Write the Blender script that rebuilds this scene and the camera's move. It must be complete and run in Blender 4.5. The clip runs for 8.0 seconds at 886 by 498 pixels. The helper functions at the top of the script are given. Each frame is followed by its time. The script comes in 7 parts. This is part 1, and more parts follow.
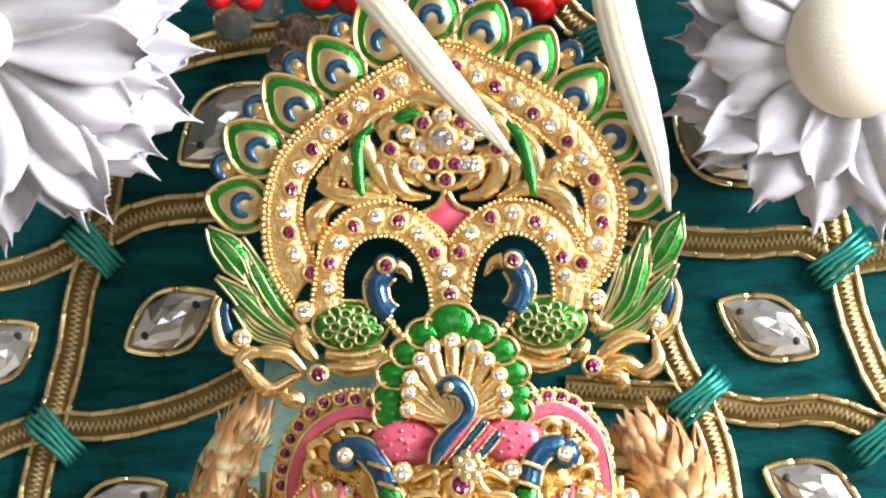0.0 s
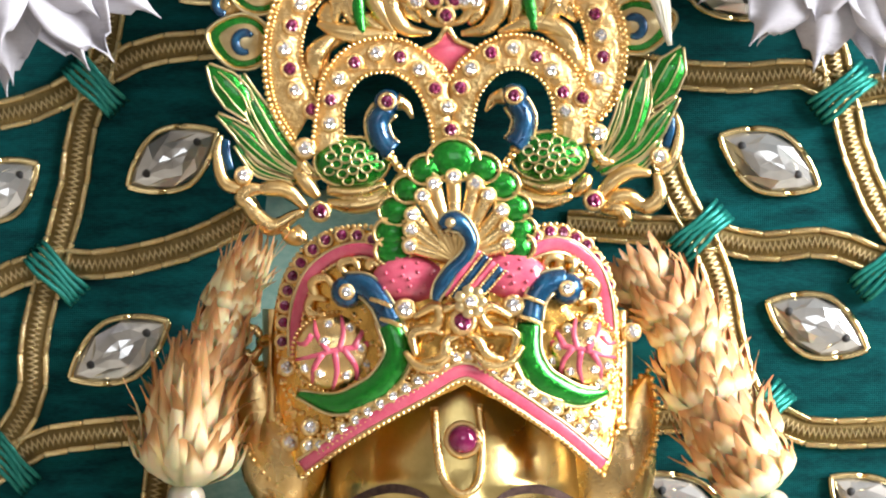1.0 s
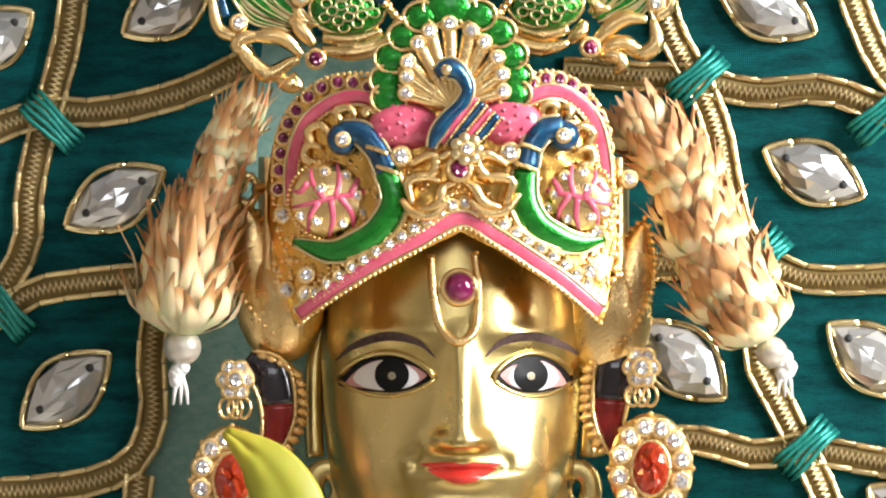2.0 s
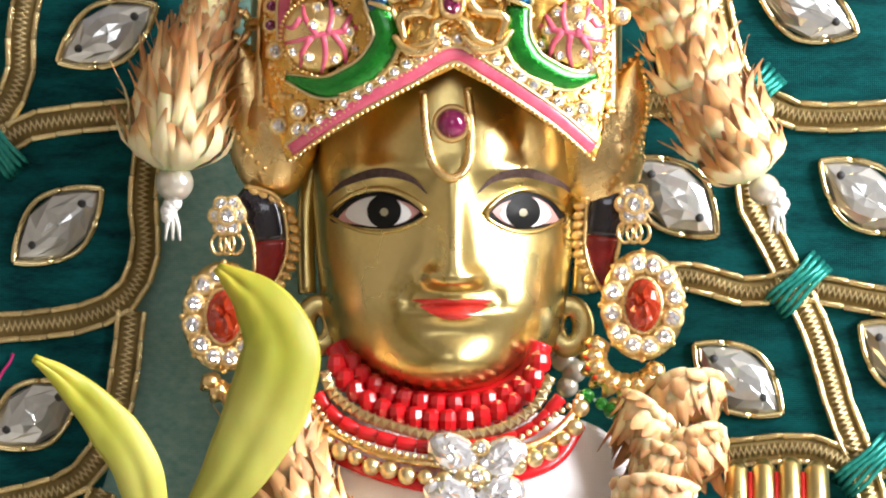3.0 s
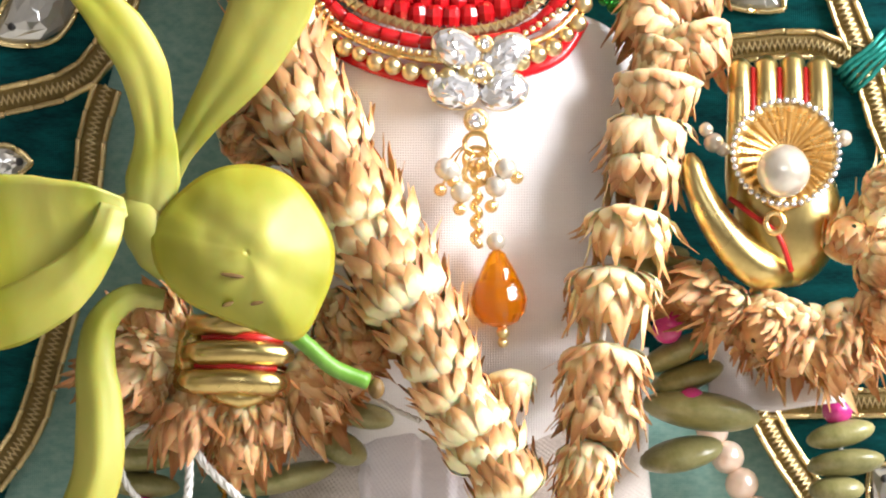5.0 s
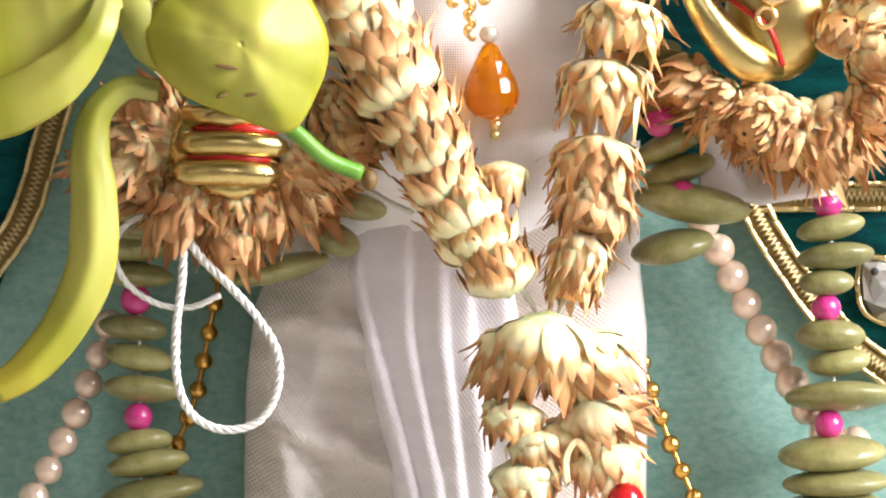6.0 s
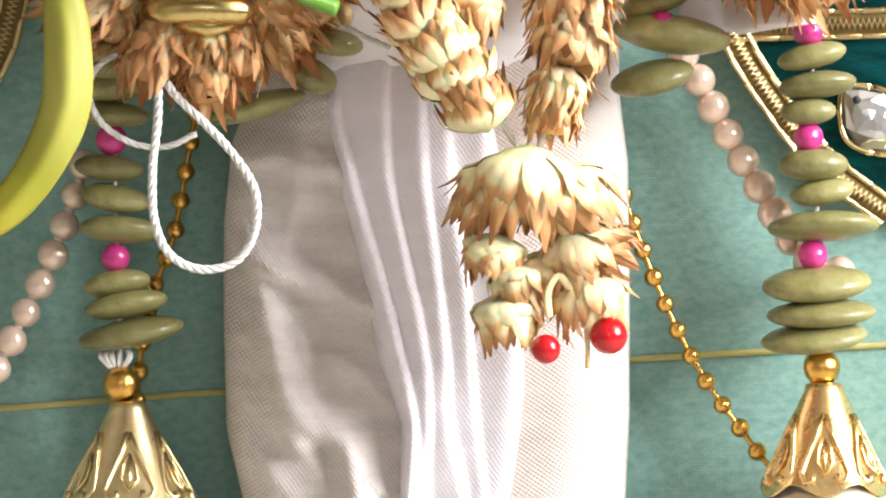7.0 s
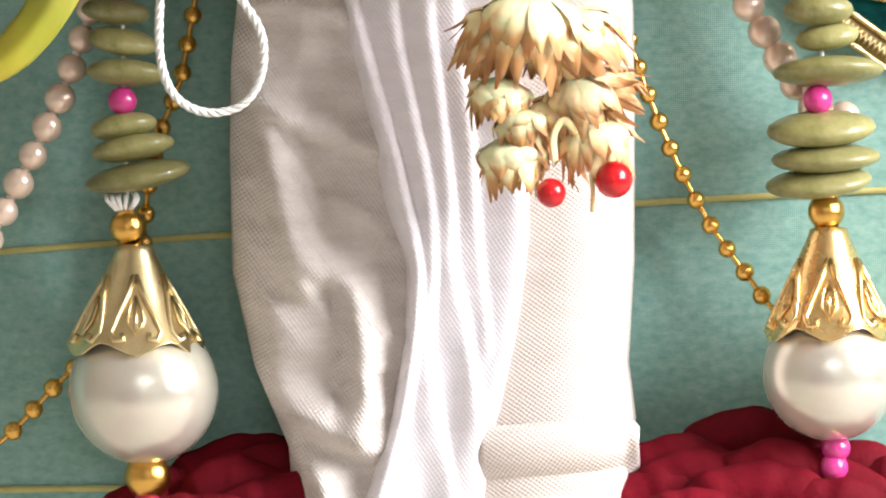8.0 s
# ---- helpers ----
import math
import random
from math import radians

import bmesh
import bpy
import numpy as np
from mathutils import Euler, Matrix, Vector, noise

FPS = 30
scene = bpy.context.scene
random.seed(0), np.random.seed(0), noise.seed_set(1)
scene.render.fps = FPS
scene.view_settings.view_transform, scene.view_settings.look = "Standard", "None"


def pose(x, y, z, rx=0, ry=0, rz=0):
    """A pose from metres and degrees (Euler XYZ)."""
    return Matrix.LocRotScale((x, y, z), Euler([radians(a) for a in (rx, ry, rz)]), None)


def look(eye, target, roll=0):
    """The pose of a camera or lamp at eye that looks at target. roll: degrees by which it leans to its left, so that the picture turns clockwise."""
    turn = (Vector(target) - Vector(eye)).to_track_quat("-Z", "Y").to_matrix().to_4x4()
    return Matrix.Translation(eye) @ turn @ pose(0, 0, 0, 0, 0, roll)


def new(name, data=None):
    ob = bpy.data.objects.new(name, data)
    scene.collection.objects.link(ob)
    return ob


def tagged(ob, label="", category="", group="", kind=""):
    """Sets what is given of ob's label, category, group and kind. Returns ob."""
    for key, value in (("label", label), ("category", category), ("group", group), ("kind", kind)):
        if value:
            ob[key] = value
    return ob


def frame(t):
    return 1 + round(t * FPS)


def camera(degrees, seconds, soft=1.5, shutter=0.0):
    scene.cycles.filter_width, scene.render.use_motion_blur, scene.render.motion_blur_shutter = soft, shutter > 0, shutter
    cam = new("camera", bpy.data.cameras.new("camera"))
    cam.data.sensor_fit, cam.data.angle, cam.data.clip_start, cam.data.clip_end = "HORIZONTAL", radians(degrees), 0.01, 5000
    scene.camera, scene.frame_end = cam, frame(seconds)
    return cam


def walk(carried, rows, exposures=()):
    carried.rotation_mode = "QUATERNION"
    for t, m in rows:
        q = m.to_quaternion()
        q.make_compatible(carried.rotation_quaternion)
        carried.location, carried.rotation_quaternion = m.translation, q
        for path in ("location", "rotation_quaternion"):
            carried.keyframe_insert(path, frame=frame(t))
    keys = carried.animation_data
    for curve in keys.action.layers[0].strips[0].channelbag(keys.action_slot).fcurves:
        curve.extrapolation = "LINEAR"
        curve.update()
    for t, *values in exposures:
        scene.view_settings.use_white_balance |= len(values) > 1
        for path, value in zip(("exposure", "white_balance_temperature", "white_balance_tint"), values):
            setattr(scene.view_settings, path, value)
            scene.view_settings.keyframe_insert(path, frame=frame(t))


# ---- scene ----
from mathutils import geometry

# Plan units are millimetres on the cloth behind the statue: x to the right, z up, d out of the cloth towards the room.
DIST = 2.0
cam = camera(4.49, 8.0, soft=2.1)
PATH = [  # seconds, aim x, aim z, distance factor, lean
    (0.0, -1.60, 125.90, 1.0000, 0.52),
    (0.5, -1.82, 111.74, 1.0019, 0.39),
    (1.0, -1.70, 96.75, 0.9998, 0.16),
    (1.5, -1.51, 83.53, 0.9976, -0.03),
    (2.8, 0.13, 46.48, 0.9973, 0.19),
    (3.0, 0.42, 40.81, 0.9970, 0.15),
    (3.5, 1.06, 25.65, 0.9999, 0.13),
    (4.0, 0.86, 7.13, 1.0048, -0.01),
    (4.5, -0.04, -12.61, 1.0010, 0.07),
    (4.7, -0.28, -19.93, 0.9994, -0.02),
    (5.8, 0.68, -59.70, 1.0049, 0.40),
    (6.0, 1.27, -67.49, 1.0057, 0.30),
    (6.5, 3.57, -83.56, 0.9962, -0.19),
    (7.0, 4.92, -96.73, 0.9960, -0.57),
    (7.5, 4.43, -110.08, 0.9977, -0.62),
    (8.0, 3.67, -124.40, 0.9990, -0.44),
]
EXPOSURES = [(0.0, 0.0), (8.0, 0.0)]
walk(cam, [(t, look((0, -DIST * s, 0), (x / 1000, 0, z / 1000), lean)) for t, x, z, s, lean in PATH], EXPOSURES)

# ---- light: a room with a tall window to the right, and a fill lamp added behind the visitor ----
world = bpy.data.worlds.new("sky")
scene.world = world
world.use_nodes = True
wn = world.node_tree.nodes
sky = wn.new("ShaderNodeTexSky")
sky.sky_type, sky.sun_disc, sky.sun_elevation, sky.sun_rotation = "NISHITA", False, radians(40), radians(70)
wn["Background"].inputs[1].default_value = 0.12
world.node_tree.links.new(sky.outputs[0], wn["Background"].inputs[0])


def area_light(name, eye, target, w, h, power, colour):
    data = bpy.data.lights.new(name, "AREA")
    data.shape, data.size, data.size_y, data.energy, data.color = "RECTANGLE", w, h, power, colour
    ob = new(name, data)
    ob.matrix_world = look(eye, target)
    return ob


area_light("window_light_side", (1.50, -0.85, 0.75), (0, -0.85, 0.75), 1.0, 1.2, 132, (0.98, 0.98, 1.0))
# soft fill added behind the visitor; its window is made up
area_light("window_light_back", (0.15, -3.2, 0.85), (0.15, 0, 0.85), 1.3, 0.7, 8, (0.98, 0.98, 1.0))


# ---- materials ----
def nodes_of(name):
    m = bpy.data.materials.new(name)
    m.use_nodes = True
    return m, m.node_tree.nodes, m.node_tree.links, m.node_tree.nodes["Principled BSDF"]


def mat(name, a, b=None, rough=0.5, metal=0.0, scale=300.0, fine=2500.0, bump=0.15, dist=0.0003, rand=0.0, coat=0.0,
        sheen=0.0, sss=0.0, spec=0.5, wear=0.12, stretch=(1, 1, 1), trans=0.0, ior=1.45):
    """Two colours mixed by coarse stains and fine grain, with relief and uneven gloss."""
    m, n, l, p = nodes_of(name)
    b = b or tuple(c * 0.75 for c in a)
    tc = n.new("ShaderNodeTexCoord")
    mp = n.new("ShaderNodeMapping")
    mp.inputs["Scale"].default_value = stretch
    l.new(tc.outputs["Object"], mp.inputs[0])
    big, small = n.new("ShaderNodeTexNoise"), n.new("ShaderNodeTexNoise")
    for t, s in ((big, scale), (small, fine)):
        t.inputs["Scale"].default_value = s
        t.inputs["Detail"].default_value = 4
        l.new(mp.outputs[0], t.inputs["Vector"])
    add = n.new("ShaderNodeMath")
    add.operation = "MULTIPLY_ADD"
    add.inputs[1].default_value = 0.45
    l.new(small.outputs[0], add.inputs[0])
    l.new(big.outputs[0], add.inputs[2])
    ramp = n.new("ShaderNodeValToRGB")
    ramp.color_ramp.elements[0].position, ramp.color_ramp.elements[1].position = 0.45, 1.0
    ramp.color_ramp.elements[0].color, ramp.color_ramp.elements[1].color = (*a, 1), (*b, 1)
    l.new(add.outputs[0], ramp.inputs[0])
    col = ramp.outputs[0]
    if rand:
        info, hsv, mr = n.new("ShaderNodeObjectInfo"), n.new("ShaderNodeHueSaturation"), n.new("ShaderNodeMapRange")
        mr.inputs["To Min"].default_value, mr.inputs["To Max"].default_value = 1 - rand, 1 + rand
        l.new(info.outputs["Random"], mr.inputs[0])
        l.new(mr.outputs[0], hsv.inputs["Value"])
        l.new(col, hsv.inputs["Color"])
        col = hsv.outputs[0]
    l.new(col, p.inputs["Base Color"])
    rr = n.new("ShaderNodeMapRange")
    rr.inputs["To Min"].default_value, rr.inputs["To Max"].default_value = max(0.02, rough - wear), rough + wear
    l.new(big.outputs[0], rr.inputs[0])
    l.new(rr.outputs[0], p.inputs["Roughness"])
    if bump:
        bp = n.new("ShaderNodeBump")
        bp.inputs["Strength"].default_value, bp.inputs["Distance"].default_value = bump, dist
        l.new(small.outputs[0], bp.inputs["Height"])
        l.new(bp.outputs[0], p.inputs["Normal"])
    for key, val in (("Metallic", metal), ("Coat Weight", coat), ("Sheen Weight", sheen), ("Subsurface Weight", sss),
                     ("Specular IOR Level", spec), ("Transmission Weight", trans), ("IOR", ior)):
        p.inputs[key].default_value = val
    if sss:
        p.inputs["Subsurface Radius"].default_value, p.inputs["Subsurface Scale"].default_value = (1, 0.8, 0.5), 0.001
    return m


def woven(name, a, b, rough, count, sheen=0.3, bump=0.35, slub=90.0, angle=0.0, aniso=0.0, spec=0.4, stretch=(1, 1, 4)):
    """Woven cloth: crossing threads as relief; slubs, stains, shade or sheen in the colour."""
    m = mat(name, a, b, rough, 0, slub, 900, 0, sheen=sheen, stretch=stretch)
    n, l, p = m.node_tree.nodes, m.node_tree.links, m.node_tree.nodes["Principled BSDF"]
    tc = n["Texture Coordinate"]
    mp = n.new("ShaderNodeMapping")
    mp.inputs["Rotation"].default_value = (0, radians(angle), 0)
    l.new(tc.outputs["Object"], mp.inputs[0])
    add = n.new("ShaderNodeMath")
    waves = []
    for axis in ("X", "Z"):
        w = n.new("ShaderNodeTexWave")
        w.bands_direction = axis
        w.inputs["Scale"].default_value = count
        w.inputs["Distortion"].default_value = 1.5
        w.inputs["Detail"].default_value = 2
        l.new(mp.outputs[0], w.inputs["Vector"])
        waves.append(w)
    l.new(waves[0].outputs["Fac"], add.inputs[0])
    l.new(waves[1].outputs["Fac"], add.inputs[1])
    bp = n.new("ShaderNodeBump")
    bp.inputs["Strength"].default_value, bp.inputs["Distance"].default_value = bump, 0.0002
    l.new(add.outputs[0], bp.inputs["Height"])
    l.new(bp.outputs[0], p.inputs["Normal"])
    p.inputs["Anisotropic"].default_value = aniso
    p.inputs["Specular IOR Level"].default_value = spec
    return m


def along(name, stops, rough=0.55, sss=0.15, rand=0.12, streak=0.35, spec=0.4, grain=5.0, stretch=(1, 1, 1)):
    """Plant tissue whose colour runs from the base of a petal to its tip, with streaks and blotches."""
    m, n, l, p = nodes_of(name)
    at = n.new("ShaderNodeAttribute")
    at.attribute_name = "along"
    tc, nz = n.new("ShaderNodeTexCoord"), n.new("ShaderNodeTexNoise")
    nz.inputs["Scale"].default_value, nz.inputs["Detail"].default_value = grain, 5
    mp = n.new("ShaderNodeMapping")
    mp.inputs["Scale"].default_value = stretch
    l.new(tc.outputs["Object"], mp.inputs[0])
    l.new(mp.outputs[0], nz.inputs["Vector"])
    mr = n.new("ShaderNodeMath")
    mr.operation = "MULTIPLY_ADD"
    mr.inputs[1].default_value = streak
    l.new(nz.outputs[0], mr.inputs[0])
    sub = n.new("ShaderNodeMath")
    sub.operation = "SUBTRACT"
    sub.inputs[1].default_value = streak * 0.5
    l.new(at.outputs["Fac"], sub.inputs[0])
    l.new(sub.outputs[0], mr.inputs[2])
    ramp = n.new("ShaderNodeValToRGB")
    el = ramp.color_ramp.elements
    while len(el) < len(stops):
        el.new(0.5)
    for e, (pos, c) in zip(el, stops):
        e.position, e.color = pos, (*c, 1)
    l.new(mr.outputs[0], ramp.inputs[0])
    info, hsv, mv = n.new("ShaderNodeObjectInfo"), n.new("ShaderNodeHueSaturation"), n.new("ShaderNodeMapRange")
    mv.inputs["To Min"].default_value, mv.inputs["To Max"].default_value = 1 - rand, 1 + rand
    l.new(info.outputs["Random"], mv.inputs[0])
    l.new(mv.outputs[0], hsv.inputs["Value"])
    l.new(ramp.outputs[0], hsv.inputs["Color"])
    l.new(hsv.outputs[0], p.inputs["Base Color"])
    p.inputs["Roughness"].default_value, p.inputs["Subsurface Weight"].default_value = rough, sss
    p.inputs["Subsurface Scale"].default_value, p.inputs["Specular IOR Level"].default_value = 0.001, spec
    bp = n.new("ShaderNodeBump")
    bp.inputs["Strength"].default_value, bp.inputs["Distance"].default_value = 0.3, 0.0003
    l.new(nz.outputs[0], bp.inputs["Height"])
    l.new(bp.outputs[0], p.inputs["Normal"])
    return m


BRASS = mat("polished_brass", (0.72, 0.56, 0.24), (0.56, 0.42, 0.15), 0.29, 1, 60, 900, 0.14, wear=0.1)
GOLD = mat("gilt_metal", (1.0, 0.74, 0.36), (0.90, 0.60, 0.24), 0.28, 1, 250, 1400, 0.3, wear=0.1)
GOLD_FIELD = mat("stippled_gilt", (1.0, 0.74, 0.36), (0.86, 0.58, 0.24), 0.38, 1, 300, 850, 1.0, dist=0.0005, wear=0.1)
GOLD_DEEP = mat("deep_gilt", (0.86, 0.52, 0.14), (0.66, 0.35, 0.07), 0.25, 1, 250, 2500, 0.12)
PALE_GOLD = mat("pale_gold", (0.86, 0.72, 0.42), (0.70, 0.55, 0.28), 0.33, 1, 300, 2500, 0.1)
BULLION = mat("bullion_bead", (0.90, 0.75, 0.42), (0.56, 0.41, 0.17), 0.2, 1, 1.2, 9.0, 0.25, dist=0.05, rand=0.25)
BRAID_BASE = mat("braid_core", (0.30, 0.215, 0.08), (0.18, 0.125, 0.045), 0.45, 0.6, 400, 4000, 0.5)
ZIGZAG = mat("zigzag_thread", (0.80, 0.65, 0.36), (0.60, 0.46, 0.21), 0.3, 0.85, 400, 4000, 0.3)
# wide colour range paints in the streaky highlights of the brushed nap
VELVET = woven("teal_velvet", (0.0008, 0.020, 0.023), (0.0045, 0.100, 0.104), 0.85, 900, sheen=0.015, bump=0.3, spec=0.1)
MINT = woven("mint_satin", (0.17, 0.33, 0.29), (0.30, 0.48, 0.42), 0.6, 900, sheen=0.08, bump=0.25, spec=0.25, slub=500, stretch=(1, 1, 1.6))
LINE = mat("yellow_line", (0.55, 0.5, 0.18), rough=0.6, scale=200)
TIE = mat("green_thread", (0.012, 0.22, 0.185), (0.045, 0.36, 0.29), 0.18, 0.5, 600, 5000, 0.3, stretch=(3, 3, 1))
MIRROR = mat("foiled_glass", (0.66, 0.66, 0.64), (0.50, 0.50, 0.48), 0.12, 0.7, 90, 600, 0, wear=0.06, rand=0.1)
CRYSTAL = mat("clear_stone", (0.90, 0.90, 0.92), (0.70, 0.70, 0.75), 0.05, 0.78, 500, 3000, 0, wear=0.03, rand=0.12)
CRYSTAL_BRIGHT = mat("cut_crystal", (0.90, 0.90, 0.92), (0.80, 0.80, 0.83), 0.05, 0.72, 500, 3000, 0, coat=1, wear=0.03, rand=0.1)
RUBY = mat("ruby_stone", (0.26, 0.02, 0.10), (0.16, 0.008, 0.06), 0.1, 0.3, 500, 3000, 0, coat=1, rand=0.25)
DARK_HOLE = mat("stitch_hole", (0.03, 0.03, 0.03), rough=0.6)
ENAMEL_GREEN = mat("green_enamel", (0.005, 0.16, 0.015), (0.02, 0.34, 0.03), 0.22, 0.7, 700, 1600, 0.7, coat=0.6)
ENAMEL_BLUE = mat("blue_enamel", (0.005, 0.03, 0.085), (0.012, 0.11, 0.22), 0.2, 0.5, 600, 2500, 0.3, coat=0.7)
ENAMEL_PINK = mat("pink_enamel", (0.62, 0.07, 0.14), (0.72, 0.15, 0.22), 0.22, 0, 500, 4000, 0.1, coat=0.6)
PEARL = mat("pearl", (0.66, 0.56, 0.49), (0.74, 0.73, 0.60), 0.22, 0.5, 1.1, 2500, 0.05, coat=0.7, sss=0.1)
PEARL_PINK = mat("blush_pearl", (0.72, 0.52, 0.40), (0.86, 0.70, 0.58), 0.18, 0.35, 400, 2500, 0.08, coat=0.7, sss=0.1, rand=0.06)
PINK_BEAD = mat("magenta_bead", (0.50, 0.02, 0.17), (0.6, 0.05, 0.25), 0.25, 0, 300, 2500, 0.1, coat=0.5, rand=0.15)
RED_BEAD = mat("red_bead", (0.62, 0.008, 0.012), (0.5, 0.005, 0.01), 0.22, 0, 300, 3000, 0.08, coat=0.4, rand=0.12)
RED_PAINT = mat("red_paint", (0.5, 0.02, 0.015), (0.4, 0.01, 0.01), 0.35, 0, 300, 2000, 0.1)
LIP_PAINT = mat("lip_paint", (0.55, 0.035, 0.02), (0.45, 0.02, 0.015), 0.3, 0, 300, 2000, 0.08, coat=0.3)
BROW_PAINT = mat("brow_paint", (0.05, 0.03, 0.03), (0.12, 0.075, 0.06), 0.5, 0, 900, 3000, 0.4, spec=0.15)
BLACK_PAINT = mat("black_paint", (0.006, 0.006, 0.006), rough=0.5, spec=0.2)
EYE_WHITE = mat("eye_white", (0.78, 0.77, 0.76), (0.7, 0.69, 0.68), 0.45, 0, spec=0.3)
EYE_PINK = mat("eye_corner", (0.6, 0.3, 0.27), rough=0.4)
PUPIL = mat("pupil_dot", (0.32, 0.28, 0.17), rough=0.4)
VEST = woven("white_vest_cloth", (0.87, 0.83, 0.85), (0.92, 0.90, 0.91), 0.6, 700, sheen=0.4, bump=0.3, slub=60)
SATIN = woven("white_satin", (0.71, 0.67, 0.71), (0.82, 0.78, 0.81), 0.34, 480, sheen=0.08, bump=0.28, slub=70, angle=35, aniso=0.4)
# skirt satin, darkened: sheer brown tint plus warm shade and sparkle in the colour
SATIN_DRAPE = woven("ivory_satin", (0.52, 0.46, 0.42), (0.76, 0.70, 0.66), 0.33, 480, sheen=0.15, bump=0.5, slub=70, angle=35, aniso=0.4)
SATIN_WARM = woven("cream_satin", (0.54, 0.46, 0.41), (0.68, 0.60, 0.55), 0.38, 480, sheen=0.08, bump=0.4, slub=70, angle=55, aniso=0.3)
PETAL_SATIN = woven("silver_white_satin", (0.46, 0.45, 0.50), (0.62, 0.61, 0.66), 0.3, 1000, sheen=0.1, bump=0.4, angle=30, aniso=0.4)
IVORY = mat("ivory_petal", (0.60, 0.56, 0.44), (0.70, 0.67, 0.57), 0.45, 0, 120, 1200, 0.2, sss=0.2, stretch=(3, 3, 1))
SEED = mat("olive_seed", (0.15, 0.145, 0.04), (0.31, 0.28, 0.12), 0.34, 0, 1.6, 9.0, 0.08, dist=0.02, rand=0.25, coat=0.2)
AMBER = mat("amber_glass", (1.0, 0.32, 0.0), (1.0, 0.42, 0.01), 0.04, 0, 200, 900, 0, trans=0.82, coat=0.0, wear=0.02, ior=1.55)
THREAD = mat("white_cord", (0.82, 0.80, 0.76), (0.7, 0.68, 0.63), 0.8, 0, 500, 4000, 0.6)
ROSE = mat("crimson_velvet_petal", (0.10, 0.001, 0.006), (0.19, 0.002, 0.012), 0.8, 0, 80, 900, 0.5, sheen=0.0, spec=0.2)
CUFF_BLACK = mat("black_enamel", (0.012, 0.01, 0.014), (0.03, 0.025, 0.035), 0.15, 0, 200, 1500, 0.1, coat=0.8)
CUFF_RED = mat("dark_red_enamel", (0.16, 0.008, 0.008), (0.28, 0.015, 0.012), 0.18, 0.2, 300, 1500, 0.1, coat=0.8)
ORANGE_STONE = mat("orange_stone", (0.55, 0.05, 0.01), (0.3, 0.02, 0.008), 0.08, 0.4, 400, 2500, 0, coat=1)
BUD = along("cream_bud", [(0.0, (0.68, 0.61, 0.27)), (0.2, (0.90, 0.79, 0.49)), (0.54, (0.89, 0.74, 0.44)), (0.68, (0.66, 0.37, 0.15)), (1.0, (0.42, 0.19, 0.07))], sss=0.4, streak=0.22, stretch=(2.5, 2.5, 0.6))
BUD_DRY = along("dry_bud", [(0.0, (0.76, 0.62, 0.34)), (0.28, (0.88, 0.72, 0.44)), (0.52, (0.80, 0.57, 0.31)), (0.70, (0.62, 0.34, 0.15)), (1.0, (0.38, 0.17, 0.065))], sss=0.4, streak=0.4, stretch=(2.5, 2.5, 0.6))
ORCHID = along("green_orchid", [(0.0, (0.45, 0.44, 0.15)), (0.25, (0.30, 0.31, 0.035)), (0.5, (0.43, 0.41, 0.085)), (0.75, (0.30, 0.30, 0.025)), (1.0, (0.46, 0.39, 0.035))],
               rough=0.45, sss=0.25, rand=0.05, streak=0.35, grain=60.0, stretch=(2.2, 1, 0.8))
FLOWER_CORE = mat("cream_felt", (0.74, 0.70, 0.60), (0.64, 0.60, 0.50), 0.8, 0, 90, 1500, 0.3, spec=0.2)
GLASS = mat("smoky_glass", (0.75, 0.62, 0.58), (0.6, 0.5, 0.45), 0.06, 0, 200, 900, 0, trans=0.95, coat=0.3, wear=0.02)
FLECK = mat("brown_fleck", (0.13, 0.07, 0.02), (0.2, 0.12, 0.03), 0.6)
STEM = mat("green_stem", (0.10, 0.27, 0.02), (0.16, 0.32, 0.05), 0.4, 0, 150, 1500, 0.2, sss=0.1)
PLASTER = mat("wall_plaster", (0.30, 0.27, 0.23), (0.24, 0.21, 0.18), 0.8, 0, 3, 60, 0.2)
# pale tone of the unseen slab that bounces light onto the chin
BOUNCE_PALE = mat("pale_altar_cloth", (0.66, 0.62, 0.55), (0.58, 0.54, 0.47), 0.8, 0, 30, 700, 0.3)
FLOOR = mat("stone_floor", (0.5, 0.46, 0.4), (0.42, 0.38, 0.33), 0.4, 0, 4, 50, 0.1)


# ---- mesh tools, in plan millimetres (x, z, d) ----
def W(x, z, d=0.0):
    k = 1 - d * 1e-3 / DIST
    return Vector((x * 1e-3 * k, -d * 1e-3, z * 1e-3 * k))


def spline(pts, step):
    """A smooth curve through the points, as an array with about that spacing."""
    p = np.array([(*q, 0)[:3] if len(q) == 2 else q for q in pts], float)
    p = np.vstack([2 * p[0] - p[1], p, 2 * p[-1] - p[-2]])
    out = []
    for a, b, c, d in zip(p, p[1:], p[2:], p[3:]):
        n = max(1, int(np.linalg.norm(c - b) / step + 0.5))
        for i in range(n):
            t = i / n
            out.append(0.5 * (2 * b + (c - a) * t + (2 * a - 5 * b + 4 * c - d) * t * t + (3 * b - a - 3 * c + d) * t ** 3))
    out.append(p[-2])
    return np.array(out)


def resample(p, step):
    s = np.r_[0, np.cumsum(np.linalg.norm(np.diff(p, axis=0), axis=1))]
    n = max(1, int(round(s[-1] / step)))
    q = np.linspace(0, s[-1], n + 1)
    return np.stack([np.interp(q, s, p[:, i]) for i in range(3)], 1)


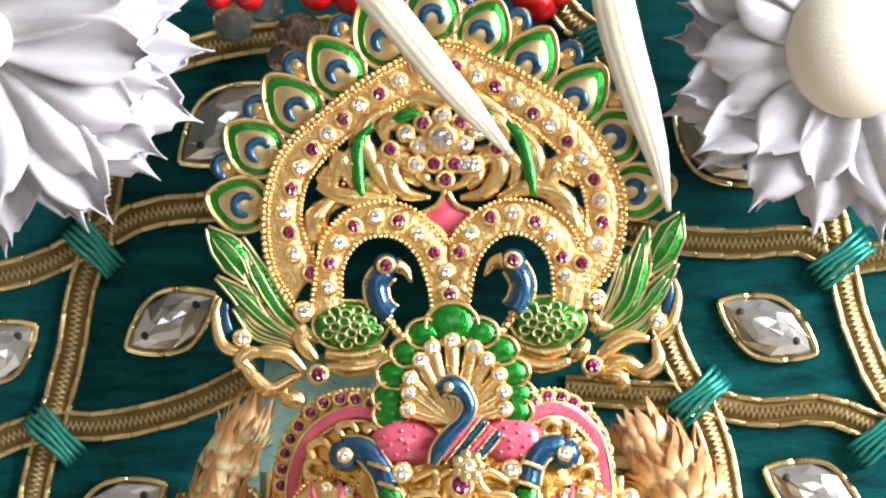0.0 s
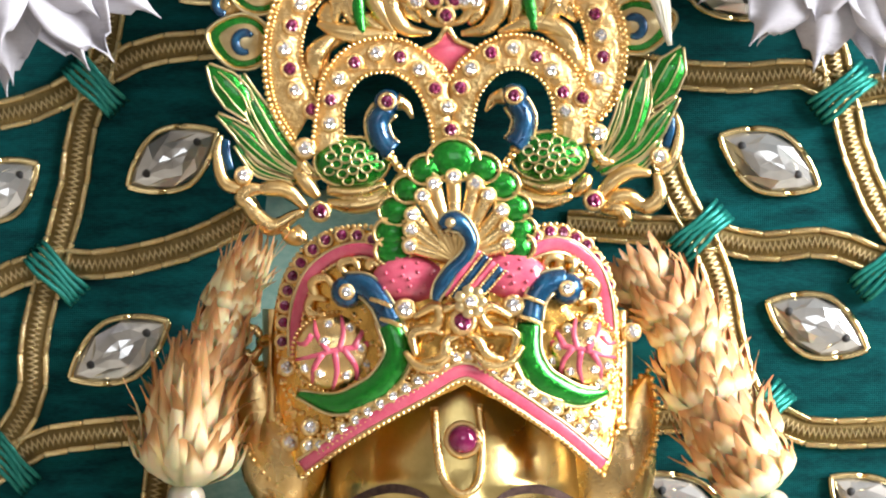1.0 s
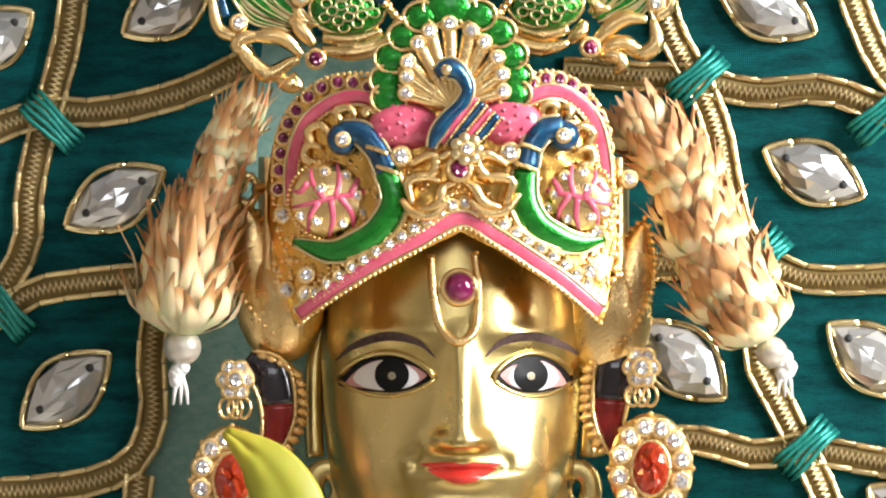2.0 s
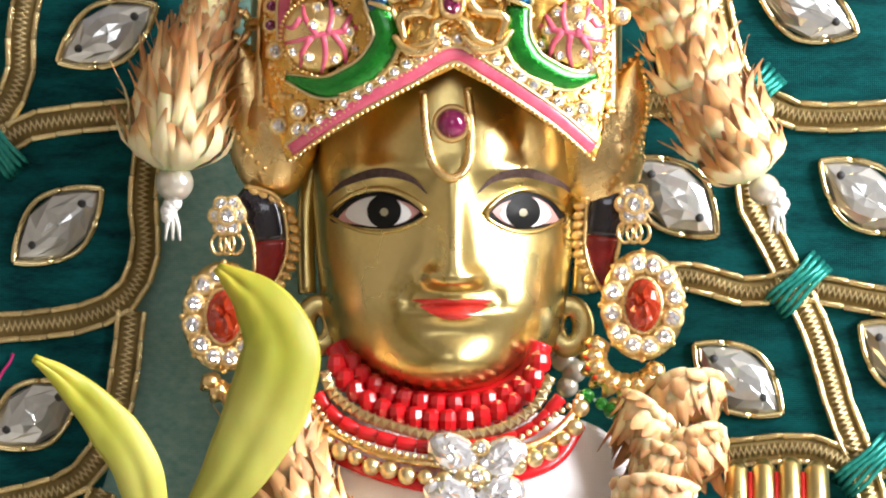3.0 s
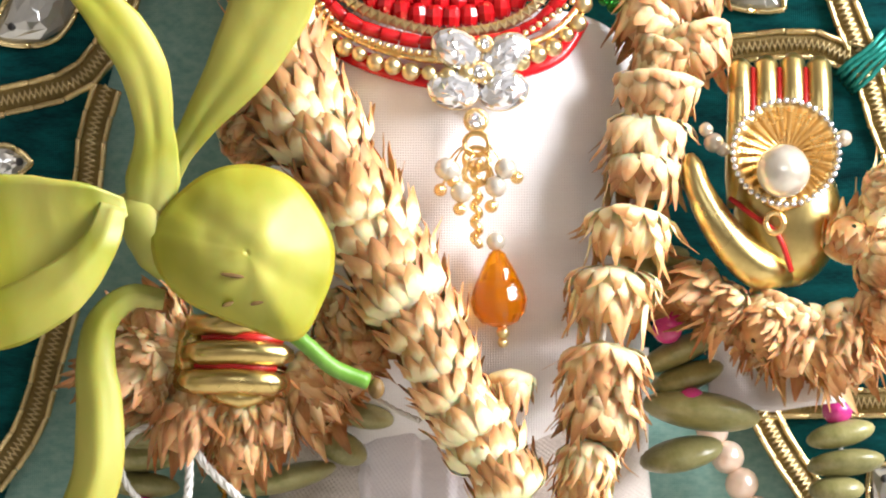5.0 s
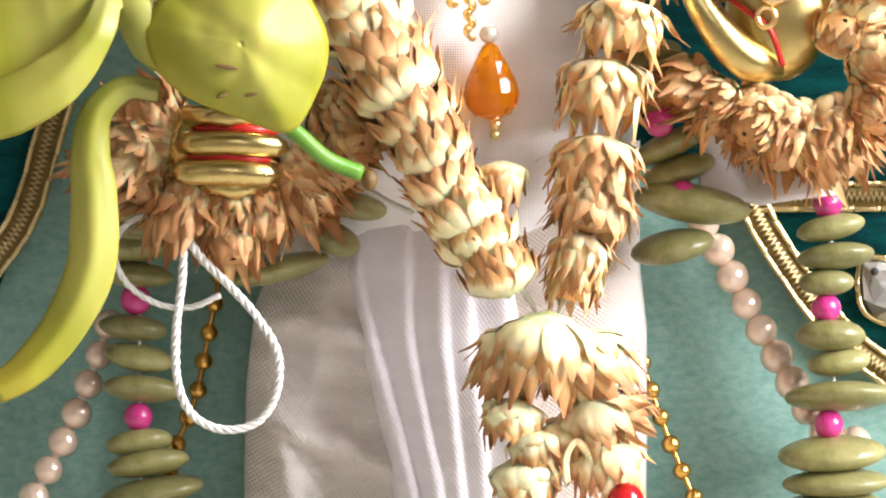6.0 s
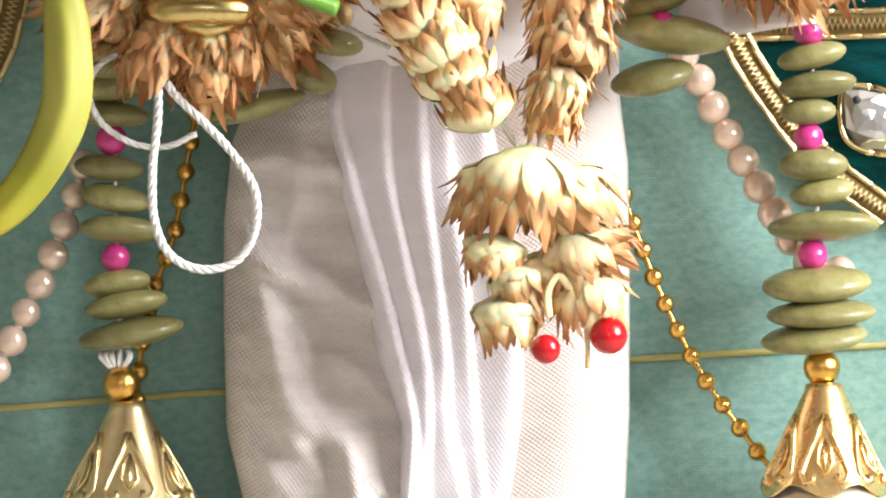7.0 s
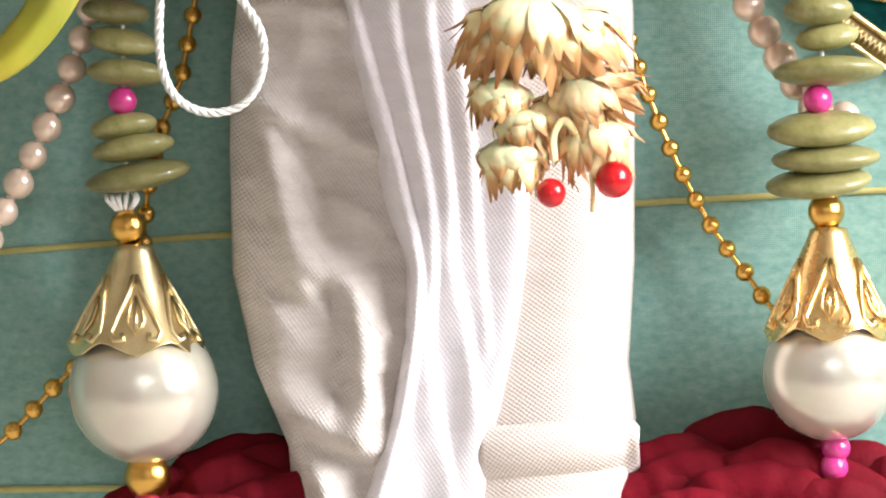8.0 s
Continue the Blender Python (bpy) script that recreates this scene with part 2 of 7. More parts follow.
def sides(p):
    """Tangent and in-plane normal at each point of a curve."""
    t = np.gradient(p, axis=0)
    t /= np.linalg.norm(t, axis=1)[:, None] + 1e-9
    n = np.stack([-t[:, 1], t[:, 0], np.zeros(len(t))], 1)
    n /= np.linalg.norm(n, axis=1)[:, None] + 1e-9
    return t, n


class Shape:
    def __init__(self):
        self.v, self.f, self.m, self.a = [], [], [], []

    def add(self, verts, faces, slot=0, al=None):
        o = len(self.v)
        self.v += [tuple(float(c) for c in q) for q in verts]
        self.f += [tuple(i + o for i in q) for q in faces]
        self.m += [slot] * len(faces)
        self.a += list(al) if al is not None else [0.0] * len(verts)
        return self

    def grid(self, pts, slot=0, wrap=False, al=None):
        """pts[i][j] -> (x, z, d)."""
        r, c = len(pts), len(pts[0])
        faces = []
        for i in range(r - 1):
            for j in range(c if wrap else c - 1):
                k = (j + 1) % c
                faces.append((i * c + j, i * c + k, (i + 1) * c + k, (i + 1) * c + j))
        return self.add([q for row in pts for q in row], faces, slot, al)

    def tube(self, p, r, seg=8, slot=0, closed=False, flat=1.0):
        p = np.asarray(p, float)
        n = len(p)
        r = np.broadcast_to(np.asarray(r, float), (n,))
        if closed:
            t = np.roll(p, -1, 0) - np.roll(p, 1, 0)
        else:
            t = np.gradient(p, axis=0)
        t /= np.linalg.norm(t, axis=1)[:, None] + 1e-9
        ref = np.array((0, 0, 1.0)) if abs(t[0][2]) < 0.9 else np.array((1.0, 0, 0))
        rows = []
        for i in range(n):
            ref = ref - t[i] * ref.dot(t[i])
            ref /= np.linalg.norm(ref) + 1e-9
            s = np.cross(t[i], ref)
            rows.append([p[i] + r[i] * (math.cos(a) * s + flat * math.sin(a) * ref) for a in np.arange(seg) * 2 * math.pi / seg])
        if closed:
            rows.append(rows[0])
        self.grid(rows, slot, wrap=True)
        if not closed:
            o = len(self.v)
            self.f.append(tuple(range(o - seg, o)))
            self.f.append(tuple(range(o - seg * n, o - seg * n + seg))[::-1])
            self.m += [slot, slot]
        return self

    def ball(self, c, r, slot=0, nu=12, nv=8):
        rx, rz, rd = (r, r, r) if np.isscalar(r) else r
        rows = [[(c[0] + rx * math.sin(b) * math.cos(a), c[1] + rz * math.sin(b) * math.sin(a), c[2] + rd * math.cos(b))
                 for a in np.arange(nu) * 2 * math.pi / nu] for b in np.linspace(0.001, math.pi - 0.001, nv)]
        return self.grid(rows, slot, wrap=True)

    def plate(self, line, d0, d1, slot=0, bevel=0.3):
        """A flat piece with that outline from d0 to d1, its front edge chamfered."""
        q = np.array([(a[0], a[1]) for a in line], float)
        area = 0.5 * np.sum(q[:, 0] * np.roll(q[:, 1], -1) - np.roll(q[:, 0], -1) * q[:, 1])
        if area < 0:
            q = q[::-1]
        e = np.roll(q, -1, 0) - np.roll(q, 1, 0)
        nrm = np.stack([e[:, 1], -e[:, 0]], 1)
        nrm /= np.linalg.norm(nrm, axis=1)[:, None] + 1e-9
        inner = q - nrm * bevel
        rings = [[(x, z, d0) for x, z in q], [(x, z, d1 - bevel) for x, z in q], [(x, z, d1) for x, z in inner]]
        self.grid(rings, slot, wrap=True)
        from_top = [Vector((x, z, 0)) for x, z in inner]
        tris = geometry.tessellate_polygon([from_top])
        o = len(self.v) - len(q)
        for t in tris:
            self.f.append(tuple(o + i for i in t))
            self.m.append(slot)
        return self

    def lathe(self, prof, c, axis=(0, -1, 0), seg=24, slot=0, wob=None):
        """prof: (radius, height along axis) from c."""
        ax = Vector(axis).normalized()
        s = ax.orthogonal().normalized()
        u = ax.cross(s)
        rows = []
        for r, h in prof:
            row = []
            for k in range(seg):
                a = 2 * math.pi * k / seg
                rr = r * (wob(a, h) if wob else 1)
                row.append(Vector(c) + ax * h + (s * math.cos(a) + u * math.sin(a)) * rr)
            rows.append(row)
        return self.grid(rows, slot, wrap=True)


def finish(name, sh, mats, parent, label, placed, smooth):
    me = bpy.data.meshes.new(name)
    me.from_pydata([W(*q) for q in sh.v] if placed else [(x, -d, z) for x, z, d in sh.v], [], sh.f)
    mats = mats if isinstance(mats, (list, tuple)) else [mats]
    for k in mats:
        me.materials.append(k)
    bm = bmesh.new()
    bm.from_mesh(me)
    bmesh.ops.recalc_face_normals(bm, faces=bm.faces)
    bm.to_mesh(me)
    bm.free()
    me.polygons.foreach_set("material_index", sh.m)
    me.polygons.foreach_set("use_smooth", [smooth] * len(me.polygons))
    if any(sh.a):
        me.attributes.new("along", "FLOAT", "POINT").data.foreach_set("value", sh.a)
    return me


def part(name, sh, mats, parent=None, label="", smooth=True, solid=0.0):
    """Links a shape as one mesh object under a thing or a part."""
    ob = new(name, finish(name, sh, mats, parent, label, True, smooth))
    ob.parent = parent
    if label:
        tagged(ob, label)
    if solid:
        md = ob.modifiers.new("solid", "SOLIDIFY")
        md.thickness, md.offset = solid * 1e-3, 0
    return ob


def shared(name, sh, mats, smooth=True):
    """A mesh in local millimetres for alike pieces."""
    return finish(name, sh, mats, None, "", False, smooth)


def thing(name, label, category, group="", kind=""):
    return tagged(new(name), label, category, group, kind)


def put(name, me, parent, at, size=1.0, turn=0.0, tip=0.0, roll=0.0, label=""):
    """One piece on a shared mesh: at (x, z, d), turned about the viewing axis, tipped and rolled (degrees)."""
    ob = new(name, me)
    sx = (size, size, size) if np.isscalar(size) else size
    m = Matrix.Translation(W(*at)) @ Matrix.Rotation(radians(-turn), 4, "Y") @ Matrix.Rotation(radians(tip), 4, "X") @ Matrix.Rotation(radians(roll), 4, "Z")
    ob.matrix_world = m @ Matrix.Diagonal((sx[0] * 1e-3, sx[2] * 1e-3, sx[1] * 1e-3, 1))
    ob.parent = parent
    if label:
        tagged(ob, label)
    return ob


def ellipse(c, a, b, turn=0, n=24):
    co, si = math.cos(radians(turn)), math.sin(radians(turn))
    return [(c[0] + a * math.cos(t) * co - b * math.sin(t) * si, c[1] + a * math.cos(t) * si + b * math.sin(t) * co)
            for t in np.arange(n) * 2 * math.pi / n]


def at_d(pts, d):
    return [(x, z, d) for x, z in pts]


BALL = {}


def ball_mesh(material, nu=14, nv=10):
    key = (material.name, nu)
    if key not in BALL:
        BALL[key] = shared("bead", Shape().ball((0, 0, 0), 1, 0, nu, nv), material)
    return BALL[key]


def bead(name, at, r, material, parent, nu=14, label=""):
    return put(name, ball_mesh(material, nu, max(6, nu * 2 // 3)), parent, at, r, label=label)


def gem_shape(n=8):
    """A round brilliant: table, crown facets, girdle; flat shaded."""
    s = Shape()
    rows = [[(r * math.cos(a + o), r * math.sin(a + o), d) for a in np.arange(n) * 2 * math.pi / n]
            for r, d, o in ((1, 0, 0), (1, 0.22, 0), (0.80, 0.5, math.pi / n), (0.52, 0.74, 0), (0.26, 0.80, math.pi / n), (0.02, 0.82, 0))]
    rnd = random.Random(n)
    rows = [[(x, z, d + (rnd.uniform(-0.17, 0.17) if d > 0.3 else 0)) for x, z, d in r] for r in rows]
    return s.grid(rows, 0, wrap=True)


GEM_CLEAR = shared("stone", gem_shape(), CRYSTAL, smooth=False)
GEM_RUBY = shared("stone", gem_shape(), RUBY, smooth=False)
SETTING = shared("collet", Shape().tube([(1.0 * math.cos(a), 1.0 * math.sin(a), 0.15) for a in np.arange(16) * math.pi / 8], 0.32, 6, closed=True), GOLD)


def stone(at, r, kind, parent, name="stone"):
    """A set stone: faceted gem with its gold collet round it."""
    g = put(name, GEM_CLEAR if kind == "w" else GEM_RUBY, parent, at, r, turn=random.uniform(0, 45), tip=random.uniform(-6, 6))
    put("collet", SETTING, parent, at, r)
    return g


# ---- setting: room, mint cloth, teal velvet spread behind the statue ----
def slab(name, lo, hi, material, label):
    s = Shape()
    c = [(x, z, d) for d in (lo[2], hi[2]) for z in (lo[1], hi[1]) for x in (lo[0], hi[0])]
    s.add(c, [(0, 1, 3, 2), (4, 6, 7, 5), (0, 4, 5, 1), (2, 3, 7, 6), (0, 2, 6, 4), (1, 5, 7, 3)])
    me = finish(name, s, material, None, "", False, False)
    me.transform(Matrix.Scale(0.001, 4))
    return tagged(new(name, me), label, "wall" if "wall" in name else name, kind="structure")


slab("wall_north", (-1500, -900, -330), (1500, 1700, -230), PLASTER, "plain plastered wall behind the shrine")
slab("wall_west", (-1600, -900, -330), (-1500, 1700, 3200), PLASTER, "plain plastered side wall of the room")


def wall_with_window(name, label, fixed, along_x, span, hole):
    """Four slabs round an opening and a timber window in it. fixed: the wall's inner and outer plane; span, hole: (low, high) along it, then heights."""
    (a0, a1), (b0, b1), (z0, z1) = span, hole[0], hole[1]
    for i, (p0, p1, q0, q1) in enumerate(((a0, b0, -900, 1700), (b1, a1, -900, 1700), (b0, b1, -900, z0), (b0, b1, z1, 1700))):
        lo, hi = ((p0, q0, fixed[0]), (p1, q1, fixed[1])) if along_x else ((fixed[0], q0, p0), (fixed[1], q1, p1))
        slab(name + "_" + "abcd"[i], lo, hi, PLASTER, label)
    mid = (fixed[0] + fixed[1]) / 2 + 30
    for i, (p0, p1, q0, q1) in enumerate(((b0, b0 + 35, z0, z1), (b1 - 35, b1, z0, z1), (b0 + 35, b1 - 35, z0, z0 + 35), (b0 + 35, b1 - 35, z1 - 35, z1))):
        lo, hi = ((p0, q0, mid - 15), (p1, q1, mid + 15)) if along_x else ((mid - 15, q0, p0), (mid + 15, q1, p1))
        slab("window_trim_" + name[5:] + "_" + "abcd"[i], lo, hi, PLASTER, "painted timber window surround")


# south opening is made up, only to hold the fill lamp
wall_with_window("wall_south", "plain plastered wall behind the visitor", (3200, 3300), True, (-1500, 1500), ((-520, 820), (480, 1220)))
wall_with_window("wall_east", "plain plastered wall with a tall window", (1500, 1600), False, (-330, 3200), ((330, 1370), (130, 1370)))
# unseen slab below the statue, added as a reflector for chin and undersides
slab("altar", (-420, -900, -225), (420, -232, 260), BOUNCE_PALE, "unseen pale slab under the statue, added to bounce light up")
slab("floor", (-1600, -1000, -330), (1600, -900, 3300), FLOOR, "plain stone floor of the shrine room")
slab("ceiling", (-1600, 1700, -330), (1600, 1800, 3300), PLASTER, "plain plastered ceiling of the shrine room")

# the mint cloth, gently uneven, over a padded board that stands on the floor
board = slab("cloth_board", (-170, -232, -225), (170, 230, -12), PLASTER, "board that carries the cloths behind the statue")
tagged(board, category="board")


def cloth_d(x, z):
    return 1.2 * noise.noise(Vector((x * 0.02, z * 0.02, 0))) + 0.4 * noise.noise(Vector((x * 0.07, z * 0.05, 3)))


s = Shape().grid([[(x, z, -3 + cloth_d(x, z)) for x in np.linspace(-160, 160, 90)] for z in np.linspace(-190, 220, 110)])
mint = part("mint_cloth", s, MINT, solid=0.6)
tagged(mint, "mint green satin cloth hanging behind the statue", "cloth", kind="structure")
for line in ([(-94.6, -125.6), (-64.7, -123.6), (-34.2, -121.6), (-12.7, -121.0)], [(25.3, -117.3), (37.8, -116.6), (55.3, -115.7), (82.1, -114.5), (95.3, -114.0)], [(-95.0, -166.7), (-65.0, -166.5), (-43.0, -166.5)]):
    p = spline(line, 6)
    s = Shape().grid([[(q[0], q[1] - 0.55, cloth_d(q[0], q[1]) - 2.3), (q[0], q[1] + 0.55, cloth_d(q[0], q[1]) - 2.3)] for q in p])
    tagged(part("woven_line", s, LINE, solid=0.2), "thin yellow line woven across the mint cloth", "stripe", kind="structure")


def sheet(line, d):
    """A cloth cut to that outline."""
    s = Shape()
    s.plate(line, d - 0.8, d + 0.2, 0, 0.4)
    return s


LEFT_EDGE = [(-32.8, 107.6), (-35.8, 85.6), (-46.8, 67.7), (-52.3, 55.7), (-52.6, 47.7)] + [(-51.3, 42.4), (-53.1, 33.4), (-54.9, 28.4), (-55.4, 17.0), (-57.7, 4.6), (-60.5, -4.9)] + [(-63.5, -16.6), (-67.4, -40.4), (-71.5, -58.3), (-75.5, -69.3), (-80.5, -81.2)]
RIGHT_EDGE = [(55.1, -56.2), (58.5, -64.7), (67.4, -78.2), (74.9, -85.2), (83.8, -91.7), (92.8, -95.7)]
left_line = [tuple(q[:2]) for q in spline(LEFT_EDGE, 5)]
right_line = [tuple(q[:2]) for q in spline(RIGHT_EDGE, 5)]
cloth_line = [(-165, 215)] + [(-165, left_line[-1][1])] + left_line[::-1] + [(0, 106), (8, 70), (10, 0), (24, -44)] + right_line + [(165, right_line[-1][1]), (165, 215)]
velvet = part("teal_velvet", sheet(cloth_line, 0.5), VELVET)
tagged(velvet, "deep teal velvet spread behind the statue, edged with gold braid", "cloth", kind="structure")

BUGLE = shared("bugle", Shape().tube([(0, -0.5, 0), (0, -0.46, 0), (0, 0.46, 0), (0, 0.5, 0)], [0.75, 1, 1, 0.75], 8), BULLION)


def braid(pts, group="gold braids on the velvet", width=2.25):
    """Gold braid: a zigzag thread on a dark core between two rows of bullion tubes."""
    th = thing("gold_braid", "antique gold bullion braid with zigzag core stitched on velvet", "braid", group)
    p = spline(pts, 1.0)
    t, n = sides(p)
    s = Shape().grid([[q + n_ * w + np.array((0, 0, 1.0 + h)) for w, h in ((-width, 0), (-width * 0.7, 0.55), (0, 0.8), (width * 0.7, 0.55), (width, 0))] for q, n_ in zip(p, n)])
    part("core", s, BRAID_BASE, th)
    q = resample(p, 0.5)
    _, m = sides(q)
    zig = [a + b * (0.7 if i % 2 else -0.7) + np.array((0, 0, 1.9)) for i, (a, b) in enumerate(zip(q, m))]
    part("zigzag", Shape().tube(zig, 0.46, 5), ZIGZAG, th)
    for side in (-1, 1):
        q = resample(p, 5.0 + random.uniform(-0.4, 0.4))
        _, m = sides(q)
        e = q + m * side * width
        for a, b in zip(e, e[1:]):
            c, v = (a + b) / 2, b - a
            put("bugle", BUGLE, th, (c[0], c[1], 1.7 + random.uniform(-0.1, 0.15)), (0.62, np.linalg.norm(v) * 0.97, 0.62),
                turn=math.degrees(math.atan2(v[1], v[0])) - 90 + random.uniform(-2.5, 2.5))
    return th


braid([(-85.9, 119.2), (-74.0, 121.8), (-68.0, 124.9), (-61.0, 128.3), (-56.0, 131.0), (-50.1, 132.4), (-40.1, 133.2)])
braid([(-59.7, 149.5), (-60.6, 140.5), (-62.8, 127.4), (-65.9, 117.4), (-67.3, 107.4), (-71.2, 92.4), (-74.1, 80.3)] + [(-74.7, 69.7), (-80.7, 60.7), (-85.7, 55.7)])
braid([(-85.7, 88.2), (-76.7, 92.3), (-70.2, 93.9), (-60.7, 94.0), (-46.7, 97.4), (-33.8, 103.7)])
braid([(-85.7, 54.7), (-78.7, 58.7), (-73.7, 61.9), (-65.8, 63.5), (-53.8, 64.7)])
braid([(-50.8, 63.7), (-52.1, 54.7), (-52.6, 47.7)] + [(-51.9, 41.4), (-54.1, 33.9), (-59.1, 29.9), (-68.0, 27.6), (-84.0, 26.4)])
braid([(-54.5, 29.9), (-55.8, 18.5), (-58.3, 7.6), (-64.3, -0.4), (-71.3, -2.9), (-83.3, -5.6)])
braid([(-59.5, -1.9), (-62.2, -10.4)] + [(-63.0, -18.6), (-66.0, -36.6), (-69.0, -47.6), (-73.5, -62.3), (-80.5, -72.2)])
braid([(-51.3, 159.1), (-40.3, 162.2), (-28.3, 163.8), (-16.4, 165.4)])
braid([(30.0, 129.8), (40.0, 127.9), (52.0, 127.3), (62.0, 128.1), (69.0, 124.6), (76.8, 125.7), (84.0, 126.8)])
braid([(61.8, 145.6), (66.7, 134.6), (69.0, 124.6), (71.6, 113.7), (77.0, 101.7), (84.3, 94.8)])
braid([(20.2, 101.2), (33.2, 100.3), (43.2, 99.8), (54.3, 97.3), (66.3, 98.1), (77.1, 94.2), (84.3, 92.8)])
braid([(35.0, 122.3), (39.2, 108.4), (43.7, 99.9), (47.3, 91.4), (48.9, 83.5)] + [(50.0, 77.6), (53.0, 69.6), (54.9, 67.6)])
braid([(32.0, 66.5), (45.0, 67.1), (54.9, 67.6), (63.9, 64.4), (76.7, 64.6), (83.9, 65.1)])
braid([(54.9, 67.6), (54.4, 57.7), (54.9, 48.7)] + [(56.1, 46.8), (62.1, 35.3), (66.6, 25.9), (70.6, 12.9)] + [(74.2, 3.9), (77.7, -8.1), (81.7, -17.1)])
braid([(34.7, 35.7), (44.6, 36.0), (54.6, 33.3), (62.1, 35.0), (68.6, 33.6), (78.4, 31.7), (85.5, 30.9)])
braid([(45.7, 3.9), (55.7, 5.4), (65.7, 5.7), (74.7, 2.7), (84.7, 5.0)])
braid([(50.1, -58.7), (58.0, -57.9), (69.0, -57.8), (81.7, -57.6), (88.9, -57.3)])
braid([(56.0, -58.2), (60.0, -65.9), (67.9, -77.2), (74.9, -84.7), (83.8, -91.2)])
braid([(15.6, 174.2), (20.6, 167.2), (25.7, 163.2), (29.7, 156.3)])


def thread_tie(at, turn, length=12.0, colour_label="turquoise silk thread wound round crossing braids"):
    """Five turns of thread over a crossing of two braids."""
    th = thing("thread_tie", colour_label, "thread tie", "thread ties on the braids")
    u = np.array((math.cos(radians(turn)), math.sin(radians(turn))))
    v = np.array((-u[1], u[0]))
    for k in range(5):
        o = (k - 2) * 1.05
        pts = []
        for a in np.linspace(-1, 1, 9):
            c = np.array(at) + u * (a * length / 2) + v * (o + 0.25 * math.sin(3 * a + k) + random.uniform(-0.08, 0.08))
            pts.append((c[0], c[1], 2.6 + 1.6 * math.sqrt(max(0, 1 - a * a)) - (1.4 if abs(a) > 0.95 else 0)))
        part("strand", Shape().tube(pts, 0.5, 7), TIE, th)
    return th


for p, a in (((-63.5, 125.6), -45), ((-70.3, 92.2), -45), ((-78.5, 58.7), -48), ((69.0, 124.6), 38), ((43.7, 99.8), 42),
             ((54.9, 67.9), 42), ((76.3, 93.2), 40), ((63.1, 34.6), 45), ((75.2, 2.7), 42), ((26.5, 164.3), 30)):
    thread_tie(p, a)


def marquise(c, length, width, turn):
    """A foiled glass marquise with two stitch holes in a bezel of bullion wire."""
    th = thing("mirror_stone", "clear foil-backed marquise stone in a gold wire bezel", "stone", "marquise stones on the velvet")
    co, si = math.cos(radians(turn)), math.sin(radians(turn))

    def w(x, y):
        return (c[0] + x * co - y * si, c[1] + x * si + y * co)

    def ring(k, n=28):
        out = []
        for i in range(n):
            a = 2 * math.pi * i / n
            x = math.cos(a)
            y = math.copysign((1 - abs(x) ** 1.7) ** 0.9, math.sin(a)) if 0 < i != n // 2 else 0
            out.append(w(x * length / 2 * k, y * width / 2 * k))
        return out
    s = Shape()
    n = 10
    rows = []
    for k, d, o in ((1, 1.2, 0), (0.9, 1.9, 0), (0.62, 3.1, 0.5), (0.34, 3.6, 0), (0.02, 3.65, 0)):
        row = []
        for i in range(n):
            a = 2 * math.pi * (i + o) / n
            x = math.cos(a)
            y = math.copysign((1 - abs(x) ** 1.7) ** 0.9, math.sin(a)) if abs(math.sin(a)) > 1e-6 else 0
            q = w(x * length / 2 * k, y * width / 2 * k)
            row.append((q[0] + random.uniform(-0.25, 0.25), q[1] + random.uniform(-0.2, 0.2), d + random.uniform(-0.12, 0.12)))
        rows.append(row)
    s.grid(rows, 0, wrap=True)
    part("glass", s, MIRROR, th, smooth=False)
    for sx in (-1, 1):
        q = w(sx * length * 0.30, 0.2)
        part("stitch_hole", Shape().ball((*q, 2.95), (0.8, 0.8, 0.5), 0, 12, 8), DARK_HOLE, th)
    line = ring(1.06, 40)
    edge = [(*q, 1.6) for q in line]
    cuts = [0, 7, 14, 20, 27, 34, 40]
    for a, b in zip(cuts, cuts[1:]):
        seg = [edge[i % 40] for i in range(a, b + 1)]
        part("bezel_wire", Shape().tube(seg, 0.62, 7), BULLION, th)
    return th


for c, l, w, a in (((-49.7, 112.6), 17.5, 10.5, 32), ((56.1, 112.5), 18.5, 10.5, -27), ((-39.7, 147.7), 21, 12.5, 38), ((47.3, 144.9), 20, 12, -40),
                   ((-80.6, 106.8), 16, 10, 35), ((-59.0, 78.7), 19, 10.5, 30), ((64.6, 83.3), 18.5, 10.5, -25), ((-67.6, 44.8), 19, 11, 40),
                   ((41.3, 50.1), 19, 11.5, -42), ((75.0, 50.3), 19, 11, -38), ((-71.8, 11.4), 18, 11, 32), ((52.5, 18.0), 18.5, 11, -38),
                   ((81.6, 21.9), 18, 11, -38), ((-78.0, -15.4), 9.5, 6, 0), ((80.9, -74.7), 15, 11, -50)):
    marquise(c, l, w, a)


# ---- the tall crest behind the crown ----
CREST = 21.0


def beads(parent, pts, d, r, step, material=GOLD, name="beading"):
    """A row of tiny cast beads, one joined strip."""
    s = Shape()
    for q in resample(spline(at_d(pts, 0) if len(pts[0]) == 2 else pts, 0.5), step):
        s.ball((q[0], q[1], q[2] + (d(q[0]) if callable(d) else d)), r, 0, 8, 6)
    return tagged(part(name, s, material, parent), kind="stuff")


def scroll(parent, pts, d, r, material=GOLD, name="scroll", flat=0.8):
    p = spline(at_d(pts, d), 0.7)
    rr = np.interp(np.linspace(0, 1, len(p)), np.linspace(0, 1, len(r)), r)
    return part(name, Shape().tube(p, rr, 8, flat=flat), material, parent)


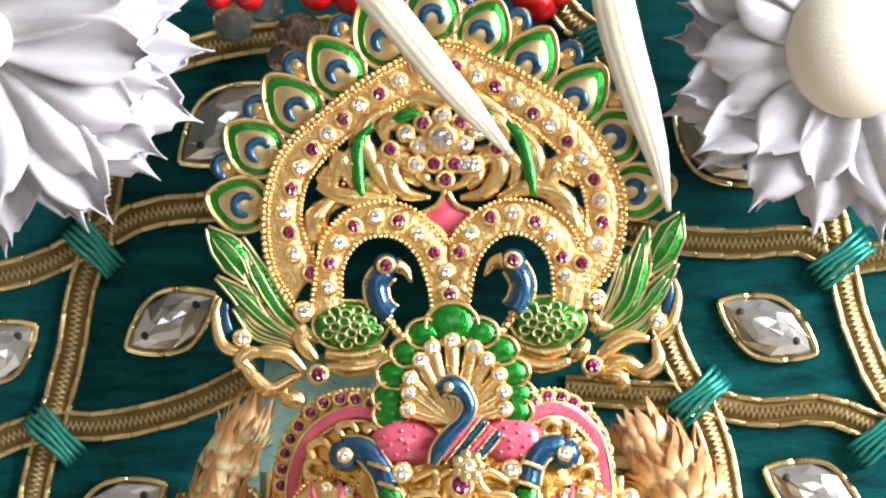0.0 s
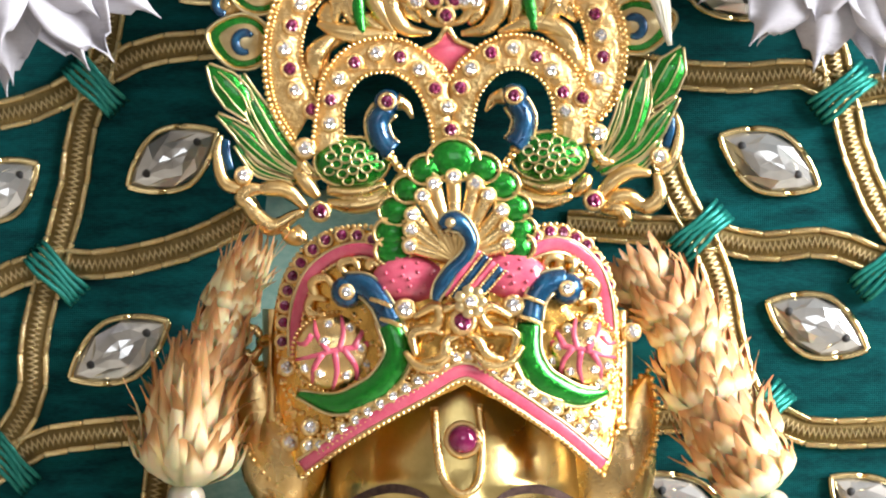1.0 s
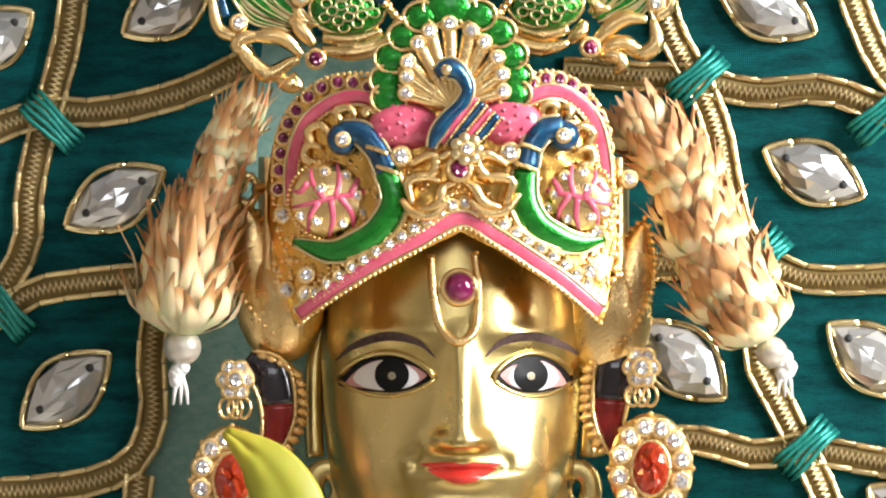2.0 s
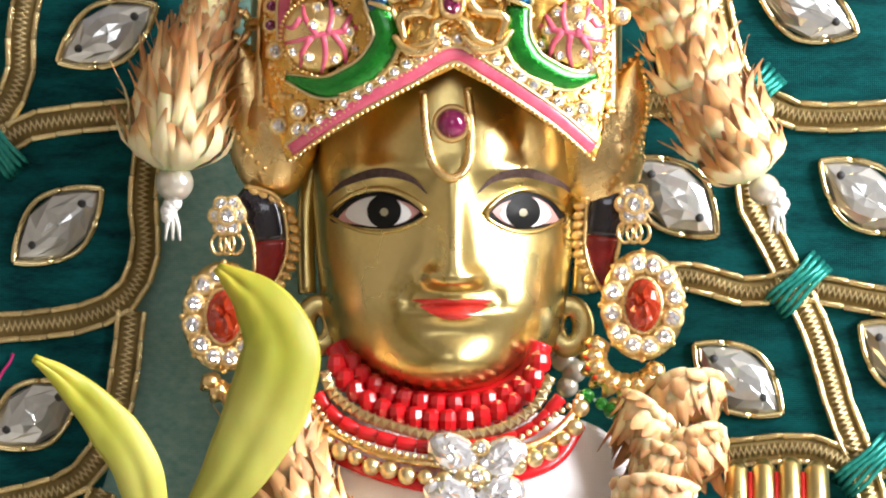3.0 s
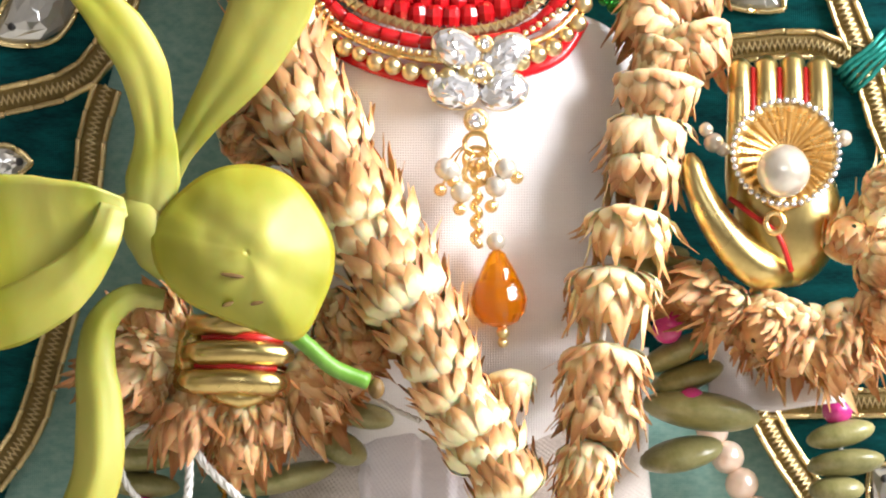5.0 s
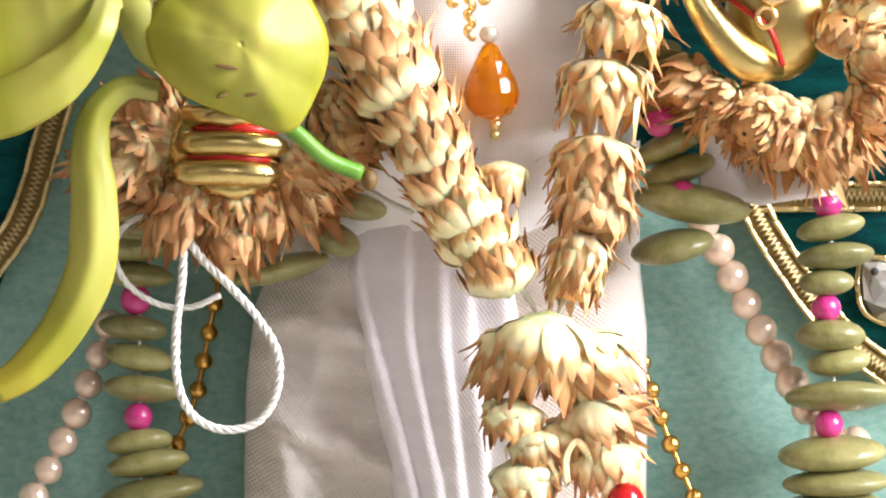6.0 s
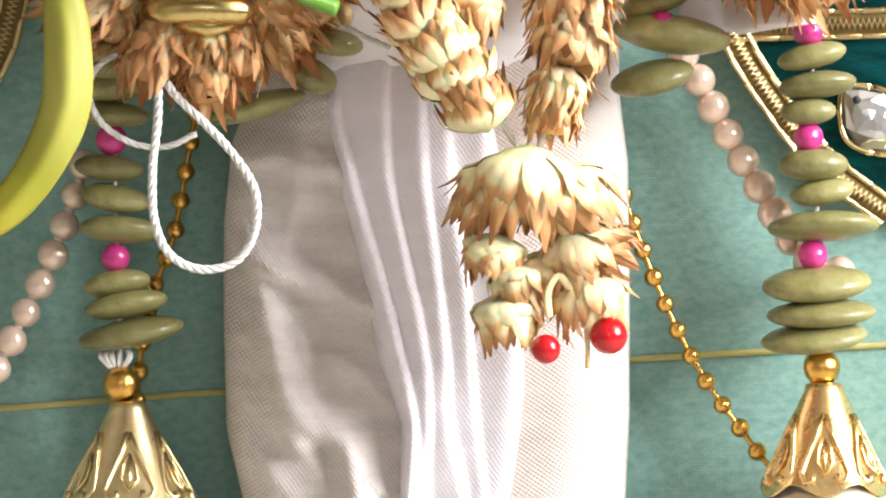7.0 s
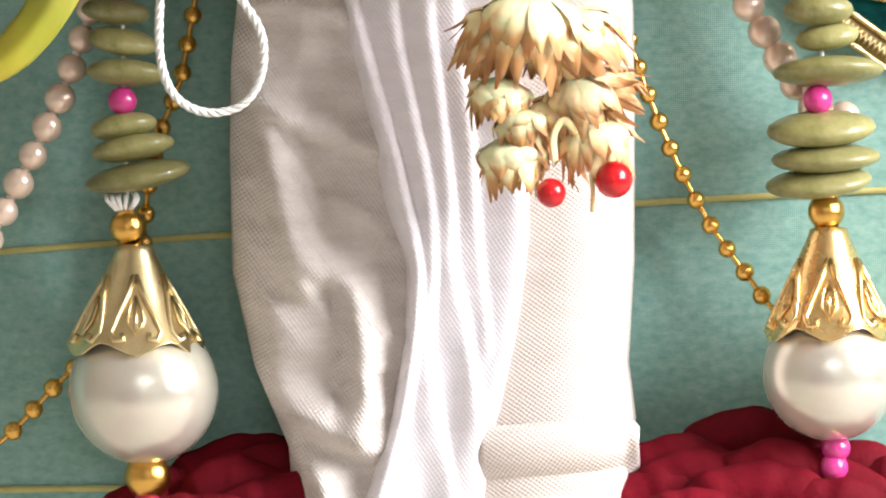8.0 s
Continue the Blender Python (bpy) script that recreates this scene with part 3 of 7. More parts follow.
crest = thing("crown_crest", "gilt crest with peacocks, coloured stones and enamelled feathers", "crown")
OUT = [(-28.4, 115.3), (-32.2, 121.7), (-33.6, 129.7), (-32.7, 137.7), (-29.7, 144.2), (-23.7, 149.8), (-16.3, 155.6), (-8.8, 159.9), (-1.3, 163.0), (6.2, 160.3), (14.2, 156.1), (21.8, 150.7), (27.6, 143.3), (30.5, 135.3), (30.2, 127.3), (27.5, 121.3), (21.1, 115.4)]
INN = [(-24.0, 122.8), (-26.0, 127.3), (-26.9, 131.8), (-25.6, 137.8), (-21.2, 143.3), (-15.2, 148.4), (-8.2, 152.7), (-1.3, 155.5), (5.8, 152.6), (12.3, 148.6), (18.3, 143.7), (22.4, 138.2), (23.9, 132.2), (23.0, 127.2), (21.0, 123.2)]
out_l, inn_l = [tuple(q[:2]) for q in spline(OUT, 2)], [tuple(q[:2]) for q in spline(INN, 2)]
part("band", Shape().plate(out_l + inn_l[::-1], CREST, CREST + 1.5, 0, 0.5), GOLD_FIELD, crest)
for line, r in ((OUT, 0.55), (INN, 0.42)):
    beads(crest, line, CREST + 1.8, r, r * 2.05)
beads(crest, [(x * 0.972 + 0.0, z * 0.972 + 3.6) for x, z in OUT], CREST + 1.6, 0.36, 0.78)
LEFT_STONES = [(-29.0, 128.6), (-27.9, 124.8), (-25.0, 121.4), (-29.9, 132.2), (-28.6, 136.3), (-27.1, 140.1), (-25.0, 143.4), (-22.4, 146.2), (-19.6, 148.8), (-16.7, 151.2), (-13.2, 153.4), (-9.9, 155.8), (-6.3, 158.3)]
RIGHT_STONES = [(0.3, 158.3), (4.0, 156.6), (7.4, 154.8), (10.8, 152.4), (14.2, 150.1), (17.2, 148.0), (20.3, 145.2), (22.9, 142.2), (25.1, 138.5), (26.2, 134.8), (26.6, 130.9), (25.5, 127.0), (23.0, 123.6)]
for row in (LEFT_STONES, RIGHT_STONES):
    for i, p in enumerate(row):
        kind = ("r" if i % 2 == 0 else "w") if row is LEFT_STONES and i < 3 else ("w" if i % 2 else "r")
        if row is LEFT_STONES and i >= 3:
            kind = "w" if i % 2 else "r"
        stone((*p, CREST + 1.6), 1.35, kind if not (row is LEFT_STONES and i == 2) else "r", crest)
# two arched bands over the peacocks, meeting in the middle stem
ARCH_L_OUT = [(-25.1, 113.8), (-24.0, 122.8), (-22.8, 127.8), (-18.9, 132.3), (-13.3, 134.2), (-7.6, 133.3), (-3.5, 130.2), (-0.8, 126.8)]
ARCH_L_IN = [(-19.1, 113.8), (-19.4, 121.8), (-16.2, 127.1), (-10.5, 127.9), (-6.2, 124.5), (-3.9, 118.0), (-3.4, 112.0)]
ARCH_R_OUT = [(-0.8, 126.8), (2.0, 130.5), (5.9, 133.6), (10.9, 134.9), (16.4, 133.7), (21.0, 130.0), (23.5, 124.2), (24.6, 115.7)]
ARCH_R_IN = [(2.9, 112.0), (3.3, 118.0), (5.0, 124.6), (9.5, 128.6), (14.5, 127.6), (17.5, 123.2), (18.1, 114.2)]
arch_l = [tuple(q[:2]) for q in spline(ARCH_L_OUT, 1.5)] + [(-0.4, 120.0), (-0.4, 112.0)] + [tuple(q[:2]) for q in spline(ARCH_L_IN, 1.5)][::-1]
arch_r = [(-0.2, 112.0), (-0.2, 120.0)] + [tuple(q[:2]) for q in spline(ARCH_R_OUT, 1.5)] + [tuple(q[:2]) for q in spline(ARCH_R_IN, 1.5)][::-1]
part("arch", Shape().plate(arch_l, CREST + 0.6, CREST + 2.3, 0, 0.5), GOLD_FIELD, crest)
part("arch", Shape().plate(arch_r, CREST + 0.6, CREST + 2.3, 0, 0.5), GOLD_FIELD, crest)
for line in (ARCH_L_OUT, ARCH_L_IN, ARCH_R_OUT, ARCH_R_IN):
    beads(crest, line, CREST + 2.6, 0.45, 0.95)
for p, k in zip([(-17.5, 129.8), (-13.7, 131.5), (-9.5, 130.8), (-6.0, 128.6), (-3.2, 125.2), (-1.0, 121.9), (-0.4, 117.9), (-20.3, 126.8), (-21.7, 123.1), (-21.9, 119.0), (3.1, 128.8), (6.7, 131.6), (10.6, 132.5), (14.7, 130.9), (17.5, 128.5), (19.5, 124.6), (23.0, 123.6), (19.8, 121.2), (1.3, 125.4)],
                "rwrwrwrwrwwrwrwrrwr"):
    stone((*p, CREST + 2.4), 1.3, k, crest)
# pink heart in the middle and the flower over it
heart = [(-1.1, 136.5), (0.7, 133.8), (3.7, 132.2), (1.2, 130.0), (-0.3, 126.8), (-2.0, 129.2), (-5.6, 131.8), (-2.9, 133.6)]
part("pink_panel", Shape().plate(heart, CREST - 0.5, CREST + 1.2, 0, 0.3), ENAMEL_PINK, crest, "pink enamel lozenge")
scroll(crest, heart + heart[:1], CREST + 1.4, [0.5, 0.5], name="lozenge_rim")
for pts in ([(-3.9, 135.0), (-8.6, 135.9), (-11.1, 139.9), (-10.1, 142.4), (-6.6, 141.0), (-4.1, 137.5), (-1.1, 136.5)], [(1.4, 135.0), (5.9, 136.1), (8.4, 140.1), (7.3, 142.9), (3.9, 141.0), (1.9, 137.8), (-0.9, 136.5)],
            [(-24.1, 136.8), (-20.1, 135.3), (-15.1, 134.7), (-10.1, 134.9)], [(-10.1, 134.7), (-11.1, 135.9), (-15.2, 142.9), (-16.2, 145.9), (-14.2, 149.4), (-10.2, 150.9)],
            [(-21.1, 136.8), (-20.1, 141.8), (-18.9, 139.8), (-17.6, 136.4)], [(19.9, 138.2), (18.4, 141.2), (17.4, 139.2), (15.9, 136.7)], [(-10.2, 150.9), (-6.2, 153.0), (-1.2, 152.0), (3.8, 152.8), (8.3, 150.1), (11.8, 146.6)],
            [(7.9, 135.1), (13.9, 137.1), (19.9, 135.2), (23.0, 129.2)], [(12.9, 135.6), (14.9, 141.1), (13.3, 145.1), (9.8, 148.6)], [(-24.0, 126.8), (-24.5, 130.8), (-22.1, 133.8), (-20.1, 134.8)],
            [(-16.1, 136.9), (-18.1, 141.9), (-17.2, 144.4)], [(21.4, 140.2), (19.9, 142.2), (18.4, 138.2)], [(21.0, 127.2), (21.5, 131.2), (18.9, 134.2), (16.4, 135.2)], [(-6.2, 144.0), (-10.2, 143.4), (-13.6, 140.9), (-12.9, 136.9)],
            [(3.8, 143.8), (7.8, 143.1), (11.4, 141.1), (10.4, 136.6)], [(-11.2, 143.9), (-12.2, 147.4), (-8.2, 149.4), (-4.2, 150.0)], [(8.8, 143.9), (9.3, 147.1), (5.8, 149.6), (1.8, 150.0)]):
    scroll(crest, pts, CREST + 1.6, [0.5, 1.6, 2.0, 1.4, 0.5])
for pts in ([(-16.1, 134.9), (-16.9, 139.9), (-16.7, 144.9), (-14.2, 147.9)], [(-11.2, 148.4), (-8.2, 149.6), (-5.2, 149.5)], [(14.4, 135.6), (13.4, 141.1), (11.8, 146.1), (9.3, 148.6)], [(2.8, 150.0), (5.8, 149.6), (7.8, 148.3)]):
    scroll(crest, pts, CREST + 2.4, [0.7, 1.3, 1.3, 0.6], ENAMEL_GREEN, "green_inlay")
stone((*(-2.0, 145.5), CREST + 3.2), 2.2, "w", crest)
for p, k in zip([(-2.0, 149.5), (1.3, 148.5), (2.0, 144.5), (1.9, 141.0), (3.9, 141.0), (0.2, 141.0), (-3.4, 141.0), (-6.6, 140.8), (-6.0, 144.2), (-8.4, 146.4), (-5.4, 148.2), (-1.3, 138.2), (-11.2, 143.5), (4.3, 146.9), (7.8, 143.9)], "wrwwwrrwwwrrrwr"):
    stone((*p, CREST + 2.9), 1.35, k, crest)
for p in [(-2.0, 143.0), (-4.2, 143.8), (0.4, 143.6), (-4.2, 146.5), (0.3, 146.8)]:
    part("boss", Shape().ball((*p, CREST + 2.0), (2.2, 2.2, 1.4)), GOLD, crest)


for pts in ([(-25.0, 122.8), (-25.5, 127.8), (-24.1, 132.3), (-20.1, 134.8)], [(-22.5, 125.8), (-24.0, 128.8), (-22.6, 132.8), (-18.1, 134.7)], [(-24.1, 137.8), (-21.1, 139.8), (-20.2, 142.8)], [(-20.1, 135.8), (-22.6, 137.8), (-23.1, 139.8)], [(-18.2, 143.9), (-16.2, 146.9), (-12.2, 149.4)],
            [(23.0, 123.2), (23.5, 128.2), (21.9, 132.7), (17.9, 135.7)], [(20.5, 127.2), (22.0, 130.2), (20.4, 133.7), (15.9, 135.4)], [(21.9, 137.2), (19.9, 140.2), (18.3, 143.2)], [(15.8, 144.0), (13.8, 146.9), (10.3, 149.6)], [(-5.6, 137.0), (-8.1, 139.9), (-10.1, 141.4)],
            [(2.9, 136.5), (4.9, 140.1), (6.7, 141.6)], [(-3.2, 152.5), (-2.1, 154.0), (-0.2, 152.5)], [(-11.1, 135.4), (-14.1, 136.4), (-16.1, 138.9)], [(9.9, 135.6), (11.4, 138.1), (12.4, 141.1)], [(-8.2, 150.9), (-5.2, 152.0), (-3.2, 151.0)], [(5.8, 150.6), (2.8, 151.8), (0.3, 151.0)]):
    p = spline(at_d(pts, CREST + 0.9), 0.7)
    k = np.linspace(0, 1, len(p))
    part("acanthus", Shape().tube(p, np.interp(k, [0, 0.35, 0.8, 1], [0.5, 1.9, 1.3, 0.3]), 8, flat=0.6), GOLD, crest)
beads(crest, [(-20.1, 134.8), (-16.2, 146.9), (-8.2, 151.9), (-1.3, 154.0), (5.8, 151.9), (12.8, 146.6), (18.4, 135.7)], CREST + 2.0, 0.36, 0.85)


def feather(c, tip, size):
    """A peacock feather: gold rimmed green leaf, pale gold eye, dark blue crescent."""
    v = np.array(tip) - np.array(c)
    ln = np.linalg.norm(v)
    u = v / ln
    n = np.array((-u[1], u[0]))

    def leaf(k, off=0.0):
        out = []
        for a in np.linspace(0, 2 * math.pi, 28, endpoint=False):
            x = math.cos(a)
            y = math.sin(a) * (0.98 - 0.35 * max(0, x) ** 1.5)
            r = size * k
            q = np.array(c) + u * (x * r * (ln / size if x > 0 else 1.05) + off) + n * y * r * 0.95
            out.append((q[0], q[1]))
        return out
    f = part("feather", Shape().plate(leaf(1.0), CREST - 2.0, CREST - 0.6, 0, 0.3), GOLD, crest)
    part("green_inlay", Shape().plate(leaf(0.86), CREST - 1.0, CREST - 0.35, 0, 0.25), ENAMEL_GREEN, f)
    part("eye_rim", Shape().plate(leaf(0.66, -0.3), CREST - 1.0, CREST - 0.05, 0, 0.2), PALE_GOLD, f)
    cr = [np.array(c) - u * 0.7 + (u * math.cos(a) + n * math.sin(a)) * size * 0.31 for a in np.linspace(-2.2, 2.2, 14)]
    part("blue_crescent", Shape().tube([(q[0], q[1], CREST + 0.05) for q in cr], np.interp(np.linspace(0, 1, 14), [0, 0.2, 0.8, 1], [0.45, 0.85, 0.85, 0.45]), 8, flat=0.5), ENAMEL_BLUE, f)
    rim = [(*q, CREST - 0.4) for q in leaf(0.97)]
    part("rim", Shape().tube(rim, 0.32, 6, closed=True), PALE_GOLD, f)
    return f


for c, t in (((-37.6, 133.5), (-43.9, 135.1)), ((-35.0, 143.5), (-40.4, 147.7)), ((-28.2, 150.8), (-33.5, 156.5)), ((-20.8, 157.6), (-25.1, 163.4)), ((-12.7, 163.3), (-16.4, 169.9)), ((-3.9, 167.8), (-3.6, 175.0)),
             ((5.1, 164.9), (7.8, 170.7)), ((13.5, 159.3), (17.1, 165.6)), ((22.0, 153.0), (26.9, 158.9)), ((28.8, 146.3), (33.8, 149.8)), ((32.7, 136.5), (39.9, 138.2))):
    feather(c, t, 5.6)
for c, t in (((-40.3, 140.2), (-42.6, 141.1)), ((-34.7, 150.5), (-37.2, 152.1)), ((-27.9, 158.3), (-29.5, 159.9)), ((-19.6, 165.0), (-20.8, 166.6)), ((11.2, 166.3), (12.6, 168.3)), ((20.5, 160.7), (22.1, 162.6)), ((29.3, 153.5), (31.2, 154.8)), ((-8.6, 168.1), (-9.2, 169.9)), ((1.1, 169.0), (1.6, 170.8))):
    f = part("small_feather", Shape().plate(ellipse(c, 2.9, 2.5, math.degrees(math.atan2(t[1] - c[1], t[0] - c[0]))), CREST - 2.2, CREST - 1.0, 0, 0.3), GOLD, crest)
    u = math.atan2(t[1] - c[1], t[0] - c[0])
    part("blue_crescent", Shape().tube([(c[0] + 1.9 * math.cos(u + a), c[1] + 1.9 * math.sin(u + a), CREST - 0.9) for a in np.linspace(-1.9, 1.9, 12)], 0.75, 8, flat=0.5), ENAMEL_BLUE, f)
    part("boss", Shape().ball((*c, CREST - 0.9), (0.9, 0.9, 0.6)), GOLD, f)


def leaf_blade(parent, pts, w, d, name="plume"):
    """A pointed enamel blade with gold edges along a curve."""
    p = spline(at_d(pts, d), 0.8)
    t, n = sides(p)
    k = np.linspace(0, 1, len(p))
    hw = np.interp(k, np.linspace(0, 1, len(w)), w)
    f = part(name, Shape().tube(p, hw, 10, flat=0.35), ENAMEL_GREEN, parent)
    for sg in (-1, 1):
        e = p + n * (hw * sg)[:, None]
        part("rim", Shape().tube(e + np.array((0, 0, 0.3)), 0.28, 6), PALE_GOLD, f)
        e = p + n * (hw * sg * 0.38)[:, None] + np.array((0, 0, 0.1)) + np.stack([0 * k, 0 * k, hw * 0.33], 1)
        part("vein", Shape().tube(e[len(e) // 12:-len(e) // 8], 0.17, 5), PALE_GOLD, f)
    return f


for pts, w in (([(-23.8, 109.0), (-29.9, 113.7), (-34.5, 120.7), (-37.5, 127.7)], (0.6, 2.0, 2.2, 0.4)), ([(-25.3, 108.6), (-32.4, 112.7), (-37.9, 117.7), (-41.8, 120.6)], (0.5, 1.5, 1.8, 0.3)), ([(-35.9, 119.7), (-38.5, 123.7), (-41.5, 127.1), (-43.5, 129.4)], (0.8, 2.8, 2.4, 0.3)),
               ([(-27.8, 108.6), (-34.4, 110.7), (-38.4, 115.2)], (0.4, 1.1, 0.5)), ([(-24.9, 109.3), (-31.9, 115.7), (-36.0, 122.7)], (0.4, 1.2, 0.8)),
               ([(25.1, 111.2), (30.6, 116.3), (33.0, 123.3), (34.5, 130.3)], (0.6, 2.2, 2.3, 0.4)), ([(26.1, 110.4), (32.6, 114.3), (36.6, 119.3), (40.0, 123.9)], (0.5, 1.6, 1.8, 0.3)), ([(35.0, 122.3), (37.5, 126.4), (39.0, 129.4), (40.6, 132.8)], (0.8, 2.8, 2.6, 0.3)),
               ([(27.6, 110.3), (33.1, 111.8), (36.6, 115.8)], (0.4, 1.1, 0.5)), ([(25.6, 111.2), (29.1, 118.3), (30.8, 125.3)], (0.4, 1.3, 0.8))):
    leaf_blade(crest, pts, w, CREST + 1.0)
for a, b, sx in (((-40.2, 113.7), (-37.1, 109.7), -1), ((38.6, 117.9), (36.6, 113.3), 1)):
    part("blue_drop", Shape().tube(spline(at_d([(a[0], a[1] + 2.5), a, (a[0] - sx * 0.8, a[1] - 3)], CREST + 0.5), 0.6), [0.9] , 8, flat=0.5), ENAMEL_BLUE, crest)
    scroll(crest, [(a[0] + sx * 0.8, a[1] + 3.2), (a[0] + sx * 1.6, a[1]), (a[0] + sx * 0.4, a[1] - 5), (b[0], b[1] - 2.5)], CREST + 0.6, [0.4, 0.8, 1.2, 1.4])
    stone((*b, CREST + 1.5), 1.3, "w", crest)


def crest_peacock(eye, neck, body, beak, flip):
    p = spline(at_d(neck, CREST + 2.4), 0.6)
    part("peacock_neck", Shape().tube(p, np.interp(np.linspace(0, 1, len(p)), [0, 0.25, 0.7, 1], [1.9, 2.1, 2.1, 2.4]), 10), ENAMEL_BLUE, crest, "blue enamel peacock neck")
    part("peacock_head", Shape().ball((*eye, CREST + 2.6), (2.5, 2.3, 1.8)), ENAMEL_BLUE, crest)
    stone((*eye, CREST + 4.1), 1.3, "r", crest)
    scroll(crest, beak, CREST + 2.6, [1.6, 1.0, 0.3], name="beak")
    b = part("peacock_body", Shape().ball((*body, CREST + 1.2), (6.6, 4.4, 3.2), 0, 20, 12), ENAMEL_GREEN, crest, "green enamel peacock body with gold scale lines")
    for k in range(17):
        a, r = k * 2.4, 0.92 * math.sqrt((k + 0.4) / 17)
        q = (body[0] + 5.9 * r * math.cos(a), body[1] + 3.8 * r * math.sin(a))
        h = CREST + 1.2 + 3.2 * math.sqrt(max(0, 1 - ((q[0] - body[0]) / 6.6) ** 2 - ((q[1] - body[1]) / 4.4) ** 2))
        part("scale_ring", Shape().tube([(q[0] + 0.95 * math.cos(t), q[1] + 0.8 * math.sin(t), h + 0.12) for t in np.arange(12) * math.pi / 6], 0.2, 5, closed=True), PALE_GOLD, b)
    part("body_rim", Shape().tube([(body[0] + 6.7 * math.cos(t), body[1] + 4.5 * math.sin(t), CREST + 1.3) for t in np.arange(28) * math.pi / 14], 0.4, 6, closed=True), GOLD, b)
    _, nn = sides(p)
    for sg in (-1, 1):
        part("neck_rim", Shape().tube(p + nn * sg * 2.15 + np.array((0, 0, 0.3)), 0.32, 6), GOLD, crest)
    for k in range(5):
        q = (neck[-1][0] + flip * (0.6 - k * 0.9), neck[-1][1] - 0.8 - k * 0.9)
        part("breast_bead", Shape().ball((*q, CREST + 2.6), 0.85, 0, 10, 7), GOLD, crest)


crest_peacock((-11.7, 122.9), [(-11.7, 121.9), (-13.4, 119.4), (-12.7, 115.9), (-10.9, 113.9)], (-17.9, 112.1), [(-10.0, 122.9), (-8.2, 122.1), (-7.2, 119.9)], -1)
crest_peacock((10.8, 124.0), [(11.0, 123.1), (12.6, 120.1), (12.1, 117.1), (10.9, 115.1)], (17.1, 113.2), [(9.0, 123.9), (7.2, 123.3), (5.8, 121.1)], 1)
for line in ([(-10.9, 113.9), (-9.4, 109.9), (-11.8, 105.9), (-16.8, 104.4), (-22.3, 104.8)], [(10.6, 114.6), (9.3, 110.1), (11.7, 106.6), (16.2, 105.2), (21.2, 106.2)]):
    beads(crest, line[:3], CREST + 2.2, 0.6, 1.1)
    scroll(crest, line[1:], CREST + 1.6, [0.6, 1.4, 1.6, 0.8])
    scroll(crest, [(x, z + 2.4) for x, z in line[2:]], CREST + 1.2, [0.8, 1.5, 1.0])
for pts in ([(-37.3, 107.2), (-35.8, 103.7), (-31.8, 100.7), (-27.8, 102.8), (-26.3, 103.0)], [(-32.8, 107.2), (-35.8, 107.2), (-37.3, 105.7), (-34.8, 103.7)], [(-35.8, 107.2), (-29.8, 107.2), (-25.8, 103.8)], [(-23.8, 105.8), (-26.3, 108.8), (-27.9, 110.8)],
            [(-29.8, 100.7), (-29.3, 99.3), (-26.8, 98.6), (-27.8, 100.8)], [(36.1, 110.3), (36.7, 106.3), (34.2, 104.3), (31.2, 105.3)], [(25.2, 105.2), (27.7, 108.3), (31.1, 110.5), (35.1, 110.3)], [(26.2, 104.3), (30.2, 106.3), (34.2, 104.8)],
            [(26.2, 103.8), (29.7, 103.8), (30.7, 101.8), (29.2, 101.3)], [(21.2, 106.2), (23.2, 108.2), (24.1, 110.2)], [(-19.8, 105.8), (-14.8, 105.4), (-10.8, 107.4)], [(-34.8, 103.7), (-32.8, 100.7), (-29.8, 100.2)]):
    scroll(crest, pts, CREST + 1.4, [0.7, 1.5, 1.5, 0.7])
stone((*(-23.5, 103.3), CREST + 2.4), 1.5, "r", crest)
stone((*(25.0, 105.4), CREST + 2.4), 1.5, "r", crest)
for p in ((-26.2, 114.5), (25.6, 117.2)):
    stone((*p, CREST + 2.2), 1.5, "w", crest)
    scroll(crest, [(p[0] - 1, p[1] - 2), (p[0] + 0.5, p[1] - 4.5), (p[0] + 3, p[1] - 5)], CREST + 1.2, [0.8, 1.2, 0.5])

# ---- the crown on the brow ----
crown = thing("crown", "gilt crown with pink, green and blue enamel peacocks", "crown")


def cd(x):
    return 24 + 19 * math.sqrt(max(0.0, 1 - ((x - 1) / 35) ** 2))


def oncrown(pts, lift=0.0):
    return [(x, z, cd(x) + lift) for x, z in pts]


def strip(parent, pts, r, material, lift=0.6, flat=0.4, name="strip", seg=10, rims=0.0):
    p = spline(oncrown(pts, lift), 0.7)
    p[:, 2] = [cd(x) + lift for x in p[:, 0]]
    rr = np.interp(np.linspace(0, 1, len(p)), np.linspace(0, 1, len(r)), r)
    ob = part(name, Shape().tube(p, rr, seg, flat=flat), material, parent)
    if rims:
        _, n = sides(p)
        for sg in (-1, 1):
            part("rim", Shape().tube(p + n * (rr * sg)[:, None] * 1.04 + np.array((0, 0, 0.15)), rims, 6), PALE_GOLD, ob)
    return ob


TOP = np.array([(-31.8, 77.7), (-31.4, 83.6), (-29.8, 91.6), (-25.3, 97.1), (-18.9, 100.6), (-11.9, 99.6), (-5.9, 101.6), (1.1, 102.6), (8.1, 101.6), (14.1, 100.1), (19.1, 101.1), (24.5, 98.1), (27.8, 92.6), (29.2, 83.6), (30.0, 77.6)])
BOT = np.array([(-31.8, 75.7), (-30.8, 71.7), (-28.7, 62.7), (-26.9, 56.0), (-20.0, 60.6), (-13.2, 64.8), (-5.5, 69.0), (2.1, 72.8), (8.5, 69.6), (15.0, 65.4), (21.0, 61.2), (27.2, 56.4), (28.5, 62.7), (29.6, 71.6), (30.0, 75.6)])
rows = []
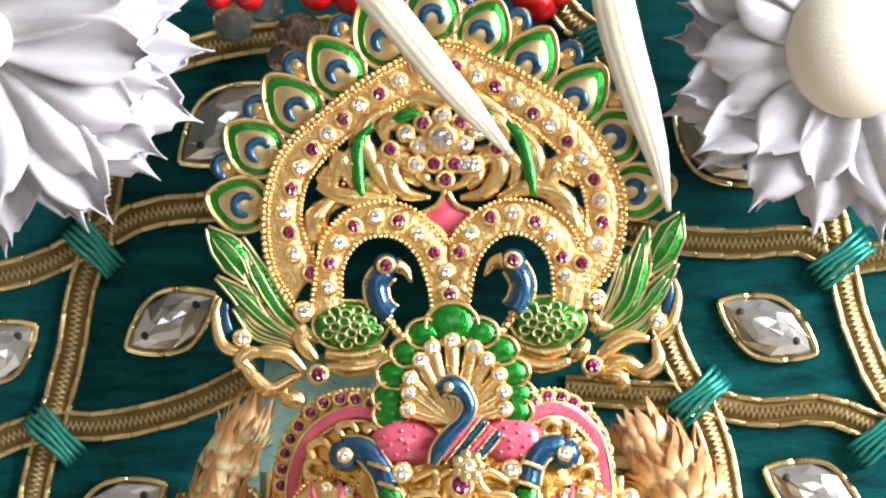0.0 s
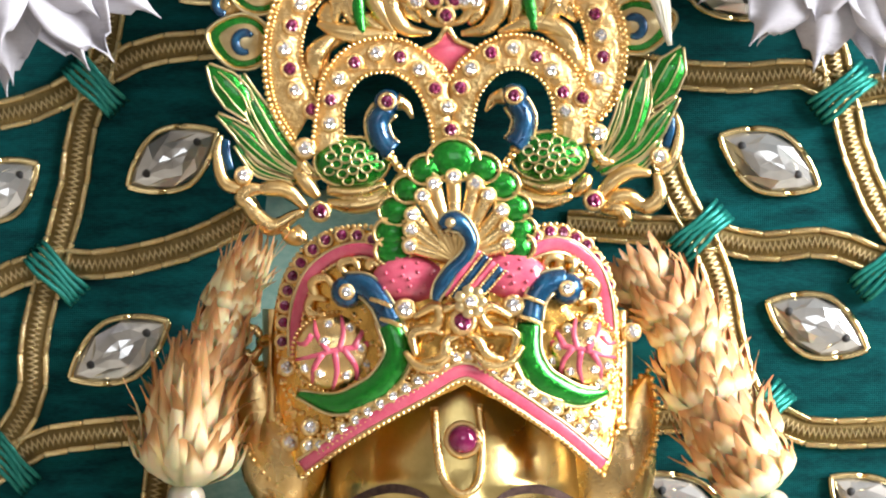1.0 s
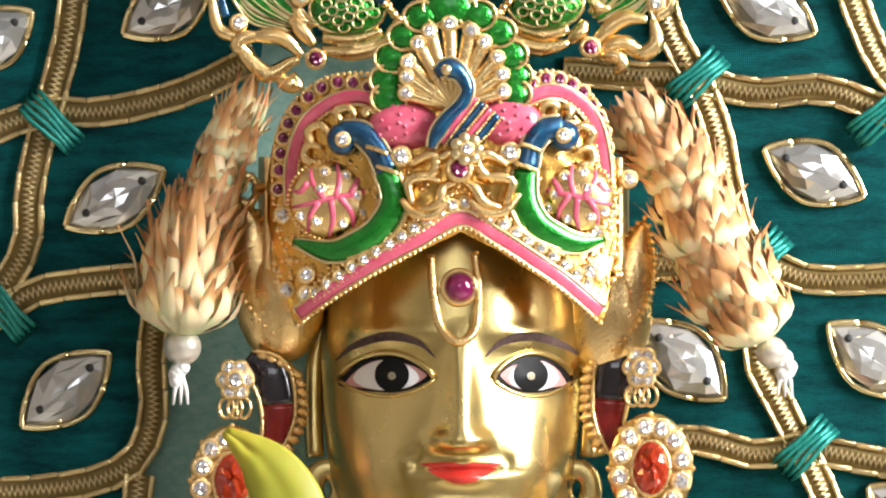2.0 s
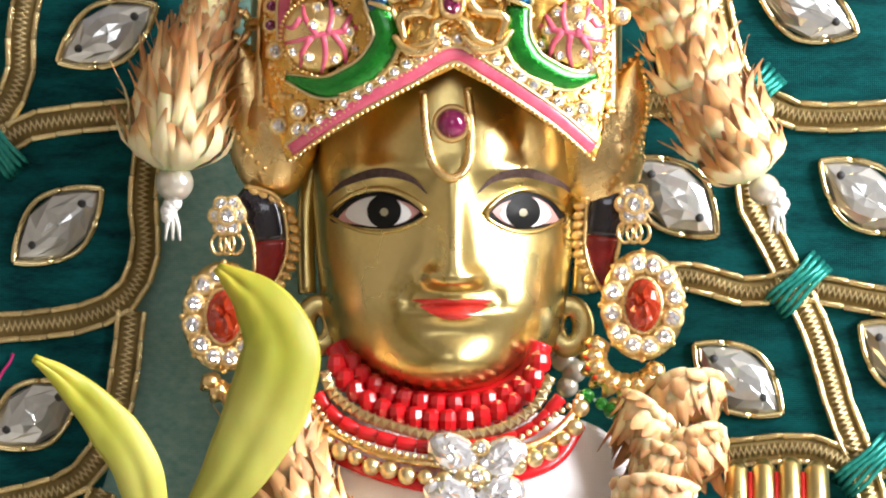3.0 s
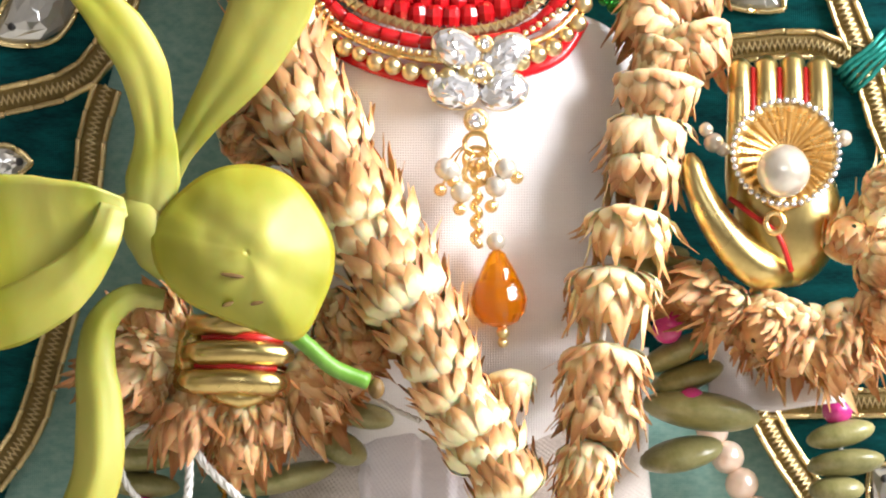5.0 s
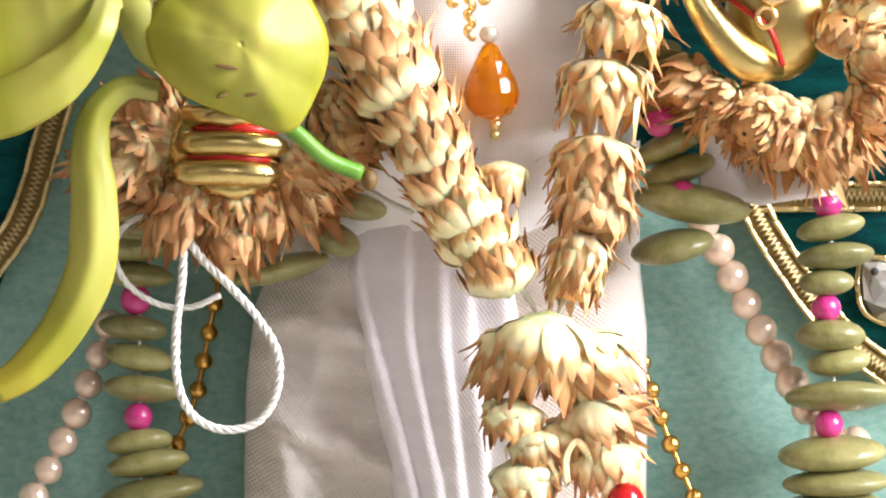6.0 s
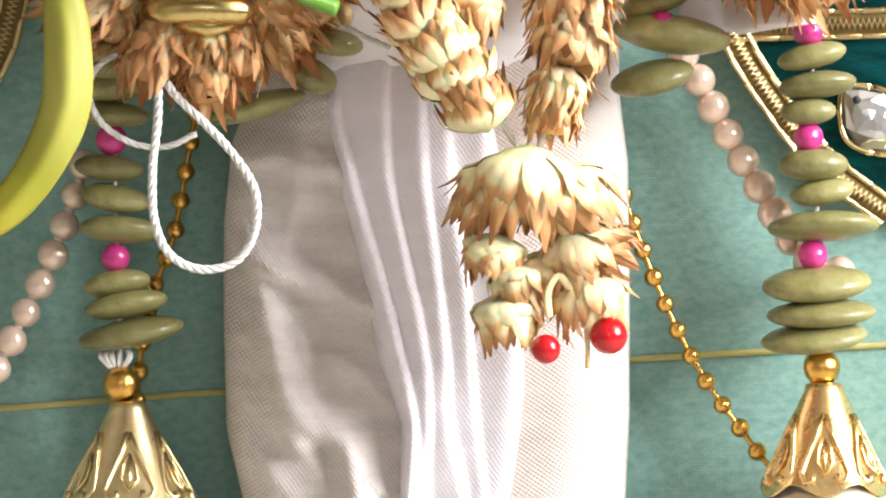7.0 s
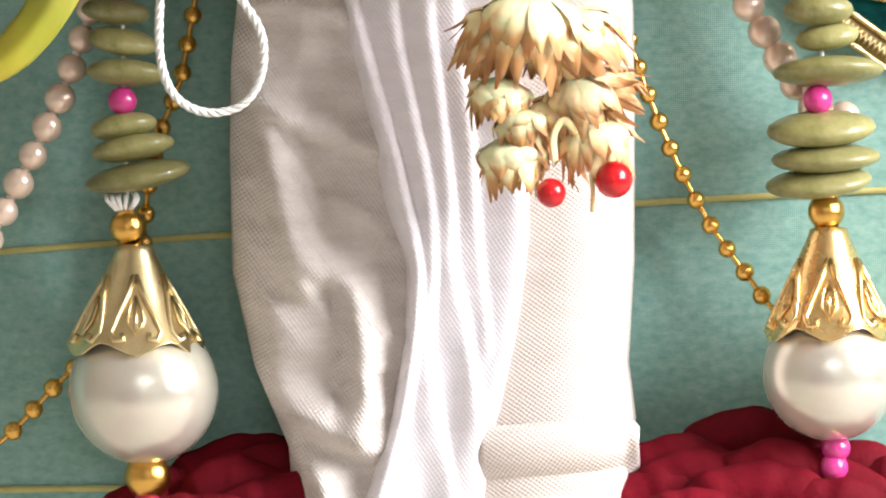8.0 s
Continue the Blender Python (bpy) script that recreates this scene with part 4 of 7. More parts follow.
for x in np.linspace(TOP[0][0] + 0.3, TOP[-1][0] - 0.3, 90):
    z1, z0 = np.interp(x, TOP[:, 0], TOP[:, 1]), np.interp(x, BOT[:, 0], BOT[:, 1])
    rows.append([(x, z0 + (z1 - z0) * v, cd(x) - 1.0 + 0.35 * noise.noise(Vector((x * 0.5, (z0 + (z1 - z0) * v) * 0.5, 0)))) for v in np.linspace(0, 1, 40)])
part("body", Shape().grid(rows), GOLD_DEEP, crown, solid=1.4)
# sides that close round the head
for sx, x0 in ((-1, TOP[0][0]), (1, TOP[-1][0])):
    rows = [[(x0 + sx * 1.5 * math.sin(t), z, cd(x0) - 1 - 30 * t) for t in np.linspace(0, 1, 12)] for z in np.linspace(66, 86, 12)]
    part("side", Shape().grid(rows), GOLD_FIELD, crown, solid=1.2)
ARC_L = [(-27.8, 77.7), (-27.6, 84.6), (-25.3, 91.6), (-20.9, 95.4), (-15.9, 96.6), (-10.9, 94.8), (-6.4, 91.6)]
ARC_R = [(28.0, 78.6), (27.2, 86.6), (25.5, 92.6), (22.0, 96.4), (18.1, 97.6), (14.1, 96.4), (10.1, 93.6)]
for line in (ARC_L, ARC_R):
    strip(crown, line, [1.1, 1.25, 1.25, 1.25, 1.2], ENAMEL_PINK, 0.7, 0.28, "pink_band", rims=0.28)
    for k in (0.945, 1.05):
        cx, cz = np.mean([q[0] for q in line]), np.mean([q[1] for q in line]) - 4
        beads(crown, [(cx + (x - cx) * k * (1.05 if k > 1 else 0.9), cz + (z - cz) * (1.12 if k > 1 else 0.86)) for x, z in line], lambda x: cd(x) + 0.5, 0.42, 0.9)
OUTER_L = [(-30.8, 77.7), (-31.0, 83.6), (-30.1, 90.6), (-26.8, 96.4), (-21.8, 99.8), (-15.9, 100.8), (-11.4, 99.8)]
OUTER_R = [(29.2, 79.6), (28.8, 87.6), (27.2, 94.1), (23.5, 98.6), (18.6, 101.2), (13.1, 100.4)]
for line in (OUTER_L, OUTER_R):
    beads(crown, line, lambda x: cd(x) + 0.4, 0.5, 1.05)
for p in [(-14.2, 98.3), (-16.9, 99.1), (-19.6, 99.2), (-22.5, 98.3), (-24.8, 96.6), (-26.9, 94.2), (-28.3, 91.9), (-29.2, 89.3), (-29.7, 86.6), (-29.9, 83.6), (-30.1, 80.2), (14.6, 99.1), (17.2, 99.9), (19.6, 99.8), (21.8, 98.8), (23.7, 97.5), (25.3, 95.1), (26.6, 93.0), (27.5, 90.4), (27.9, 87.6)]:
    stone((*p, cd(p[0]) + 0.3), 1.12, "r", crown)
# gold curls inside the arches
for pts in ([(-23.9, 87.6), (-24.8, 90.6), (-22.4, 91.6), (-20.9, 89.6)], [(-22.4, 84.6), (-25.3, 85.6), (-24.8, 88.1), (-22.4, 87.6)], [(-18.9, 92.1), (-19.9, 94.1), (-17.4, 94.6), (-16.4, 92.6)], [(-14.9, 92.6), (-14.4, 94.4), (-12.4, 93.6)], [(-24.4, 80.7), (-25.8, 82.6), (-23.9, 83.6)],
            [(24.5, 87.6), (25.5, 90.1), (23.5, 91.6), (22.0, 90.1)], [(23.0, 84.6), (25.5, 85.1), (25.0, 87.6), (22.5, 87.1)], [(18.5, 93.1), (19.0, 95.1), (17.1, 95.4), (16.1, 93.6)], [(21.0, 92.6), (21.5, 94.6), (20.0, 95.1)], [(25.0, 81.6), (26.5, 83.1), (24.5, 83.6)]):
    strip(crown, pts, [0.6, 1.0, 0.9, 0.5], GOLD, 0.7, 1.0, "curl", 7)
# central peacock before a fan of green lobes
for p, w in zip([(-10.5, 96.4), (-10.7, 99.6), (-9.9, 103.6), (-7.7, 107.4), (-4.7, 110.8), (0.1, 112.6), (5.1, 111.1), (8.6, 108.1), (10.7, 104.1), (11.7, 100.4), (11.5, 97.2)], (3.2, 3.2, 3.2, 3.0, 3.2, 4.6, 3.2, 3.2, 3.2, 3.0, 3.0)):
    f = part("fan_lobe", Shape().ball((*p, cd(p[0]) + 0.3), (w * 0.92, w * 0.78, 1.3), 0, 18, 10), ENAMEL_GREEN, crown)
    part("rim", Shape().tube([(p[0] + (w + 0.1) * math.cos(t), p[1] + (w * 0.82 + 0.1) * math.sin(t), cd(p[0]) + 0.9) for t in np.arange(18) * math.pi / 9], 0.36, 6, closed=True), GOLD, f)
fan_c = (0.7, 94.6)
for p in [(-7.6, 97.3), (-7.4, 100.1), (-7.2, 102.8), (-5.4, 106.1), (-3.4, 108.3), (0.1, 109.6), (3.9, 108.4), (6.3, 106.3), (8.6, 103.6), (9.4, 100.6), (9.6, 97.6)]:
    strip(crown, [fan_c, ((fan_c[0] + p[0]) / 2, (fan_c[1] + p[1]) / 2), p], [0.6, 1.1, 1.4], GOLD, 1.2, 0.8, "fan_ray", 8)
    stone((*p, cd(p[0]) + 1.9), 1.15, "w", crown)
strip(crown, [(-2.1, 100.8), (-0.4, 101.8), (1.9, 100.8), (3.3, 98.1), (2.3, 95.4), (-0.4, 92.6), (-2.4, 89.6), (-3.1, 87.6)], [1.0, 1.9, 1.3, 1.1, 1.2, 1.3, 1.3, 0.7], ENAMEL_BLUE, 3.4, 0.8, "peacock_neck", rims=0.3)
bead("peacock_eye", (*(-0.4, 101.4), cd(0) + 5.4), 0.95, PALE_GOLD, crown)
for k, (m_, r_) in enumerate(((ENAMEL_PINK, 1.0), (ENAMEL_BLUE, 1.0), (ENAMEL_PINK, 0.7), (ENAMEL_BLUE, 1.1))):
    o = 1.3 + k * 1.75
    line = [(3.8 + o * 0.75, 97.4 - o * 0.6), (0.9 + o * 0.75, 93.6 - o * 0.55), (-2.4 + o * 0.8, 88.8 - o * 0.2)]
    strip(crown, line, [r_ * 0.6, r_, r_ * 0.5], m_, 3.2, 0.8, "breast_stripe")
    beads(crown, [(x + 0.6, z - 0.6) for x, z in line], lambda x: cd(x) + 4.0, 0.26, 0.6)
for c, w in (((-7.7, 91.4), 6.6), ((10.6, 92.1), 6.0)):
    b = part("pink_wing", Shape().ball((*c, cd(c[0]) - 0.2), (w, 4.2, 2.4), 0, 20, 12), ENAMEL_PINK, crown)
    s = Shape()
    for i in range(14):
        a, r = i * 2.4, math.sqrt(i / 14) * 0.85
        s.ball((c[0] + w * r * math.cos(a), c[1] + 4.0 * r * math.sin(a), cd(c[0]) - 0.2 + 2.4 * math.sqrt(1 - r * r)), 0.42, 0, 8, 6)
    part("pearling", s, ENAMEL_PINK, b)
# side peacocks
for head_, neck, tail in (((-18.7, 89.1), [(-18.9, 90.4), (-15.4, 90.1), (-12.7, 87.1), (-10.9, 83.6)], [(-11.5, 84.5), (-9.6, 78.8), (-11.4, 74.4), (-14.6, 71.4), (-20.6, 69.2), (-27.4, 71.0)]),
                          ((20.3, 89.8), [(20.0, 91.4), (16.6, 90.6), (14.6, 87.6), (13.8, 84.1)], [(13.5, 83.8), (13.4, 78.6), (14.8, 75.2), (17.2, 72.8), (22.4, 70.7), (27.6, 71.4)])):
    b = strip(crown, tail, [2.1, 2.3, 2.3, 2.2, 1.7, 0.6], ENAMEL_GREEN, 1.0, 0.5, "tail", rims=0.34)
    strip(crown, [(x + 2.6 * (1 if head_[0] < 0 else -1), z - 1.0) for x, z in tail[:-1]], [0.4, 0.5, 0.4], GOLD, 1.0, 1.0, "tail_rim", 6)
    strip(crown, neck, [2.0, 2.1, 1.9, 2.1], ENAMEL_BLUE, 2.0, 0.7, "neck", rims=0.32)
    for k in (2, 3):
        q = neck[k]
        strip(crown, [(q[0] - 1.9, q[1] + 0.8), (q[0], q[1] + 0.2), (q[0] + 1.9, q[1] - 0.6)], [0.4, 0.45, 0.4], GOLD, 3.6, 1.0, "collar", 6)
    part("head", Shape().ball((*head_, cd(head_[0]) + 1.6), (3.0, 3.0, 2.4)), ENAMEL_BLUE, crown)
    stone((*head_, cd(head_[0]) + 3.6), 1.1, "w", crown)
for c, r, flip in (((-20.8, 78.4), 7.3, 1), ((22.8, 78.8), 6.5, -1)):
    b = part("disc", Shape().ball((*c, cd(c[0]) - 0.4), (r, r * 0.94, 3.4), 0, 28, 14), GOLD, crown)

    def on_disc(x, z, lift=0.12):
        return (c[0] + flip * x * r, c[1] + z * r * 0.94, cd(c[0]) - 0.4 + 3.4 * math.sqrt(max(0, 1 - x * x - z * z)) + lift)
    for line in ([(0.92, 0.25), (0.45, 0.12), (0.0, 0.05), (-0.5, -0.1), (-0.95, -0.2)], [(0.1, 0.05), (0.2, 0.5), (0.15, 0.95)], [(-0.15, 0.0), (-0.45, 0.45), (-0.5, 0.82)], [(0.2, 0.1), (0.5, -0.35), (0.55, -0.8)],
                 [(0.0, 0.0), (0.05, -0.5), (-0.05, -0.95)], [(-0.3, -0.05), (-0.5, -0.4), (-0.55, -0.8)], [(0.45, 0.12), (0.65, 0.5), (0.7, 0.68)], [(-0.55, 0.45), (-0.75, 0.2), (-0.93, 0.25)]):
        p = spline([(*q, 0) for q in line], 0.12)
        part("pink_vein", Shape().tube([on_disc(x, z) for x, z, _ in p], np.interp(np.linspace(0, 1, len(p)), [0, 0.6, 1], [0.62, 0.5, 0.3]), 7, flat=0.5), ENAMEL_PINK, b)
    for x, z in ((0.62, 0.1), (-0.25, 0.28), (-0.35, -0.55), (0.28, -0.6), (0.36, 0.62), (-0.72, -0.42), (-0.15, 0.72), (0.78, -0.3)):
        stone(on_disc(x, z, -0.1), 0.85, "w", crown)
    beads(crown, [on_disc(1.04 * math.cos(a), 1.04 * math.sin(a)) for a in np.linspace(0, 2 * math.pi, 24)], 0.3, 0.38, 0.85)
# middle flower, stone and scrolls
c = (3.2, 87.4)
for k in range(7):
    a = 2 * math.pi * k / 7
    part("petal", Shape().ball((c[0] + 2.0 * math.cos(a), c[1] + 2.0 * math.sin(a), cd(0) + 4.6), (1.1, 1.1, 0.8)), PALE_GOLD, crown)
stone((*c, cd(0) + 5.0), 1.1, "w", crown)
stone((*(1.9, 83.9), cd(0) + 3.2), 1.9, "r", crown)
for p in ((-8.4, 86.1), (10.8, 86.8)):
    stone((*p, cd(p[0]) + 2.0), 1.5, "w", crown)
for pts in ([(-6.9, 84.6), (-2.9, 86.6), (-2.4, 83.6), (-5.9, 81.6)], [(-6.4, 77.6), (-7.1, 81.6), (-3.9, 82.6), (-1.4, 81.6)], [(-5.4, 76.6), (-1.9, 77.6), (-0.9, 80.6), (1.6, 81.6)], [(10.6, 84.6), (6.6, 86.6), (5.1, 84.6), (8.1, 81.6)], [(10.1, 77.6), (11.3, 81.6), (8.1, 82.6), (5.1, 82.6)],
            [(9.1, 77.1), (6.1, 78.1), (4.6, 80.6), (2.1, 82.1)], [(-2.4, 85.6), (0.1, 86.6), (1.9, 86.1)], [(6.1, 85.6), (4.1, 86.4), (2.6, 86.1)], [(-8.4, 78.6), (-6.4, 76.2), (-2.9, 75.6), (0.1, 78.6)], [(12.6, 79.6), (10.1, 76.6), (6.6, 76.1), (3.6, 78.6)]):
    strip(crown, pts, [0.5, 0.95, 1.0, 0.4], GOLD, 2.2, 1.0, "scroll", 8)
# brow chevron: stones over a pink strip
CH = [(-23.5, 62.0), (-15.9, 67.2), (-9.5, 71.2), (-4.0, 74.7), (2.0, 78.3), (6.5, 76.0), (11.3, 73.0), (16.0, 70.0), (20.9, 66.7), (24.5, 63.4)]
PK = [(-26.5, 58.2), (-20.0, 62.9), (-13.2, 67.1), (-5.5, 71.3), (2.2, 75.2), (8.5, 72.0), (15.0, 67.8), (21.0, 63.6), (26.8, 58.6)]
strip(crown, PK, [1.25, 1.25, 1.3, 1.25, 1.25], ENAMEL_PINK, 0.9, 0.28, "pink_band", rims=0.3)
for line, o in ((PK, -1.9), (CH, 1.6), (CH, -1.5)):
    beads(crown, [(x, z + o) for x, z in line], lambda x: cd(x) + 0.8, 0.5, 1.0)
for q in resample(np.array(at_d(CH, 0)), 2.55):
    stone((q[0], q[1], cd(q[0]) + 0.9), 0.98, "w", crown)
rng = random.Random(4)
s = Shape()
for a, b in ((-31, -24), (24, 30.5)):
    for i in range(60):
        x, z = rng.uniform(a, b), rng.uniform(63, 82)
        s.ball((x, z, cd(x) - 0.2), rng.uniform(0.45, 0.8), 0, 8, 6)
tagged(part("granulation", s, GOLD, crown), kind="stuff")
for p in [(-25.1, 65.1), (-25.1, 61.7), (-28.7, 62.5), (-29.3, 75.7), (-25.4, 74.7), (31.8, 82.1), (26.0, 73.1), (28.5, 76.6), (25.0, 65.7)]:
    stone((*p, cd(min(31, max(-31, p[0]))) + 0.8), 1.3, "w", crown)
s = Shape()
for i in range(340):
    x = rng.uniform(TOP[0][0] + 1.5, TOP[-1][0] - 1.5)
    z1, z0 = np.interp(x, TOP[:, 0], TOP[:, 1]), np.interp(x, BOT[:, 0], BOT[:, 1])
    z = z0 + (z1 - z0) * rng.uniform(0.06, 0.94)
    s.ball((x, z, cd(x) - 0.5), rng.uniform(0.4, 0.75), 0, 8, 6)
tagged(part("fine_granulation", s, GOLD, crown), kind="stuff")
# gilt side leaves and an eyelet
for c, turn, w in (((-33.6, 66.7), 12, 4.6), ((31.8, 63.7), -14, 4.4)):
    q = [(c[0] + x * math.cos(radians(turn)) - z * math.sin(radians(turn)), c[1] + x * math.sin(radians(turn)) + z * math.cos(radians(turn)), 20 + 3 * math.cos(x / 4)) for x, z in
         [(w * math.sin(math.pi * t) ** 0.8, 12 - 24 * t) for t in np.linspace(0, 1, 20)] + [(-w * math.sin(math.pi * t) ** 0.8, 12 - 24 * t) for t in np.linspace(1, 0, 20)][1:-1]]
    f = part("side_leaf", Shape().plate(q, 17, 21, 0, 1.2), GOLD, crown, "smooth gilt side leaf with beaded edge")
    s = Shape()
    for x, z, _ in q[::1]:
        s.ball((x, z, 20.5), 0.55, 0, 8, 6)
    part("beading", s, GOLD, f)
    part("back_panel", Shape().ball((c[0] + (4 if turn > 0 else -4), c[1] - 4, 16), (8.5, 13.5, 6), 0, 24, 14), GOLD, crown)
e = (-35.8, 80.2)
part("eyelet", Shape().tube([(e[0] + 1.9 * math.cos(t), e[1] + 2.5 * math.sin(t), 22) for t in np.arange(20) * math.pi / 10], 0.75, 8, closed=True), GOLD, crown)
strip(crown, [(e[0] + 2, e[1]), (e[0] + 4, e[1] + 0.5), (e[0] + 7, e[1])], [1.2, 1.2, 1.2], GOLD, -2, 1.0, "eyelet_arm", 8)


# ---- the brass statue: one mesh with head, ears, neck, arms and palms ----
FX, FZ = 0.6, 46.0


FACE_Z = [14.0, 14.9, 16.0, 17.4, 19.7, 22.2, 25, 30, 40, 50, 60, 70, 80, 90]
FACE_W = [5.0, 8.6, 11.8, 14.5, 17.3, 19.1, 20.3, 21.6, 22.7, 23.2, 22.6, 20.5, 16.5, 10]


def face_w(z):
    """Half width of the head at a height."""
    return sum(np.interp(z + o, FACE_Z, FACE_W) for o in (-1.0, -0.5, 0, 0.5, 1.0)) / 5


def bump_at(x, z, cx, cz, sx, sz, h):
    return h * math.exp(-((x - cx) / sx) ** 2 - ((z - cz) / sz) ** 2)


EYES = (-11.0, 15.0)
EYE_L = (8.5, 7.1)
IRIS = (-10.0, 14.6)
EYE_Z = 47.2


def relief(x, z):
    """Nose, lips, sockets, lids, brows, cheeks and chin over the plain head."""
    r = 0.0
    if z > 35:
        t = min(1, (58 - z) / 22) if z < 58 else 0
        r += max(0, t) ** 1.1 * 4.8 * math.exp(-abs((x - 2.2) / (1.9 + 1.5 * max(0, t))) ** 2.4)
    else:
        r += 4.8 * math.exp(-((35 - z) / 1.4) ** 2) * math.exp(-abs((x - 2.2) / 3.4) ** 2.4)
    r += bump_at(x, z, -1.7, 36.0, 1.9, 1.7, 2.0) + bump_at(x, z, 6.0, 36.0, 1.9, 1.7, 2.0)
    for e in EYES:
        r += bump_at(x, z, e, EYE_Z + 0.3, 7.8, 5.0, -2.3) + bump_at(x, z, e, EYE_Z, 4.8, 2.7, 2.2)
        r += bump_at(x, z, e, EYE_Z + 7.8, 7.5, 2.0, 1.0)
    r += bump_at(x, z, 2.6, 31.8, 5.0, 1.0, 1.5) + bump_at(x, z, 2.6, 29.2, 4.2, 1.1, 1.6) - bump_at(x, z, 2.5, 30.5, 6.4, 0.45, 0.7)
    r += bump_at(x, z, 2.0, 21.0, 5.5, 3.6, 1.5) + bump_at(x, z, -12, 31, 7, 7, 1.7) + bump_at(x, z, 15, 31, 7, 7, 1.7) - bump_at(x, z, -5.6, 31.8, 1.2, 1.2, 0.5) - bump_at(x, z, 10.4, 31.9, 1.2, 1.2, 0.5)
    r -= bump_at(x, z, 2.6, 25.8, 5, 1.4, 0.35)
    return r


def face_d(x, z):
    w = face_w(z)
    t = min(1, abs(x - FX) / max(0.1, w))
    zz = min(1, max(0.32, (z - 11.5) / 68))
    deep = 22 * (math.sin(math.pi * (0.06 + 0.8 * zz)) ** 0.2) + 3
    if z < 30:
        deep *= max(0.05, 1 - ((30 - z) / 15.5) ** 9) ** 0.45
    return 12 + deep * math.sqrt(1 - t * t) + relief(x, z)


st = Shape()
rows = []
for z in np.linspace(14.8, 84, 200):
    w = face_w(z)
    row = []
    for a in np.linspace(-1.75, 1.75, 170):
        x = FX + w * math.sin(a)
        if abs(a) < math.pi / 2:
            row.append((x, z, face_d(x, z)))
        else:
            row.append((x, z, 12 + 22 * math.cos(a)))
    rows.append(row)
st.grid(rows, 0)
# rounded underside of the chin
w0 = face_w(14.8)
st.grid([[(FX + w0 * math.sin(a) * (1 - 0.15 * k), 14.8 - 1.2 * math.sin(k * 1.57), 12 + (face_d(FX + w0 * math.sin(a) * 0.999, 14.8) - 12) * (1 - 0.85 * k ** 1.3)) for a in np.linspace(-1.57, 1.57, 40)] for k in np.linspace(0, 1, 10)], 0)
# neck
st.lathe([(11, 0), (11, 6), (13, 12), (18, 18)], (1, 18, 7), (0, -1, 0), 32, 0)


def skin_patch(centre_line, half, slot, lift, na=28, nb=5):
    """A painted patch that follows the face: a middle line (x, z) and its half height along it."""
    p = spline(centre_line, 0.5)
    rows_ = []
    for i, q in enumerate(p):
        t = i / (len(p) - 1)
        up, dn = half(t)
        rows_.append([(q[0], q[1] + v, face_d(q[0], q[1] + v) + lift) for v in np.linspace(-dn, up, nb)])
    st.grid(rows_, slot)


def arch(t, h, k=0.8):
    return h * max(0.0, math.sin(math.pi * t)) ** k


SLOTS = [BRASS, BROW_PAINT, BLACK_PAINT, EYE_WHITE, PUPIL, LIP_PAINT, EYE_PINK, RED_PAINT, GOLD]
for e, L, ix, flip in zip(EYES, EYE_L, IRIS, (1, -1)):
    line = [(e - L, EYE_Z - 0.3 - (0.9 if flip > 0 else -0.5)), (e - 3, EYE_Z - 0.1), (e + 3, EYE_Z - 0.1), (e + L, EYE_Z - 0.3 - (0.9 if flip < 0 else -0.5))]
    skin_patch(line, lambda t: (arch(t, 3.8) + 0.25, arch(t, 2.6) + 0.25), 2, 0.12)
    inner = [(e - L + 1.2, line[0][1]), (e - 3, EYE_Z - 0.15), (e + 3, EYE_Z - 0.15), (e + L - 1.2, line[3][1])]
    skin_patch(inner, lambda t: (arch(t, 3.0), arch(t, 2.4)), 6, 0.24)
    inner = [(e - L + 2.6, EYE_Z - 0.3), (e, EYE_Z - 0.1), (e + L - 2.6, EYE_Z - 0.3)]
    skin_patch(inner, lambda t: (arch(t, 3.0, 0.55), arch(t, 2.4, 0.55)), 3, 0.34)
    disc = [[(ix + r * math.cos(a), EYE_Z + 0.25 + r * math.sin(a) * 0.98) for a in np.arange(24) * math.pi / 12] for r in (3.05, 2.2, 1.0, 0.05)]
    st.grid([[(x, z, face_d(x, z) + 0.46) for x, z in r] for r in disc], 2, wrap=True)
    disc = [[(ix + r * math.cos(a), EYE_Z + 0.1 + r * math.sin(a)) for a in np.arange(16) * math.pi / 8] for r in (0.72, 0.05)]
    st.grid([[(x, z, face_d(x, z) + 0.6) for x, z in r] for r in disc], 4, wrap=True)
    # upper lid as a rolled brass rim, brow as a painted arc
    lid = [(e - L + 2 * L * t, EYE_Z - 0.2 + arch(t, 4.4, 0.7)) for t in np.linspace(0.0, 1, 20)]
    st.tube([(x, z, face_d(x, z) + 0.25) for x, z in lid], 0.55, 8, 0)
    low = [(e - L + 2 * L * t, EYE_Z - 0.5 - arch(t, 3.0, 0.8)) for t in np.linspace(0.0, 1, 20)]
    st.tube([(x, z, face_d(x, z) + 0.05) for x, z in low], 0.4, 6, 0)
    brow = [(e - 9 * flip, EYE_Z + 2.8), (e - 6 * flip, EYE_Z + 5.2), (e, EYE_Z + 7.0), (e + 5.5 * flip, EYE_Z + 6.0), (e + 8.6 * flip, EYE_Z + 3.4)]
    skin_patch(brow, lambda t: (0.12 + arch(t, 0.8), 0.12 + arch(t, 0.65)), 1, 0.15)
skin_patch([(-5.2, 31.8), (-1.6, 31.2), (2.4, 30.9), (6.2, 31.2), (9.9, 31.9)], lambda t: (arch(t, 1.15, 0.8) * (1 - 0.3 * math.exp(-((t - 0.5) / 0.07) ** 2)), arch(t, 0.7)), 5, 0.1)
